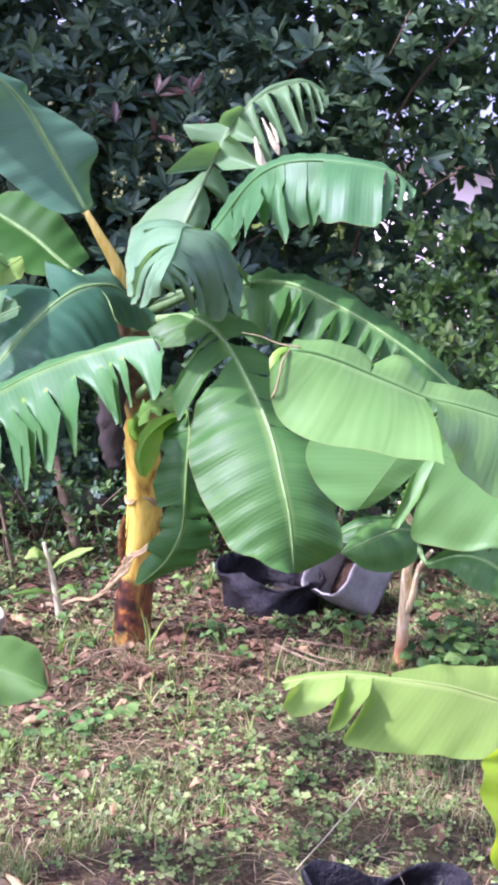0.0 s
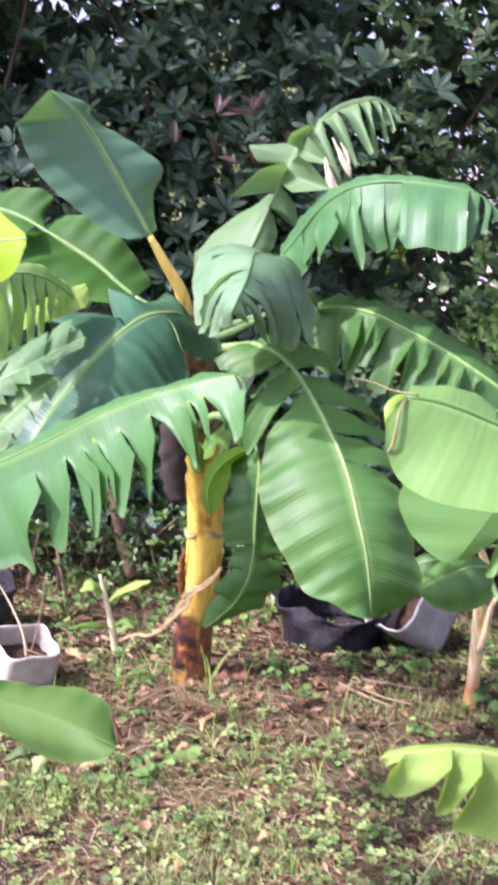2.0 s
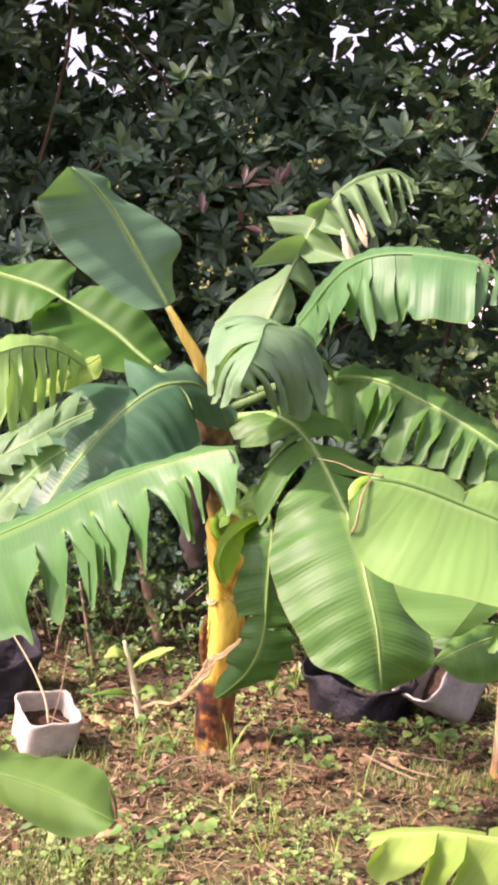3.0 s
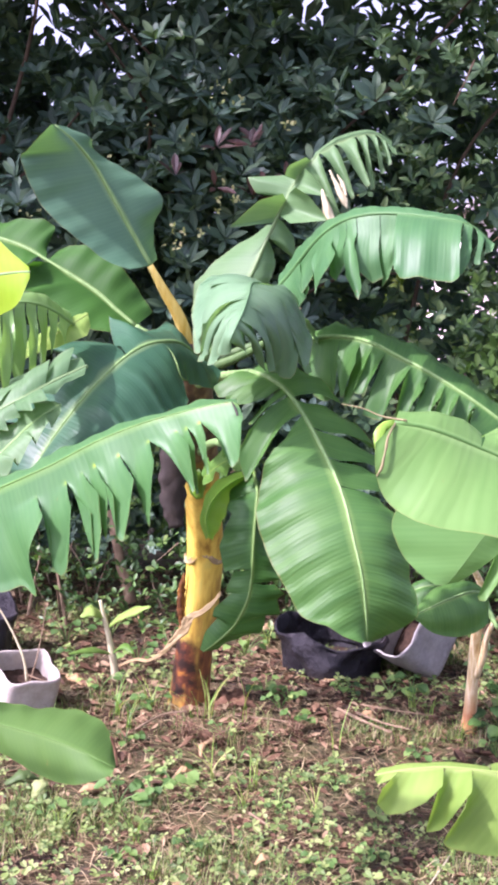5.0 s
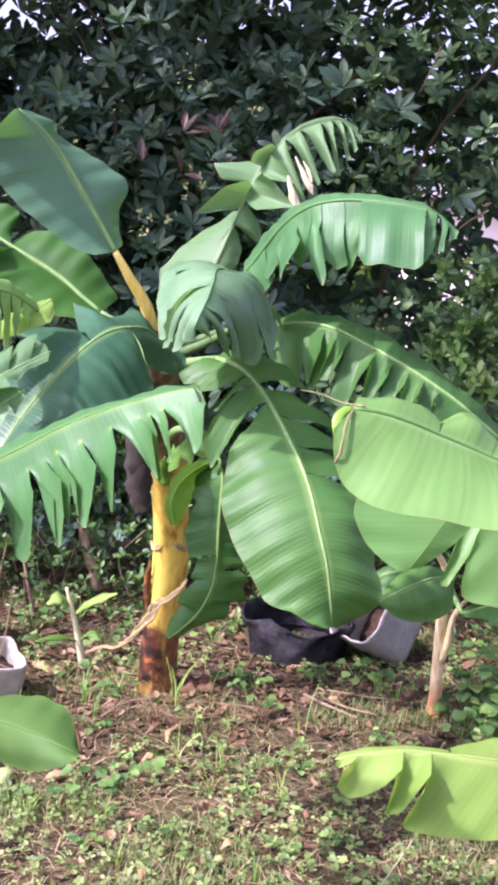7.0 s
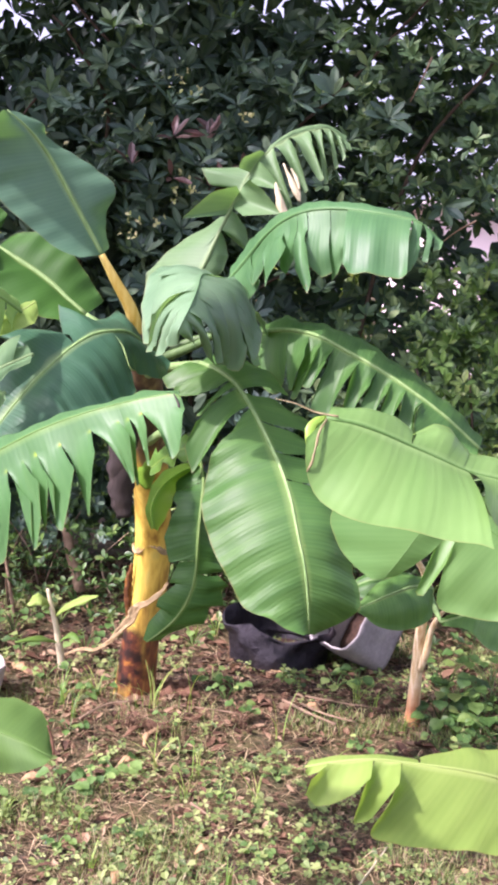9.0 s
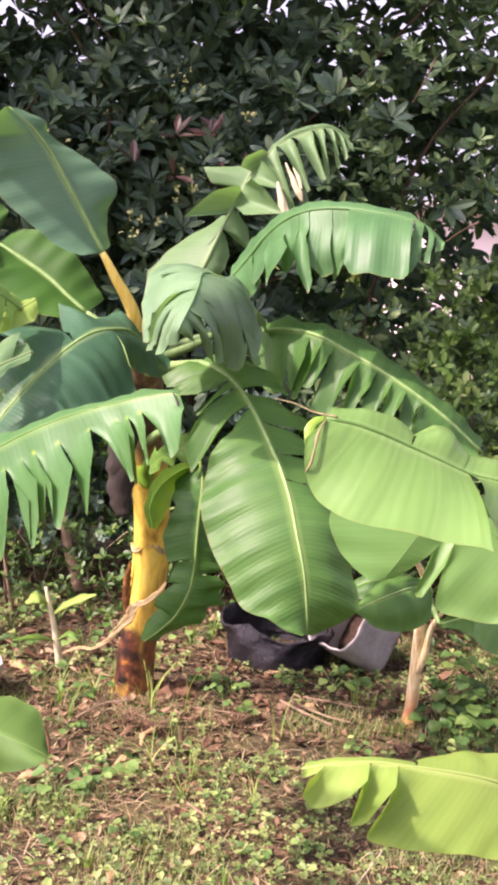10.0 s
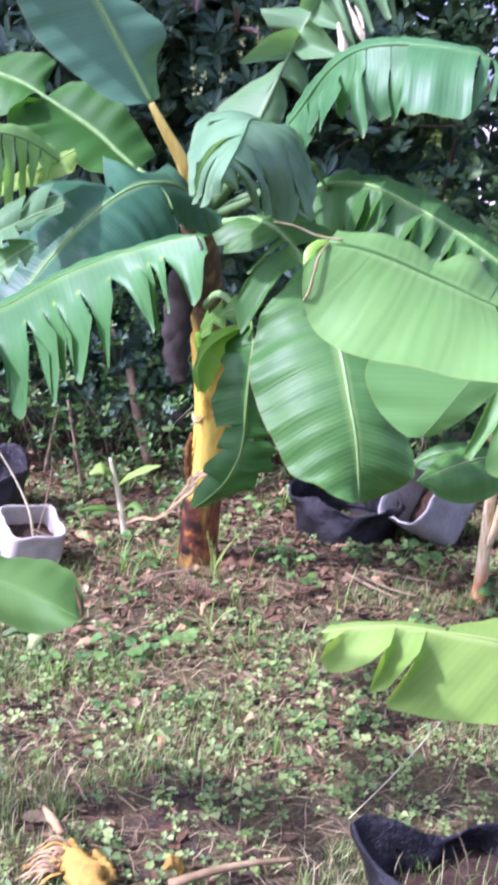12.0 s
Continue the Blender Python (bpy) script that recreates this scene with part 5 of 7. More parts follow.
right_plant = thing("banana_plant", "neighbouring banana plant with folded pale leaves", "banana plant", at=(1.3, -2.1, 0))
pseudostem(right_plant, [(1.3, -2.1, -0.03), (1.29, -2.1, 0.5), (1.27, -2.1, 0.95), (1.25, -2.1, 1.25)], 0.055, 0.04, M_STEM, "yellow-green banana stem", seed=7)
leaf = TornLeaf((0.380, -2.500, 1.266), (0.412, -2.495, 1.262), (0.442, -2.490, 1.253), (0.477, -2.480, 1.239), (0.512, -2.470, 1.225), (0.547, -2.460, 1.211), (0.585, -2.450, 1.203), (0.628, -2.430, 1.191), (0.686, -2.400, 1.172), (0.749, -2.360, 1.146), seed=68)
leaf.flap(0, 0.000, 0.432, 0.05, (0.361, -2.530, 1.250), (0.362, -2.542, 1.224), (0.373, -2.553, 1.192), (0.389, -2.565, 1.176), (0.410, -2.574, 1.170), (0.459, -2.583, 1.164), (0.497, -2.592, 1.159), (0.526, -2.601, 1.156), (0.538, -2.610, 1.153))
leaf.flap(0, 0.438, 0.988, 0.06, (0.539, -2.580, 1.197), (0.560, -2.568, 1.162), (0.590, -2.548, 1.132), (0.627, -2.529, 1.105), (0.679, -2.507, 1.071), (0.718, -2.483, 1.088))
leaf.flap(1, 0.000, 0.247, 0.14, (0.389, -2.430, 1.265), (0.430, -2.425, 1.268), (0.460, -2.419, 1.264), (0.480, -2.410, 1.247))
leaf.flap(1, 0.247, 0.412, 0.16, (0.490, -2.400, 1.244), (0.515, -2.394, 1.253), (0.536, -2.388, 1.248), (0.553, -2.382, 1.220))
leaf.flap(1, 0.412, 0.988, 0.12, (0.559, -2.382, 1.219), (0.596, -2.370, 1.214), (0.637, -2.351, 1.210), (0.668, -2.331, 1.193), (0.717, -2.308, 1.169), (0.773, -2.283, 1.141))
leaf.build(right_plant, [(1.25, -2.1, 1.0)], M_LEAF_PALE, M_LEAF_PLAIN, "pale leaf folded along its rib with a dry tip", back=True, rib=(0.0028, 0.001), wave=0.003)
leaf = TornLeaf((0.670, -1.880, 1.104), (0.629, -1.910, 1.068), (0.589, -1.940, 1.024), (0.556, -1.960, 0.983), (0.533, -1.970, 0.956), seed=69)
leaf.flap(0, 0.035, 0.990, 0.02, (0.504, -1.894, 1.109), (0.462, -1.914, 1.070), (0.448, -1.934, 1.041), (0.459, -1.953, 1.010), (0.485, -1.968, 0.978), (0.515, -1.979, 0.959))
leaf.flap(1, 0.035, 0.990, 0.02, (0.709, -1.874, 1.074), (0.671, -1.899, 1.048), (0.636, -1.924, 1.017), (0.591, -1.944, 0.981), (0.555, -1.959, 0.960))
leaf.build(right_plant, [(1.26, -2.1, 1.02), (1.0, -1.8, 1.15)], M_LEAF_PLAIN, M_LEAF_PLAIN, "pale hanging leaf end", rib=(0.0006, 0.0004), wave=0.003)
leaf = TornLeaf((0.683, -1.670, 1.029), (0.718, -1.680, 1.010), (0.767, -1.690, 0.985), (0.809, -1.700, 0.960), (0.871, -1.720, 0.926), (0.954, -1.740, 0.890), seed=70)
leaf.flap(0, 0.025, 0.135, 0.06, (0.653, -1.722, 0.934), (0.629, -1.725, 0.870), (0.644, -1.727, 0.867), (0.687, -1.730, 0.941))
leaf.flap(0, 0.145, 1.000, 0.12, (0.686, -1.741, 0.960), (0.670, -1.747, 0.908), (0.666, -1.754, 0.858), (0.709, -1.763, 0.846), (0.770, -1.774, 0.843), (0.824, -1.783, 0.851), (0.891, -1.792, 0.842), (0.941, -1.800, 0.841))
leaf.flap(1, 0.000, 1.000, 0.08, (0.725, -1.610, 1.024), (0.758, -1.627, 1.015), (0.849, -1.642, 0.961), (0.918, -1.663, 0.930), (0.971, -1.680, 0.898))
leaf.build(right_plant, [(1.28, -2.05, 0.75), (1.16, -1.9, 0.8)], M_LEAF_PLAIN, M_LEAF_PLAIN, "pale torn leaf hanging down", rib=(0.003, 0.002), wave=0.003, back=True)
leaf = TornLeaf((0.406, -2.260, 0.769), (0.446, -2.260, 0.778), (0.499, -2.255, 0.782), (0.552, -2.250, 0.777), (0.602, -2.245, 0.771), (0.654, -2.235, 0.760), (0.700, -2.220, 0.743), (0.775, -2.200, 0.716), (0.851, -2.180, 0.687), seed=71)
leaf.flap(0, 0.015, 0.070, 0.02, (0.405, -2.275, 0.770), (0.410, -2.275, 0.762), (0.429, -2.275, 0.772))
leaf.flap(0, 0.075, 0.198, 0.02, (0.410, -2.320, 0.779), (0.404, -2.320, 0.758), (0.418, -2.319, 0.741), (0.439, -2.318, 0.743), (0.465, -2.316, 0.757), (0.487, -2.315, 0.783))
leaf.flap(0, 0.203, 0.280, 0.02, (0.474, -2.340, 0.774), (0.463, -2.339, 0.727), (0.484, -2.338, 0.730), (0.519, -2.337, 0.783))
leaf.flap(0, 0.282, 1.000, 0.03, (0.508, -2.367, 0.779), (0.485, -2.365, 0.729), (0.518, -2.362, 0.716), (0.557, -2.357, 0.708), (0.605, -2.349, 0.707), (0.638, -2.340, 0.700), (0.673, -2.332, 0.693), (0.708, -2.325, 0.693), (0.762, -2.317, 0.690), (0.811, -2.310, 0.696))
leaf.flap(1, 0.000, 0.333, 0.05, (0.417, -2.240, 0.771), (0.455, -2.239, 0.779), (0.521, -2.234, 0.780), (0.562, -2.229, 0.775))
leaf.flap(1, 0.333, 1.000, 0.06, (0.573, -2.189, 0.761), (0.605, -2.182, 0.765), (0.653, -2.167, 0.768), (0.744, -2.151, 0.763), (0.806, -2.135, 0.748), (0.868, -2.120, 0.694))
leaf.build(right_plant, [(1.29, -2.08, 0.45), (1.22, -2.06, 0.52)], M_LEAF_LIME, M_LEAF_LIME, "low yellow-green leaf with a notched end", rib=(0.0015, 0.0035), wave=0.003, back=True, twist=0.02)
banana_leaf(right_plant, "vertright", [(1.27, -2.1, 0.9), (1.0, -2.2, 0.95)], M_LEAF_YELLOW, M_RIB, bulge=0.05, rib=(0.005, 0.002), wave=0.014, label="small yellow-green hanging leaf", seed=45)
ribbon("browned_tip", [(-0.005, -1.800, 0.619), (0.003, -1.800, 0.592), (0.007, -1.800, 0.565)], (0.0015, 0.0035, 0.002), M_BROWNLEAF, left_plant, "browned tattered leaf tip", count=10, seed=6, crumple=0.3)
ribbon("dry_tip", [(0.381, -2.505, 1.267), (0.372, -2.525, 1.255), (0.368, -2.535, 1.238), (0.365, -2.540, 1.224), (0.360, -2.540, 1.214)], (0.0008, 0.0014, 0.001, 0.0018, 0.0005), M_RIB_TAN, right_plant, "brown dried leaf tip", count=16, seed=3, crumple=0.4)
ribbon("lime_flap", [(0.381, -2.500, 1.268), (0.364, -2.515, 1.258), (0.361, -2.530, 1.223)], (0.003, 0.006, 0.001), M_LIMEFOLD, right_plant, "small lime green leaf flap", count=10, curl=0.3, seed=3)
tube("tip_thread", [(0.393, -2.500, 1.269), (0.369, -2.490, 1.271), (0.348, -2.480, 1.278), (0.326, -2.470, 1.281)], 0.0012, 0.0005, M_RIB_TAN, right_plant, "thin dried leaf tip thread", sides=6)

small = thing("young_banana_plant", "young banana plant with a slim tan stem", "banana plant", at=(0.945, -0.09, 0))
pseudostem(small, [(0.950, -0.090, -0.022), (0.948, -0.100, 0.051), (0.946, -0.120, 0.184), (0.943, -0.150, 0.337), (0.952, -0.190, 0.452), (0.931, -0.220, 0.523), (0.888, -0.260, 0.594)], 0.024, 0.010, M_TANSTEM, "slim tan and reddish stem", 12, 9)
tube("side_shoot", [(0.953, -0.130, 0.188), (0.967, -0.150, 0.253), (0.971, -0.170, 0.326), (0.985, -0.190, 0.380), (1.008, -0.220, 0.427)], 0.014, 0.006, M_TANSTEM, small, "slim pale side shoot", sides=8)
banana_leaf(small, "smallleft", [(0.951, -0.190, 0.455)], M_LEAF, M_RIB, bulge=0.14, rib=(0.006, 0.002), label="small smooth leaf", seed=51)
banana_leaf(small, "smallback", [(0.951, -0.190, 0.455)], M_LEAF, M_RIB, bulge=0.14, rib=(0.005, 0.002), label="small smooth leaf", seed=52)
banana_leaf(small, "smallright", [(0.951, -0.190, 0.455)], M_LEAF, M_RIB, ((0.5,), ()), bulge=0.14, rib=(0.006, 0.002), label="small drooping leaf", seed=53)


# ---- hedge and shrubs ----
def leaf_cloud(rng, centres, axes, leaves, size, spread, slim=0.3):
    """Many small leaves in whorls, each a folded blade of its own: verts and faces."""
    verts, faces = [], []
    for c, ax in zip(centres, axes):
        ax = ax / (np.linalg.norm(ax) + 1e-9)
        e1 = np.cross(ax, (0.31, 0.52, 0.79))
        e1 /= np.linalg.norm(e1) + 1e-9
        e2 = np.cross(ax, e1)
        n, ph = rng.randint(*leaves), rng.uniform(0, 6.28)
        for i in range(n):
            a = ph + i * 2.399 + rng.uniform(-0.3, 0.3)
            tilt = rng.uniform(*spread)
            d = (e1 * math.cos(a) + e2 * math.sin(a)) * math.sin(tilt) + ax * math.cos(tilt)
            ln = rng.uniform(*size)
            side = np.cross(d, ax)
            sn = np.linalg.norm(side)
            side = e1 if sn < 1e-3 else side / sn
            up = np.cross(side, d)
            w = ln * slim * rng.uniform(0.8, 1.2) * 0.5
            o = c + d * ln * 0.08
            bend = -up * ln * rng.uniform(0.02, 0.16)
            q = len(verts)
            verts += [o, o + d * ln * 0.45 + side * w + up * w * 0.35 + bend * 0.25, o + d * ln * 0.45 + bend * 0.2, o + d * ln * 0.45 - side * w + up * w * 0.35 + bend * 0.25,
                      o + d * ln * 0.8 + side * w * 0.75 + up * w * 0.2 + bend * 0.7, o + d * ln * 0.8 + bend * 0.65, o + d * ln * 0.8 - side * w * 0.75 + up * w * 0.2 + bend * 0.7, o + d * ln + bend]
            faces += [(q, q + 2, q + 1), (q, q + 3, q + 2), (q + 1, q + 2, q + 5, q + 4), (q + 2, q + 3, q + 6, q + 5), (q + 4, q + 5, q + 7), (q + 5, q + 6, q + 7)]
    return verts, faces


def fill(rng, count, box, keep):
    pts = []
    (x0, x1), (y0, y1), (z0, z1) = box
    while len(pts) < count:
        p = (rng.uniform(x0, x1), rng.uniform(y0, y1), rng.uniform(z0, z1))
        if keep(*p):
            pts.append(p)
    return np.asarray(pts)


def outward(rng, pts, pull=(0.0, -0.7, 0.6)):
    return np.asarray([(rng.uniform(-0.8, 0.8) + pull[0], rng.uniform(-0.6, 0.5) + pull[1], rng.uniform(-0.4, 0.6) + pull[2]) for _ in pts])


# openings through the hedge, as x and z at y = 1.2 and radius, set from the camera's view; they widen and climb toward
# the back along its sight lines
GAPS = [(-0.73, 2.46, 0.044), (-0.69, 2.38, 0.029), (-0.58, 2.35, 0.034), (-0.76, 2.51, 0.019), (-0.46, 2.52, 0.019), (0.40, 2.54, 0.029), (0.49, 2.48, 0.019), (0.22, 2.34, 0.010), (0.74, 2.50, 0.020), (0.76, 2.42, 0.014), (0.93, 2.47, 0.016), (0.89, 2.43, 0.008), (0.96, 2.52, 0.022), (0.82, 2.55, 0.017), (0.85, 2.49, 0.012), (1.01, 2.55, 0.015), (0.71, 2.33, 0.012), (0.59, 2.54, 0.015), (0.31, 2.52, 0.012), (-0.12, 2.01, 0.012), (0.03, 2.22, 0.010), (0.07, 2.19, 0.012)]
GAPS += [(0.89, 1.31, 0.015), (1.18, 1.44, 0.019), (1.14, 1.52, 0.015), (1.01, 1.23, 0.012), (-0.51, 2.62, 0.044), (-0.65, 2.55, 0.015), (0.38, 2.63, 0.039), (0.61, 2.68, 0.029), (0.91, 2.69, 0.034), (0.47, 2.56, 0.019), (-0.89, 2.65, 0.019), (-0.77, 2.68, 0.019), (0.32, 2.70, 0.024), (1.30, 1.64, 0.063), (1.35, 1.65, 0.063), (1.27, 1.71, 0.024), (1.37, 1.57, 0.034), (1.12, 1.71, 0.017), (1.01, 1.50, 0.015), (1.06, 1.41, 0.017), (0.95, 1.34, 0.015)]


def hedge_keep(rng, ragged=1.0):
    def keep(x, y, z):
        front = HEDGE_Y + 0.42 * noise.noise((x * 1.1, 0.0, z * 1.1)) + 0.2 * noise.noise((x * 2.7, 3.0, z * 2.7)) - 0.12 * max(0, z - 1.2)
        if y < front:
            return False
        sx, sz = x - 0.2 * (y - 1.2) * (x - 0.28), z - 0.2 * (y - 1.2) * (z - 1.4)
        for gx, gz, gr in GAPS:
            if (sx - gx) ** 2 + (sz - gz) ** 2 < ((gr + (0.034 if gz > 2.3 else 0.012)) * (1.0 + 0.6 * noise.noise((x * 14, z * 14, gx)))) ** 2 and rng.random() < 0.88:
                return False
        gaps = noise.noise((x * 1.25 + 7, z * 1.25, 1.0)) + 0.55 * noise.noise((x * 3.6, z * 3.6, 5.0))
        return gaps < 1.15 - ragged * 0.2 * min(max(0.0, (z - 2.3) / 1.0), 1.0)

    return keep


def build_hedge():
    rng = random.Random(71)
    hedge = thing("hedge", "tall dark evergreen hedge with glossy whorled leaves", "hedge", at=(0.3, 1.6, 0))
    keep = hedge_keep(rng)
    pts = fill(rng, HEDGE_WHORLS, ((-2.6, 3.2), (0.5, 2.3), (0.32, 4.0)), keep)
    back = fill(rng, 4800, ((-2.8, 3.4), (1.6, 2.2), (0.1, 3.6)), hedge_keep(rng, 1.6))
    # Unseen overhanging leaves, added above the view to keep the sun off the hedge.
    over = fill(rng, 2600, ((-3.6, 3.4), (-0.7, 1.2), (2.95, 3.7)), lambda x, y, z: y + 0.25 * noise.noise((x * 1.4, z, 0)) > -0.45 and noise.noise((x * 1.2, y * 1.2, 4)) < 0.45)
    pts = np.vstack([pts, over])
    back = back[(back[:, 0] < 0.9) | (np.arange(len(back)) % 3 > 0)]
    parts = [leaf_cloud(rng, back, outward(rng, back), (6, 9), (0.09, 0.15), (0.6, 1.4), 0.42)]
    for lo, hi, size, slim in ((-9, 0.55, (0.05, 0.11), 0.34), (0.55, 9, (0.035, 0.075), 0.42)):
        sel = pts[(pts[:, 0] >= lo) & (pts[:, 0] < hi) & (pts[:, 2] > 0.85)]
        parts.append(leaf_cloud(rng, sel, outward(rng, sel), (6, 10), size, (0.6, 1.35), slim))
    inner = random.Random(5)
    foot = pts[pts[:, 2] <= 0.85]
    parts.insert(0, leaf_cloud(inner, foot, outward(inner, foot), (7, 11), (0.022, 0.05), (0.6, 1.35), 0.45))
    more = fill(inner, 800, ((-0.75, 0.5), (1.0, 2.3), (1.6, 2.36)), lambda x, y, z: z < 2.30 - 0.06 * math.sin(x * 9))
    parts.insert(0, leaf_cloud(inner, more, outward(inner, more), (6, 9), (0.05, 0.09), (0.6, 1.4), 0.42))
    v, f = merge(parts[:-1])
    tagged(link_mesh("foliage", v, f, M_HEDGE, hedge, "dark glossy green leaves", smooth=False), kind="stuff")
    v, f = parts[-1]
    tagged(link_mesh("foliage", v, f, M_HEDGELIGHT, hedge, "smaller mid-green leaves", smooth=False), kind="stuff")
    pts = fill(rng, 8, ((-0.15, 0.35), (0.6, 0.8), (1.75, 2.05)), lambda x, y, z: noise.noise((x * 4, y, z * 4 + 9)) > 0.0)
    v, f = leaf_cloud(rng, pts, outward(rng, pts), (3, 6), (0.05, 0.09), (0.5, 1.1), 0.3)
    tagged(link_mesh("young_growth", v, f, M_REDLEAF, hedge, "reddish young leaves", smooth=False), kind="stuff")
    sprigs = np.asarray([(-0.21, 0.62, 2.29), (-0.44, 0.62, 2.04), (-0.04, 0.62, 2.48), (0.60, 0.62, 2.10), (0.81, 0.62, 2.03), (-0.36, 0.62, 2.02), (1.04, 0.62, 1.73)])
    v, f = leaf_cloud(inner, sprigs, outward(inner, sprigs, (0, -1.0, 0.3)), (8, 12), (0.06, 0.11), (0.5, 1.2), 0.36)
    tagged(link_mesh("young_growth", v, f, M_HEDGE, hedge, "mid-green rosettes at the twig ends", smooth=False), kind="stuff")
    # Added leaves imitate sunlit foliage behind the hedge; spots fitted to the camera's view.
    spots = [(0.01, 0.72, 2.14), (0.06, 0.72, 2.11), (0.09, 0.72, 2.08), (-0.08, 0.72, 1.96), (-0.43, 0.72, 1.90), (-0.23, 0.72, 2.02), (0.02, 0.72, 1.75), (0.12, 0.72, 1.75), (-0.03, 0.72, 1.64), (-0.12, 0.72, 1.58), (0.28, 0.72, 2.02), (-0.69, 0.72, 1.67), (-0.13, 0.72, 1.60), (0.07, 0.72, 1.75)]
    pts = np.asarray([(x + inner.gauss(0, 0.024), y + inner.uniform(-0.05, 0.05), z + inner.gauss(0, 0.024)) for x, y, z in spots for _ in range(4)])
    v, f = leaf_cloud(inner, pts, outward(inner, pts), (1, 3), (0.010, 0.024), (0.5, 1.2), 0.6)
    tagged(link_mesh("yellowed_foliage", v, f, M_GLIMPSE, hedge, "small pale leaves standing in for sunlit foliage glimpsed behind", smooth=False), kind="stuff")
    limbs = [
        ([(-1.3, 1.7, -0.02), (-1.2, 1.55, 0.8), (-1.0, 1.3, 1.7), (-0.75, 1.1, 2.5), (-0.7, 1.1, 3.3)], 0.035, 0.010),
        ([(-0.5, 1.8, -0.02), (-0.52, 1.65, 0.9), (-0.35, 1.35, 1.75), (-0.28, 1.12, 2.08), (-0.42, 1.0, 2.32), (-0.5, 1.0, 2.4)], 0.03, 0.007),
        ([(0.2, 1.9, -0.02), (0.1, 1.7, 1.0), (0.3, 1.4, 1.8), (0.75, 1.2, 2.3), (1.1, 1.1, 2.7)], 0.032, 0.008),
        ([(0.9, 1.8, -0.02), (0.85, 1.6, 1.0), (1.0, 1.3, 1.9), (1.25, 1.1, 2.3), (1.4, 1.0, 2.6)], 0.03, 0.007),
        ([(1.8, 1.9, -0.02), (1.75, 1.7, 1.1), (1.6, 1.4, 2.0), (1.7, 1.2, 2.8)], 0.035, 0.010),
        ([(-2.1, 1.9, -0.02), (-2.0, 1.7, 1.1), (-1.7, 1.4, 2.0), (-1.5, 1.2, 3.0)], 0.035, 0.010),
        ([(-0.35, 1.35, 1.75), (-0.1, 1.25, 1.82), (0.2, 1.15, 1.78), (0.5, 1.1, 1.9)], 0.02, 0.007),
        ([(-1.0, 1.3, 1.7), (-0.7, 1.15, 1.95), (-0.55, 1.05, 2.1)], 0.02, 0.007),
        ([(0.3, 1.4, 1.8), (0.0, 1.2, 2.1), (-0.3, 1.1, 2.35), (-0.55, 1.05, 2.6)], 0.022, 0.008),
        ([(0.2, 1.7, 1.2), (0.5, 1.3, 1.45), (0.9, 1.15, 1.5)], 0.02, 0.006),
    ]
    for i, (p, r0, r1) in enumerate(limbs):
        tube("limb", p, r0 * 0.42, r1 * 0.6, M_BARK, hedge, "grey-brown branch", 20, 8, 0.12, seed=i)


def build_bare_twigs():
    """Thin dead twigs that stand out pale against the hedge."""
    for i, pts in enumerate(([(0.953, 0.620, 2.260), (0.916, 0.600, 2.168), (0.884, 0.620, 2.096)], [(1.164, 0.600, 1.682), (1.101, 0.620, 1.643), (1.055, 0.660, 1.600)])):
        tagged(tube("dead_twig", pts, 0.0042, 0.002, M_TWIG, None, "", 10, 6, 0.1, seed=i), "thin pale dead twig caught in the hedge", "twig", "dead hedge twigs")


def build_shrub():
    rng = random.Random(72)
    shrub = thing("shrub", "mid-green leafy shrub in front of the hedge", "shrub", at=(1.55, 0.9, 0))

    def keep(x, y, z):
        d = ((x - 1.5) / 0.62) ** 2 + ((y - 0.95) / 0.4) ** 2 + ((z - 0.85) / 0.66) ** 2
        return d + 0.5 * noise.noise((x * 3, y * 3, z * 3)) < 1.0

    pts = fill(rng, 620, ((0.8, 2.3), (0.5, 1.4), (0.2, 1.8)), keep)
    v, f = leaf_cloud(rng, pts, outward(rng, pts), (5, 9), (0.03, 0.065), (0.5, 1.3), 0.42)
    tagged(link_mesh("foliage", v, f, M_SHRUBLIGHT, shrub, "small mid-green leaves", smooth=False), kind="stuff")
    for i in range(7):
        a = rng.uniform(-1, 1)
        tube("limb", [(1.5 + a * 0.1, 0.95, -0.02), (1.5 + a * 0.3, 0.9 + rng.uniform(-0.1, 0.1), 0.5), (1.5 + a * 0.5, 0.9 + rng.uniform(-0.2, 0.2), 1.1)], 0.012, 0.004, M_BARK, shrub, sides=6, seed=i)


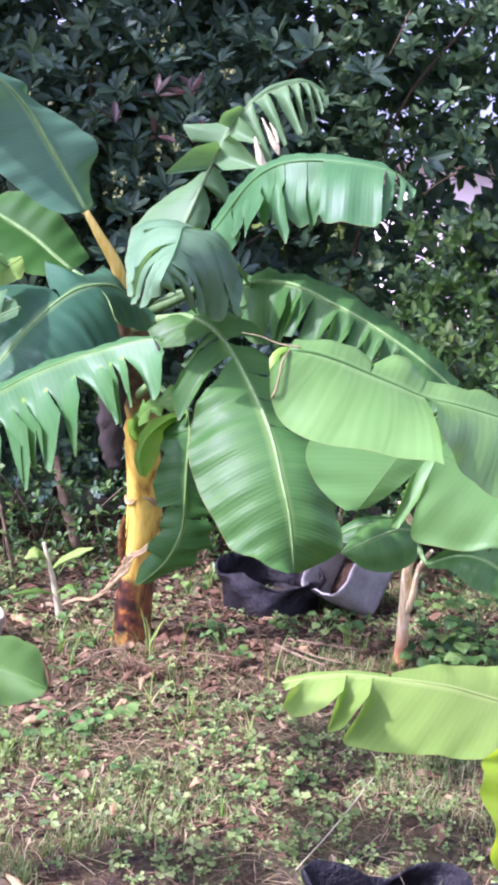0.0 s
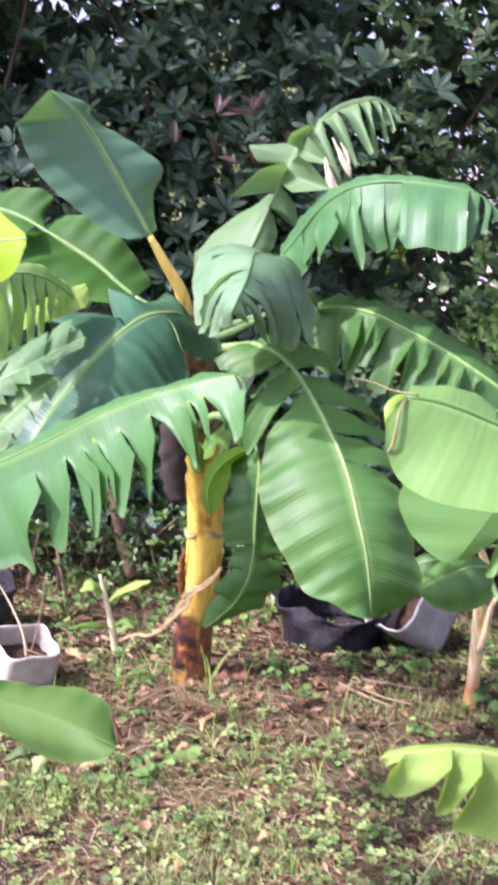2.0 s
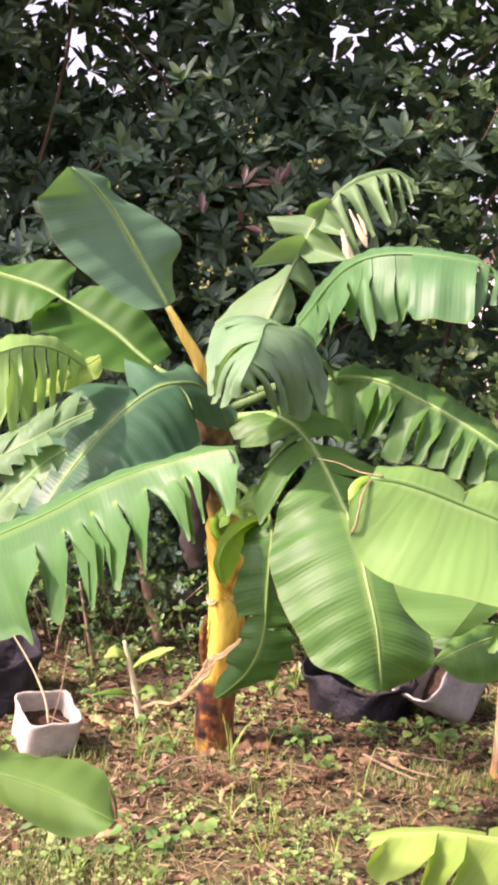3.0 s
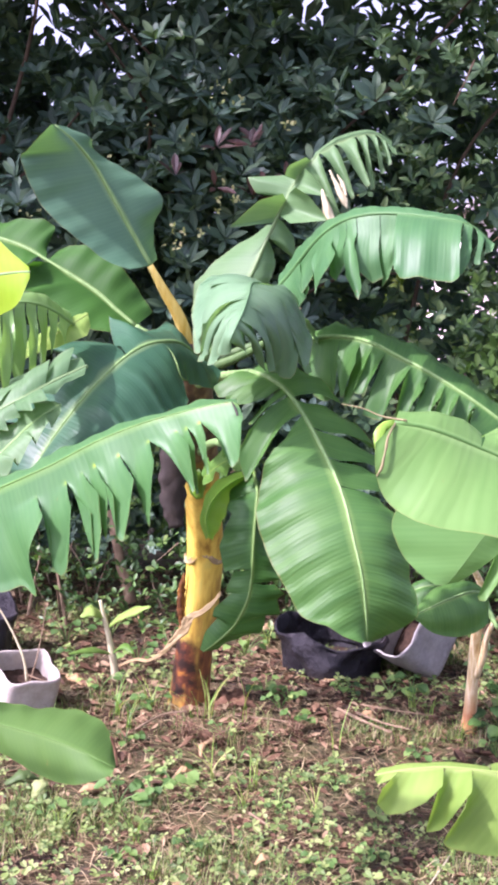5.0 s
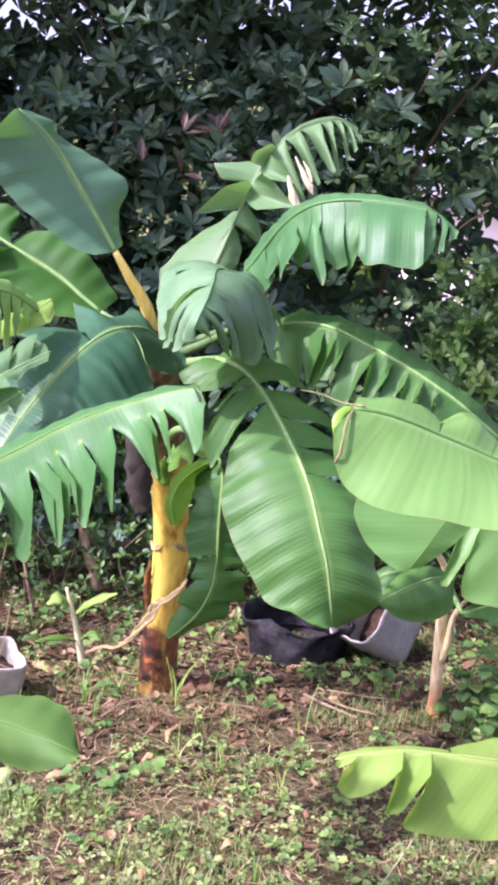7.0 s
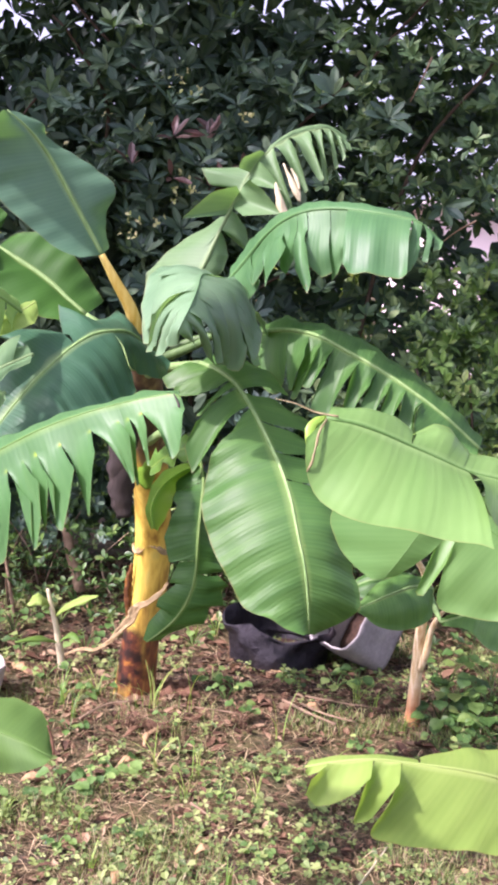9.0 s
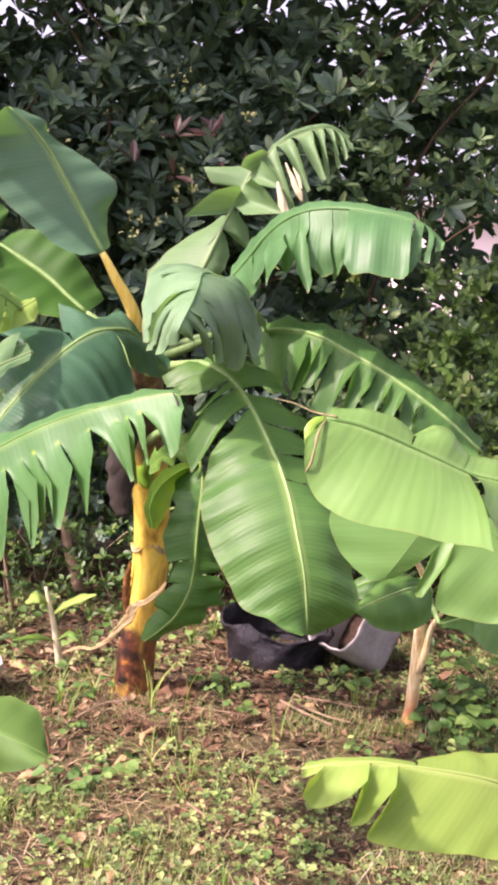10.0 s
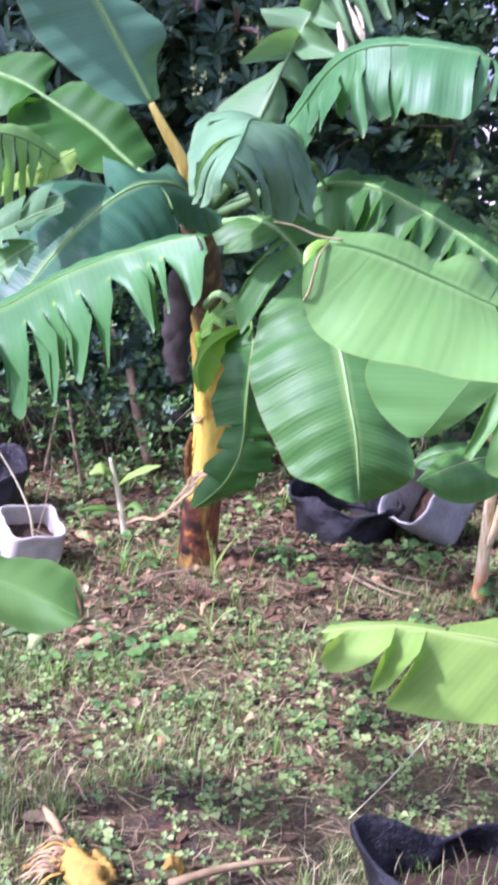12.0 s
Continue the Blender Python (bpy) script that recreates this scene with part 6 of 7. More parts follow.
def build_undergrowth():
    rng = random.Random(73)
    low = thing("undergrowth", "low broad-leaved undergrowth at the hedge foot", "undergrowth", kind="stuff", at=(0.3, 1.2, 0))

    def keep(x, y, z):
        edge = 0.45 + 0.2 * noise.noise((x * 1.6, 2.0, 0.0)) - (0.35 if x > 0.95 else 0)
        h = 0.22 + 0.55 * min(1, max(0, (y - edge) / 0.6)) + 0.2 * noise.noise((x * 3, y * 3, 1.0))
        return y > edge + 0.2 and z < h and noise.noise((x * 3.3, y * 3.3, z * 3.3)) > -0.3

    pts = fill(rng, 2700, ((-2.2, 2.4), (0.4, 1.6), (0.03, 0.8)), keep)
    v, f = leaf_cloud(rng, pts, outward(rng, pts, (0, -0.3, 0.8)), (3, 6), (0.02, 0.046), (0.6, 1.4), 0.5)
    tagged(link_mesh("foliage", v, f, M_SHRUB, low, smooth=False), kind="stuff")
    parts = []
    for i in range(60):
        x, y = rng.uniform(-1.6, 1.8), rng.uniform(0.75, 1.7)
        h = rng.uniform(0.2, 0.7)
        pts = curve_points([(x, y, -0.01), (x + rng.uniform(-0.1, 0.1), y + rng.uniform(-0.1, 0.05), h * 0.5), (x + rng.uniform(-0.2, 0.2), y - rng.uniform(0, 0.2), h)], 7)
        parts.append(tube_data(pts, np.linspace(0.005, 0.0018, 7), 5))
    v, f = merge(parts)
    tagged(link_mesh("stems", v, f, M_TWIG, low), kind="stuff")


def build_background():
    """Sunlit bushes and a pink house beyond the hedge, glimpsed through its gaps."""
    rng = random.Random(74)
    far = thing("far_bushes", "sunlit bushes beyond the hedge", "bushes", kind="stuff", at=(1, 6, 0))
    pts = fill(rng, 1500, ((-5, 7), (5.0, 6.5), (0.05, 2.35)), lambda x, y, z: z < (1.9 if x < 1.4 else 1.1) + 0.4 * noise.noise((x * 0.8, 0, 0)) and noise.noise((x, y, z)) > -0.35)
    v, f = leaf_cloud(rng, pts, outward(rng, pts), (4, 7), (0.12, 0.25), (0.5, 1.3), 0.5)
    tagged(link_mesh("foliage", v, f, M_FARLEAF, far, smooth=False), kind="stuff")
    house = thing("house", "low pink stucco house with a grey roof", "house", at=(6.0, 16, 0))

    def box(name, x0, x1, y0, y1, z0, z1, mat, parent, label=""):
        bm = bmesh.new()
        bmesh.ops.create_cube(bm, size=1)
        bmesh.ops.transform(bm, matrix=Matrix.LocRotScale(((x0 + x1) / 2, (y0 + y1) / 2, (z0 + z1) / 2), None, (x1 - x0, y1 - y0, z1 - z0)), verts=bm.verts)
        bmesh.ops.bevel(bm, geom=bm.edges[:], offset=0.012, segments=1, affect="EDGES")
        me = bpy.data.meshes.new(name)
        bm.to_mesh(me)
        bm.free()
        me.materials.append(mat)
        ob = new(name, me)
        ob.parent = parent
        if parent.type == "EMPTY":
            ob.matrix_parent_inverse = Matrix.Translation(-parent.location)
        if label:
            tagged(ob, label)
        return ob

    wall = box("wall", 3.2, 9.0, 14, 19, -0.05, 2.7, M_PINK, house, "pink stucco wall")
    verts = [(2.9, 13.6, 2.7), (9.3, 13.6, 2.7), (9.3, 19.4, 2.7), (2.9, 19.4, 2.7), (4.5, 16.5, 3.5), (7.7, 16.5, 3.5)]
    link_mesh("roof", verts, [(0, 1, 5, 4), (1, 2, 5), (2, 3, 4, 5), (3, 0, 4), (3, 2, 1, 0)], M_ROOF, house, "grey hipped roof", smooth=False)
    w = box("window", 5.4, 6.6, 13.94, 14.02, 0.9, 2.1, M_TRIM, wall, "white window frame")
    w2 = box("pane", 5.48, 6.52, 13.92, 13.96, 0.98, 2.02, M_PANE, wall, "dark window pane")


build_hedge()
build_bare_twigs()
build_shrub()
build_undergrowth()
build_background()


# ---- ground cover ----
def cover_patch(x, y):
    return noise.noise((x * 2.1, y * 2.1, 11.0)) + 0.6 * noise.noise((x * 5.3, y * 5.3, 17.0))


def build_litter():
    rng = random.Random(81)
    verts, faces = [], []
    for _ in range(23000):
        x, y = rng.uniform(-1.5, 2.0), rng.uniform(-2.2, 1.9)
        dens = (0.42 if y > -1.2 else 0.14) + 0.65 * math.exp(-((y - 0.1) / 0.6) ** 2) + (0.3 if y > 0.7 else 0)
        if rng.random() > dens:
            continue
        z = ground_z(x, y) + rng.uniform(0.002, 0.016)
        ln, a = rng.uniform(0.010, 0.040) * (1.6 if rng.random() < 0.15 else 1), rng.uniform(0, 6.28)
        w = ln * rng.uniform(0.14, 0.36)
        d, s = np.array((math.cos(a), math.sin(a), rng.uniform(-0.25, 0.35))), np.array((-math.sin(a), math.cos(a), rng.uniform(-0.3, 0.3)))
        o, curl, q = np.array((x, y, z)), rng.uniform(0.1, 1.0) * w, len(verts)
        up = np.array((0, 0, 1.0))
        verts += [o - d * ln * 0.5, o - d * ln * 0.15 + s * w + up * curl, o - d * ln * 0.15, o - d * ln * 0.15 - s * w + up * curl,
                  o + d * ln * 0.22 + s * w * 0.8 + up * curl, o + d * ln * 0.22 + up * curl * 0.2, o + d * ln * 0.22 - s * w * 0.8 + up * curl * 1.3, o + d * ln * 0.5 + up * curl]
        faces += [(q, q + 2, q + 1), (q, q + 3, q + 2), (q + 1, q + 2, q + 5, q + 4), (q + 2, q + 3, q + 6, q + 5), (q + 4, q + 5, q + 7), (q + 5, q + 6, q + 7)]
    tagged(link_mesh("leaf_litter", verts, faces, M_LITTER, smooth=False), "brown and reddish dead leaves on the soil", "leaf litter", kind="stuff")


def blade(verts, faces, o, d, lean, h, w, segs=4):
    side = np.array((-d[1], d[0], 0.0))
    q = len(verts)
    for i in range(segs):
        t = i / segs
        c = o + np.array((0, 0, 1.0)) * (h * (t - 0.35 * lean * t * t)) + d * (h * lean * t * t)
        verts.extend([c - side * (w * (1 - 0.7 * t)), c + side * (w * (1 - 0.7 * t))])
        if i:
            faces.append((q + 2 * i - 2, q + 2 * i - 1, q + 2 * i + 1, q + 2 * i))
    verts.append(o + np.array((0, 0, 1.0)) * (h * (1 - 0.35 * lean)) + d * (h * lean))
    faces.append((q + 2 * segs - 2, q + 2 * segs - 1, q + 2 * segs))


def build_straw():
    rng = random.Random(82)
    verts, faces = [], []
    for _ in range(30000):
        x, y = rng.uniform(-1.4, 1.8), rng.uniform(-2.2, 0.9)
        mound = math.exp(-((x - 0.1) ** 2 + (y + 0.25) ** 2) / 0.12)
        if rng.random() > 0.35 + 0.6 * mound + (0.3 if -1.3 < y < -0.55 else 0.05 if y < -1.3 else 0):
            continue
        a, ln = rng.uniform(0, 6.28), rng.uniform(0.03, 0.11)
        d = np.array((math.cos(a), math.sin(a), 0.0))
        o = np.array((x, y, ground_z(x, y) + 0.004))
        s, w = np.array((-d[1], d[0], 0.0)), rng.uniform(0.0005, 0.0014)
        q, arch = len(verts), rng.uniform(0.0, 0.016)
        for t in (0, 0.33, 0.66, 1):
            c = o + d * (ln * t) + np.array((0, 0, arch * math.sin(3.14 * t) + 0.012 * t * rng.random())) + s * (rng.uniform(-0.003, 0.003))
            verts.extend([c - s * w, c + s * w])
        faces += [(q, q + 1, q + 3, q + 2), (q + 2, q + 3, q + 5, q + 4), (q + 4, q + 5, q + 7, q + 6)]
    tagged(link_mesh("dry_straw", verts, faces, M_STRAW, smooth=False), "dry tan grass straw strewn over the soil", "straw", kind="stuff")


def build_clover():
    rng = random.Random(83)
    verts, faces, stems = [], [], []
    placed = 0
    while placed < 5200:
        x, y = rng.uniform(-1.4, 1.9), rng.uniform(-2.2, 1.2)
        near = 0.34 if y < -0.45 else (0.05 if y < 0.25 and abs(x - 0.3) < 0.7 else 0.22)
        if y < -1.25:
            near = 0.26
        if cover_patch(x, y) < 0.28 - near * 1.5 or rng.random() > near + 0.35:
            continue
        placed += 1
        big = rng.random() < 0.12
        h, r = rng.uniform(0.008, 0.035) * (1.5 if big else 1), rng.uniform(0.0040, 0.0082) * (1.8 if big else 1)
        base = np.array((x, y, ground_z(x, y)))
        top = base + np.array((rng.uniform(-0.012, 0.012), rng.uniform(-0.012, 0.012), h))
        tip = np.array((rng.uniform(-0.4, 0.4), rng.uniform(-0.7, 0.2), 1.0))
        tip /= np.linalg.norm(tip)
        e1 = np.cross(tip, (1, 0.2, 0))
        e1 /= np.linalg.norm(e1)
        e2, a0 = np.cross(tip, e1), rng.uniform(0, 6.28)
        for i in range(3):
            a = a0 + i * 2.094
            c = top + (e1 * math.cos(a) + e2 * math.sin(a)) * r
            q = len(verts)
            dirn = e1 * math.cos(a) + e2 * math.sin(a)
            perp = np.cross(tip, dirn)
            verts += [top, c + perp * r * 0.75 + tip * r * 0.25, c + dirn * r * 0.85 + perp * r * 0.55 + tip * r * 0.2, c + dirn * r * 0.75, c + dirn * r * 0.85 - perp * r * 0.55 + tip * r * 0.2, c - perp * r * 0.75 + tip * r * 0.25]
            faces += [(q, q + 1, q + 2, q + 3), (q, q + 3, q + 4, q + 5)]
        q = len(verts)
        verts += [base, base + np.array((0.0012, 0, 0)), top]
        faces.append((q, q + 1, q + 2))
    tagged(link_mesh("clover", verts, faces, M_CLOVER, smooth=False), "patches of small three-leaved clover", "clover", kind="stuff")


def build_grass():
    rng = random.Random(84)
    verts, faces = [], []
    tufts = 0
    while tufts < 4200:
        x, y = rng.uniform(-1.4, 1.9), rng.uniform(-2.2, 1.0)
        if noise.noise((x * 2.6, y * 2.6, 31.0)) < (0.25 if y < -1.4 else -0.08 if y < -0.75 and x < 0.25 else 0.06 if y < -0.75 else 0.26 if y < -0.3 else 0.2):
            continue
        if math.exp(-((x - 0.1) ** 2 + (y + 0.25) ** 2) / 0.12) > 0.25 and rng.random() < 0.85:
            continue
        tufts += 1
        for _ in range(rng.randint(3, 8)):
            a = rng.uniform(0, 6.28)
            blade(verts, faces, np.array((x + rng.uniform(-0.02, 0.02), y + rng.uniform(-0.02, 0.02), ground_z(x, y) - 0.003)), np.array((math.cos(a), math.sin(a), 0.0)), rng.uniform(0.2, 0.95), rng.uniform(0.018, 0.075), rng.uniform(0.0008, 0.0018))
    while tufts < 9000:
        x, y = rng.uniform(-4.5, 5.0), rng.uniform(-6.0, 2.5)
        if (-1.4 < x < 1.9 and -2.2 < y < 1.0) or noise.noise((x * 1.3, y * 1.3, 31.0)) < -0.1:
            continue
        tufts += 1
        for _ in range(4):
            a = rng.uniform(0, 6.28)
            blade(verts, faces, np.array((x + rng.uniform(-0.04, 0.04), y + rng.uniform(-0.04, 0.04), ground_z(x, y) - 0.003)), np.array((math.cos(a), math.sin(a), 0.0)), rng.uniform(0.3, 0.95), rng.uniform(0.03, 0.08), rng.uniform(0.0015, 0.003), 3)
    tagged(link_mesh("grass", verts, faces, M_GRASS, smooth=False), "thin sparse grass, green and straw coloured", "grass", kind="stuff")


def grass_tuft(x, y, count, height, seed, lean=(0.15, 0.9)):
    rng = random.Random(seed)
    verts, faces = [], []
    for _ in range(count):
        a = rng.uniform(0, 6.28)
        blade(verts, faces, np.array((x + rng.uniform(-0.012, 0.012), y + rng.uniform(-0.012, 0.012), ground_z(x, y) - 0.003)), np.array((math.cos(a), math.sin(a), 0.0)), rng.uniform(*lean), height * rng.uniform(0.55, 1.1), rng.uniform(0.0015, 0.0028), 6)
    tagged(link_mesh("grass_tuft", verts, faces, M_TUFT, smooth=False), "tuft of long green grass blades", "grass tuft", "grass tufts")


def weed(x, y, leaves, size, height, seed, mat=None):
    """A broad-leaved weed: leaf stalks from one root, each with a rounded leaf."""
    rng = random.Random(seed)
    plant = thing("weed", "low broad-leaved green weed growing in the soil", "weed", "broad-leaved weeds", at=(x, y, ground_z(x, y)))
    for i in range(leaves):
        a = 2.4 * i + rng.uniform(-0.5, 0.5)
        out = rng.uniform(0.3, 1.0) * height * 1.1
        tip = np.array((x + math.cos(a) * out, y + math.sin(a) * out, ground_z(x, y) + height * rng.uniform(0.5, 1.1)))
        base = np.array((x, y, ground_z(x, y) - 0.004))
        pts = curve_points([base, (base + tip) / 2 + np.array((0, 0, height * 0.18)), tip], 6)
        v1, f1 = tube_data(pts, np.linspace(0.0022, 0.0012, 6), 5)
        d = np.array((math.cos(a), math.sin(a) - 0.4, rng.uniform(-0.4, 0.1)))
        d /= np.linalg.norm(d)
        s = np.cross(d, (0, -0.3, 1))
        s /= np.linalg.norm(s)
        up = np.cross(s, d)
        ln = size * rng.uniform(0.7, 1.2)
        verts, faces = [tip], []
        rows = 6
        for r in range(1, rows + 1):
            t = r / rows
            w = ln * 0.48 * math.sin(math.pi * min(1, t * 0.93 + 0.06)) ** 0.75
            for j in range(-2, 3):
                verts.append(tip + d * (ln * t) + s * (w * j / 2) + up * (abs(j) * w * 0.12 - ln * 0.18 * t * t + 0.04 * ln * math.sin(r * 2.1 + j)))
        for j in range(4):
            faces.append((0, 2 + j, 1 + j))
        for r in range(rows - 1):
            for j in range(4):
                k = 1 + r * 5 + j
                faces.append((k, k + 1, k + 6, k + 5))
        v, f = merge([(v1, f1), (verts, faces)])
        link_mesh("leaf", v, f, mat or M_WEED, plant)


def build_weeds():
    rng = random.Random(85)
    spots = [(0.02, -0.62, 6, 0.05, 0.06), (-0.12, -0.78, 7, 0.055, 0.07), (-0.03, -0.72, 6, 0.05, 0.07), (0.37, -0.15, 4, 0.045, 0.05), (0.33, -0.02, 5, 0.04, 0.06), (0.36, 0.05, 5, 0.045, 0.06),
             (0.28, 0.12, 6, 0.05, 0.06), (0.56, 0.18, 4, 0.05, 0.05), (0.72, 0.18, 5, 0.06, 0.06), (0.80, 0.22, 5, 0.06, 0.07), (1.05, -0.05, 7, 0.06, 0.10), (1.1, 0.05, 7, 0.06, 0.12),
             (1.18, -0.12, 7, 0.06, 0.09), (1.25, 0.1, 7, 0.055, 0.14), (1.02, -0.16, 8, 0.055, 0.08), (1.08, -0.2, 8, 0.055, 0.07), (1.14, 0.0, 8, 0.06, 0.11), (1.2, -0.22, 8, 0.055, 0.08), (1.28, -0.02, 8, 0.06, 0.12), (1.12, 0.25, 6, 0.05, 0.16), (1.35, -0.1, 7, 0.06, 0.09), (1.3, 0.3, 6, 0.05, 0.15), (-0.1, -0.02, 4, 0.05, 0.05), (-0.16, -0.1, 5, 0.04, 0.05),
             (-0.3, 0.1, 6, 0.045, 0.07), (-0.42, 0.35, 6, 0.045, 0.09), (-0.2, 0.42, 6, 0.045, 0.10), (-0.1, 0.6, 6, 0.045, 0.08), (-0.5, 0.6, 6, 0.05, 0.1), (-0.34, 0.72, 6, 0.05, 0.11), (0.2, 0.55, 5, 0.045, 0.08),
             (0.1, -0.98, 6, 0.035, 0.04), (0.32, -0.72, 6, 0.032, 0.04), (0.2, -0.45, 5, 0.03, 0.04), (0.48, -0.6, 5, 0.03, 0.04), (-0.08, -1.05, 6, 0.032, 0.04), (0.42, -1.05, 6, 0.03, 0.035), (0.55, -1.0, 6, 0.03, 0.035),
             (0.15, -0.3, 5, 0.032, 0.045), (-0.15, -0.35, 6, 0.035, 0.05), (0.75, -0.35, 6, 0.035, 0.05), (1.15, -0.35, 6, 0.04, 0.06), (1.0, -0.3, 5, 0.035, 0.05), (-0.65, -0.1, 6, 0.045, 0.06), (-0.75, -0.5, 6, 0.045, 0.06), (-0.35, -0.55, 7, 0.04, 0.06), (-0.3, -0.85, 7, 0.035, 0.05)]
    for i, (x, y, n, s, h) in enumerate(spots):
        weed(x, y, n + 2, s * (0.68 if x < 1 else 0.85), h * 0.9, 300 + i, M_SHRUB if x > 1 or i % 4 == 3 else None)
    for i, (x, y, n, h) in enumerate([(0.095, -0.17, 13, 0.2), (0.05, -0.17, 5, 0.15), (0.215, -0.2, 2, 0.26), (0.13, -0.6, 5, 0.14), (0.42, -0.75, 6, 0.13), (0.62, -0.55, 6, 0.12), (-0.05, -0.95, 7, 0.1), (0.02, -1.15, 7, 0.09), (0.35, -1.2, 8, 0.09), (-0.4, -0.3, 6, 0.14), (0.5, -0.3, 3, 0.17), (-0.2, -0.12, 8, 0.16), (-0.1, -0.05, 7, 0.14), (0.78, 0.05, 10, 0.12), (0.83, -0.02, 10, 0.11), (-0.15, -0.25, 6, 0.13), (0.25, -0.6, 9, 0.13), (0.22, -0.75, 9, 0.12), (-0.25, -0.9, 10, 0.1), (0.17, -0.35, 5, 0.12), (0.9, -0.2, 8, 0.1), (0.75, -1.0, 9, 0.08), (0.2, 0.6, 14, 0.13), (0.28, 0.66, 12, 0.12)]):
        grass_tuft(x, y, n, h, 400 + i)


def sprout():
    p = thing("banana_sprout", "slender banana sprout with pale stalk and small leaves", "sprout", at=(-0.256, 0.221, 0))
    tube("stalk", [(-0.254, 0.221, -0.017), (-0.266, 0.221, 0.067), (-0.284, 0.221, 0.160), (-0.305, 0.221, 0.241), (-0.318, 0.221, 0.292)], 0.016, 0.006, M_PALEDRY, p, "pale cream stalk", wobble=0.06)
    for pts, w, seed in (([(-0.301, 0.221, 0.231), (-0.337, 0.191, 0.265), (-0.376, 0.161, 0.246)], (0.004, 0.034, 0.006), 1), ([(-0.292, 0.221, 0.190), (-0.248, 0.201, 0.239), (-0.186, 0.171, 0.277), (-0.130, 0.141, 0.300)], (0.003, 0.018, 0.024, 0.003), 2), ([(-0.274, 0.221, 0.098), (-0.327, 0.141, 0.138), (-0.397, 0.061, 0.145)], (0.003, 0.02, 0.003), 3), ([(-0.274, 0.221, 0.098), (-0.225, 0.171, 0.147), (-0.184, 0.131, 0.131)], (0.003, 0.018, 0.003), 4)):
        ribbon("leaf", pts, w, M_TUFT, p, "", 14, 0.25, seed, (0, -0.6, 1))


# ---- bags and debris ----
def grow_bag(name, x, y, half, height, mat, label, soil, turn=0.0, square=0.6, crumple=0.01, dip=0.0, seed=1, tip=None, group=""):
    """An open cloth bag with thick, crumpled walls, a turned rim and soil inside."""
    rng = random.Random(seed)
    bag = thing(name, label, "grow bag", group, at=(x, y, 0))
    n, rows = 40, 12
    ph = [rng.uniform(0, 6.28) for _ in range(6)]

    def ring(t, inset):
        pts = []
        for k in range(n):
            a = 2 * math.pi * k / n
            c, s = math.cos(a), math.sin(a)
            e = (abs(c) ** (2 / (1 - square * 0.75)) + abs(s) ** (2 / (1 - square * 0.75))) ** (-(1 - square * 0.75) / 2) if square else 1
            r = half * e * (0.93 + 0.07 * t) - inset
            r += crumple * (math.sin(3 * a + ph[0] + 4 * t) + 0.7 * math.sin(7 * a + ph[1] - 6 * t) + 0.4 * math.sin(11 * a + ph[2] + 9 * t)) * (0.3 + t)
            z = height * t + (crumple * 1.6 * math.sin(2 * a + ph[3]) + crumple * math.sin(5 * a + ph[4]) - dip * max(0, -math.sin(a + radians(turn)))) * t**2
            pts.append((r * c, r * s, max(z, 0)))
        return pts

    verts, faces = [], []
    layers = [ring(i / (rows - 1), 0) for i in range(rows)] + [[(p[0] * 0.99, p[1] * 0.99, p[2] + 0.004) for p in ring(1, 0.003)]] + [ring(i / (rows - 1), 0.008) for i in range(rows - 1, 2, -1)]
    for ly in layers:
        verts.extend(ly)
    for i in range(len(layers) - 1):
        for k in range(n):
            faces.append((i * n + k, i * n + (k + 1) % n, (i + 1) * n + (k + 1) % n, (i + 1) * n + k))
    faces.append(tuple(range(n))[::-1])
    m = pose(x, y, 0, 0, 0, turn) if tip is None else pose(x, y, tip[3], *tip[:3])
    body = link_mesh("cloth", [m @ Vector(v) for v in verts], faces, mat, bag)
    if soil:
        sv, sf = [m @ Vector((0, 0, height * soil))], []
        for q in range(1, 6):
            for k in range(n):
                p = ring(soil, 0.009)[k]
                f = q / 5
                sv.append(m @ Vector((p[0] * f, p[1] * f, height * soil + 0.012 * noise.noise((p[0] * f * 30 + seed, p[1] * f * 30, 0)))))
        sf += [(0, 1 + k, 1 + (k + 1) % n) for k in range(n)]
        for q in range(4):
            for k in range(n):
                sf.append((1 + q * n + k, 1 + (q + 1) * n + k, 1 + (q + 1) * n + (k + 1) % n, 1 + q * n + (k + 1) % n))
        link_mesh("soil", sv, sf, M_POTSOIL, bag, "dark reddish potting soil")
    return bag


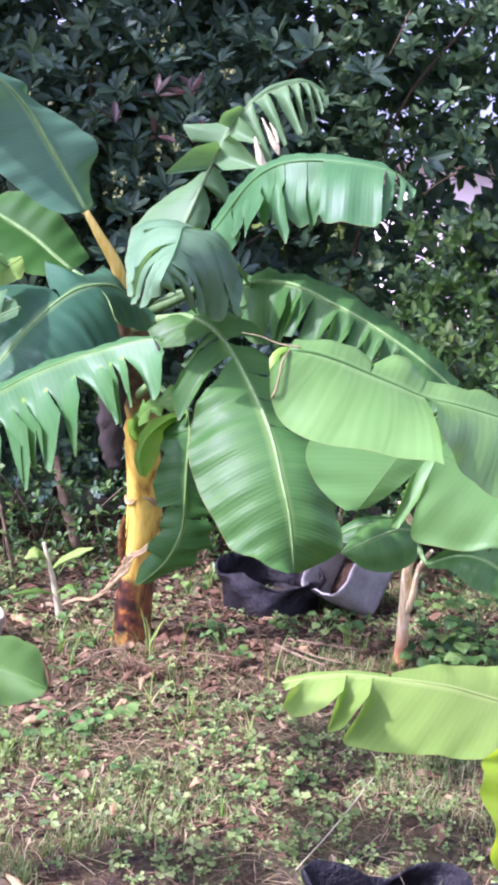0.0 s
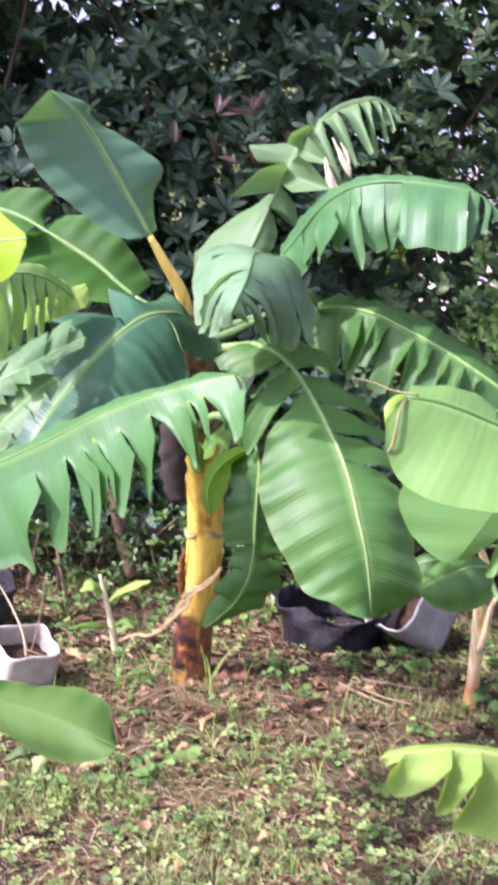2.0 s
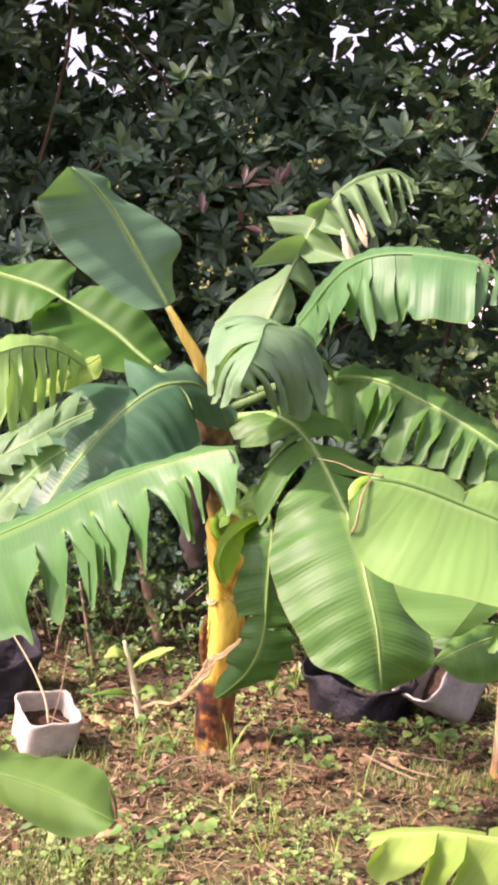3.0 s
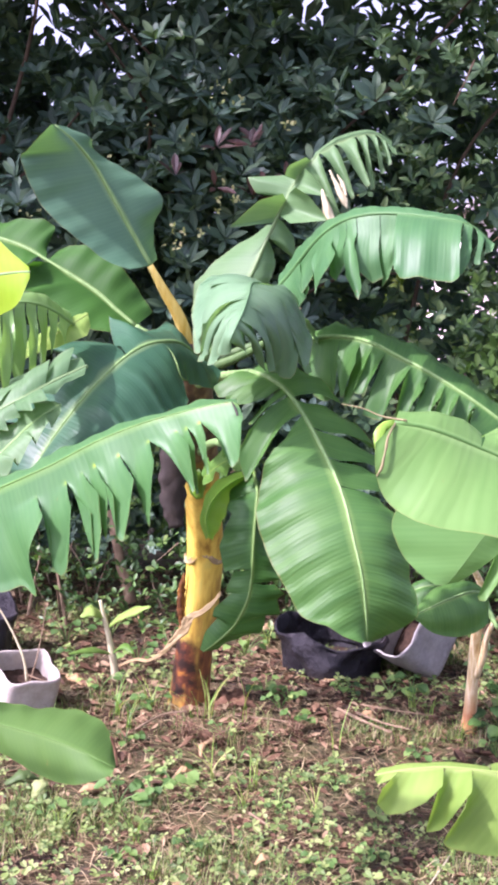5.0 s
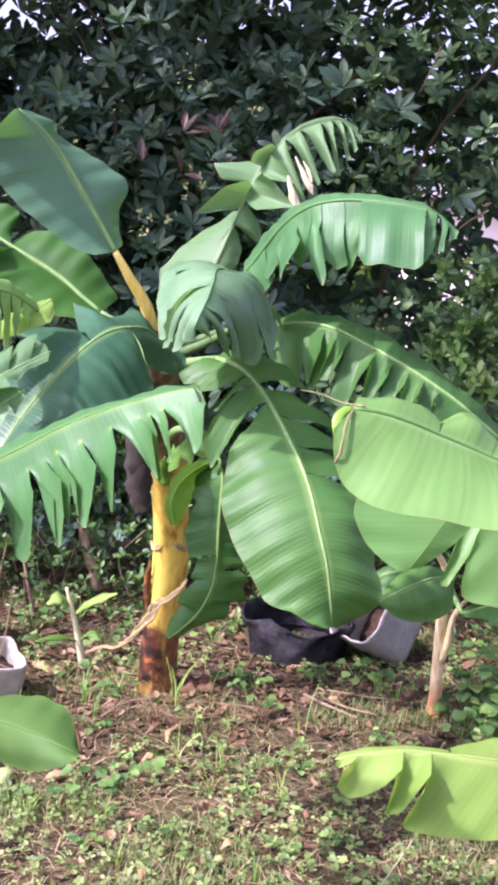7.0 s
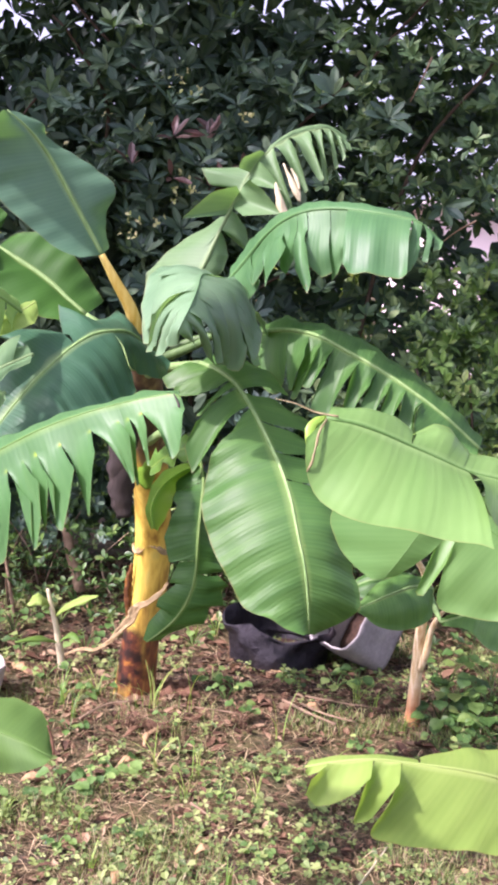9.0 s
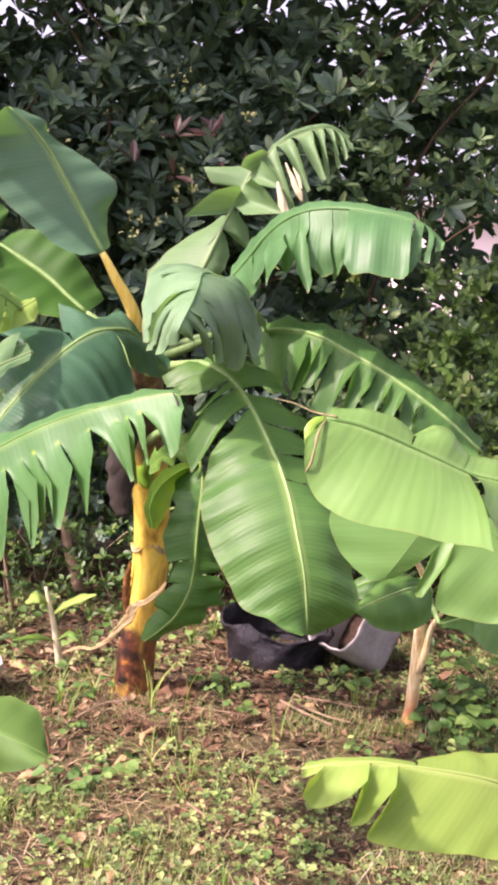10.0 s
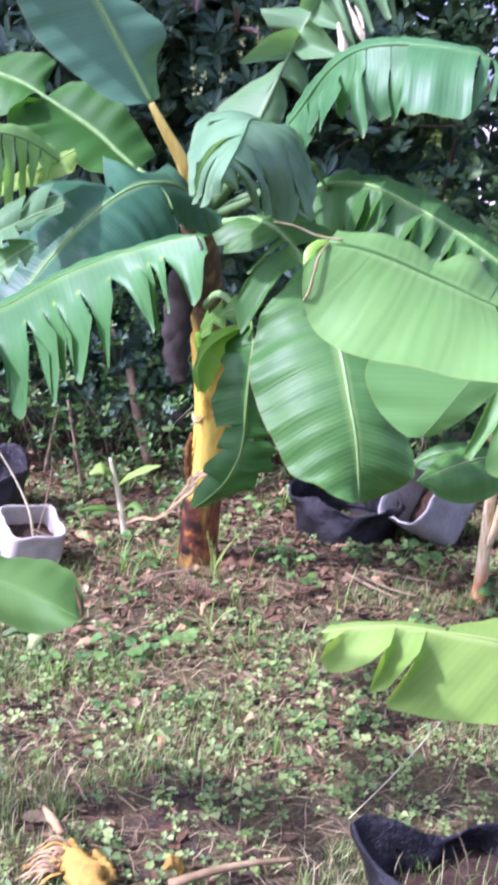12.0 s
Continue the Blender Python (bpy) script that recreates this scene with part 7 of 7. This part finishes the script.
def build_bags():
    white = grow_bag("grow_bag", -0.530, -0.090, 0.094, 0.14, M_WHITEBAG, "small whitish square cloth grow bag with soil", 0.5, 12, 0.98, 0.002, seed=3, tip=(17, 3, 32, 0.022))
    twig = thing("dry_twig_plant", "bare dry twigs standing in a grow bag", "twig", at=(-0.51, -0.08, 0.08))
    tube("stalk", [(-0.510, -0.080, 0.070), (-0.520, -0.080, 0.150), (-0.545, -0.065, 0.210), (-0.590, -0.045, 0.285), (-0.670, -0.005, 0.385)], 0.0055, 0.0022, M_PALEDRY, twig, "pale bent stalk", sides=6, wobble=0.1)
    tube("twig", [(-0.506, -0.085, 0.075), (-0.478, -0.075, 0.183), (-0.464, -0.055, 0.285), (-0.458, -0.040, 0.350)], 0.0028, 0.0012, M_TWIG, twig, sides=5)
    tube("twig", [(-0.515, -0.080, 0.115), (-0.490, -0.105, 0.117), (-0.458, -0.110, 0.108), (-0.440, -0.105, 0.104)], 0.003, 0.0015, M_TWIG, twig, sides=5)
    grow_bag("grow_bag", -0.84, 0.32, 0.19, 0.22, M_BLACKBAG, "large black plastic grow bag, slumped", 0.25, 20, 0.3, 0.012, 0.03, seed=5)
    grow_bag("grow_bag", 0.52, 0.46, 0.185, 0.20, M_BLACKBAG, "wide black cloth grow bag with a slumped rim", 0.15, 40, 0.25, 0.015, 0.085, 7)
    grow_bag("grow_bag", 0.885, 0.46, 0.115, 0.22, M_GREYBAG, "grey cloth grow bag lying on its side, mouth open", 0.25, 0, 0.85, 0.004, seed=9, tip=(0, -58, 38, 0.09))
    grow_bag("grow_bag", 0.72, -1.83, 0.165, 0.155, M_BLACKBAG, "black cloth grow bag holding soil and dry grass", 0.5, 28, 0.8, 0.016, 0.0, 11)
    rng = random.Random(5)
    verts, faces = [], []
    for _ in range(90):
        a = rng.uniform(0, 6.28)
        blade(verts, faces, np.array((0.69 + rng.uniform(-0.11, 0.11), -1.83 + rng.uniform(-0.11, 0.11), 0.09)), np.array((math.cos(a), math.sin(a), 0.0)), rng.uniform(0.3, 1.0), rng.uniform(0.03, 0.09), 0.0013)
    tagged(link_mesh("grass_tuft", verts, faces, M_GRASS, smooth=False), "dry grass growing in a black grow bag", "grass tuft", "grass tufts")


def build_debris():
    stick = tube("dry_stick", [(0.733, -1.068, 0.050), (0.666, -1.207, 0.050), (0.596, -1.336, 0.040), (0.508, -1.463, 0.015)], 0.002, 0.0014, M_PALEDRY, None, "", 14, 6)
    tagged(stick, "thin pale dry stalk lying on the grass", "stick")
    for i, (p, r) in enumerate([([(0.52, -0.05, 0.03), (0.6, -0.155, 0.03), (0.68, -0.24, 0.03)], 0.006), ([(0.58, -0.08, 0.03), (0.66, -0.16, 0.03), (0.75, -0.2, 0.025)], 0.005), ([(-0.12, -0.35, 0.05), (-0.05, -0.25, 0.06), (0.03, -0.22, 0.065)], 0.004), ([(0.18, -0.15, 0.03), (0.3, -0.17, 0.03), (0.4, -0.2, 0.03)], 0.003), ([(0.24, -0.82, 0.02), (0.3, -0.9, 0.02)], 0.004), ([(0.6, 0.0, 0.03), (0.72, -0.06, 0.035), (0.85, -0.08, 0.03)], 0.003)]):
        tagged(tube("twig", p, r, r * 0.6, M_TWIG, None, "", 10, 6, 0.15, seed=i), "brown twig lying on the leaf litter", "twig", "fallen twigs")
    for i, (x, y, w, h) in enumerate([(-0.52, 0.75, -0.08, 0.36), (-0.72, 0.9, 0.05, 0.3)]):
        tagged(tube("dead_branch", [(x, y, -0.02), (x + w * 0.5, y + 0.02, h * 0.5), (x + w, y + 0.05, h)], 0.009, 0.004, M_TWIG, None, "", 10, 6, 0.1, seed=i), "thin bare dead branch leaning under the hedge", "branch", "bare branches")
    tagged(tube("dead_branch", [(-0.30, 1.05, 0.05), (-0.36, 1.1, 0.22), (-0.42, 1.2, 0.42)], 0.026, 0.02, M_TWIG, None, "", 10, 8, 0.1, seed=8), "thick tan dead branch leaning under the hedge", "branch", "bare branches")
    dead = thing("dead_banana_leaf", "yellowed dead banana leaf with shredded straw on the ground", "dead leaf", at=(0.0, -1.68, 0))
    tube("stalk", [(0.171, -1.758, 0.030), (0.240, -1.716, 0.035), (0.311, -1.672, 0.030), (0.403, -1.629, 0.020)], 0.010, 0.005, M_STRAW, dead, "tan dried leaf stalk", wobble=0.1)
    ribbon("blade", [(-0.040, -1.676, 0.050), (-0.013, -1.737, 0.060), (0.016, -1.785, 0.060), (0.043, -1.827, 0.040)], (0.010, 0.026, 0.036, 0.03), M_DEADYELLOW, dead, "yellow-brown crumpled blade", 24, 0.35, 2, (0, -0.6, 1), 0.35)
    ribbon("blade", [(0.014, -1.670, 0.030), (0.040, -1.733, 0.045), (0.066, -1.760, 0.030)], (0.006, 0.018, 0.014), M_DEADYELLOW, dead, "yellow-brown crumpled blade", 16, 0.5, 5, (0, -0.6, 1), 0.4)
    ribbon("blade", [(0.156, -1.727, 0.040), (0.167, -1.715, 0.055), (0.180, -1.706, 0.040), (0.189, -1.711, 0.020)], (0.004, 0.010, 0.013, 0.006), M_DEADYELLOW, dead, "yellow curled shred", 14, 0.6, 3, (0, -0.6, 1), 0.35)
    rng = random.Random(19)
    for i in range(34):
        a = (-0.034 + rng.uniform(-0.014, 0.014), -1.683 - 0.00294 * i, 0.05)
        c = (a[0] - rng.uniform(0.035, 0.085), a[1] + rng.uniform(-0.03, 0.03), 0.018)
        m = ((a[0] + c[0]) / 2, (a[1] + c[1]) / 2, rng.uniform(0.035, 0.07))
        ribbon("shred", [a, m, c], (0.002, rng.uniform(0.002, 0.005), 0.001), (M_STRAW, M_DRY, M_DEADYELLOW)[i % 3], dead, "", 8, 0.5, 50 + i, (0, -0.6, 1), 0.3)
    ribbon("dried_scrap", [(-0.122, -1.532, 0.030), (-0.081, -1.631, 0.070), (-0.052, -1.669, 0.060)], (0.004, 0.010, 0.008), M_DRY, dead, "tan dried scrap of leaf", 12, 0.5, 21, (0, -0.6, 1), 0.3)
    rng = random.Random(9)
    for i, (x, y, ln, w) in enumerate([(-0.33, 0.14, 0.1, 0.03), (-0.4, 0.18, 0.12, 0.025), (0.15, -0.04, 0.13, 0.05), (0.18, 0.03, 0.12, 0.045), (0.13, 0.02, 0.11, 0.05), (0.2, -0.05, 0.1, 0.035), (0.27, -0.85, 0.05, 0.012), (0.28, -1.05, 0.05, 0.014), (-0.2, -0.7, 0.07, 0.018), (-0.24, -0.62, 0.07, 0.016), (0.05, -0.55, 0.06, 0.016), (0.62, -0.05, 0.07, 0.02), (0.45, -0.02, 0.06, 0.018), (0.5, 0.28, 0.08, 0.02), (0.08, -1.2, 0.06, 0.014), (0.05, -0.36, 0.1, 0.012), (0.09, -0.4, 0.1, 0.011), (0.12, -0.36, 0.11, 0.012), (-0.05, 0.5, 0.08, 0.03), (-0.25, 0.9, 0.09, 0.03), (0.3, 0.85, 0.09, 0.03)]):
        a = rng.uniform(0, 6.28)
        dx, dy, z = math.cos(a) * ln / 2, math.sin(a) * ln / 2, ground_z(x, y)
        ob = ribbon("fallen_leaf", [(x - dx, y - dy, z + 0.012), (x, y, z + 0.03), (x + dx, y + dy, z + 0.014)], (w * 0.2, w, w * 0.15), M_BROWNLEAF if w > 0.03 else M_DRY if i % 3 else M_LITTER, None, "", 14, 0.4, 40 + i, (0, -0.3, 1), 0.3)
        tagged(ob, "curled brown fallen leaf on the soil", "fallen leaf", "fallen leaves")


def dry_clump(x, y, count, height, seed):
    """A flattened clump of reddish dry grass."""
    rng = random.Random(seed)
    verts, faces = [], []
    for _ in range(count):
        a, r = rng.uniform(0, 6.28), rng.uniform(0, 0.045)
        o = np.array((x + math.cos(a) * r, y + math.sin(a) * r * 0.7, ground_z(x, y) + 0.002))
        b = rng.uniform(0, 6.28)
        blade(verts, faces, o, np.array((math.cos(b), math.sin(b), 0.0)), rng.uniform(0.5, 1.4), height * rng.uniform(0.5, 1.1), rng.uniform(0.001, 0.0022), 5)
    tagged(link_mesh("dry_grass_clump", verts, faces, M_LITTER, smooth=False), "flattened clump of reddish dry grass", "dry grass", "dry grass clumps")


dry_clump(0.126, -0.355, 90, 0.09, 61)
dry_clump(0.036, -0.305, 60, 0.08, 62)
dry_clump(0.376, -0.235, 50, 0.08, 63)
for leaf_x, leaf_y, leaf_turn in ((-0.395, -0.685, 0.5), (-0.335, -0.735, 1.4)):
    tagged(ribbon("fallen_leaf", [(leaf_x - 0.05 * math.cos(leaf_turn), leaf_y - 0.05 * math.sin(leaf_turn), 0.02), (leaf_x, leaf_y, 0.045), (leaf_x + 0.05 * math.cos(leaf_turn), leaf_y + 0.05 * math.sin(leaf_turn), 0.02)], (0.006, 0.026, 0.004), M_CLOVER, None, "", 12, 0.3, 77, (0, -0.3, 1), 0.2), "pale green fallen leaf on the soil", "fallen leaf", "fallen leaves")
sprout()
build_bags()
build_debris()
build_weeds()
build_litter()
build_straw()
build_clover()
build_grass()
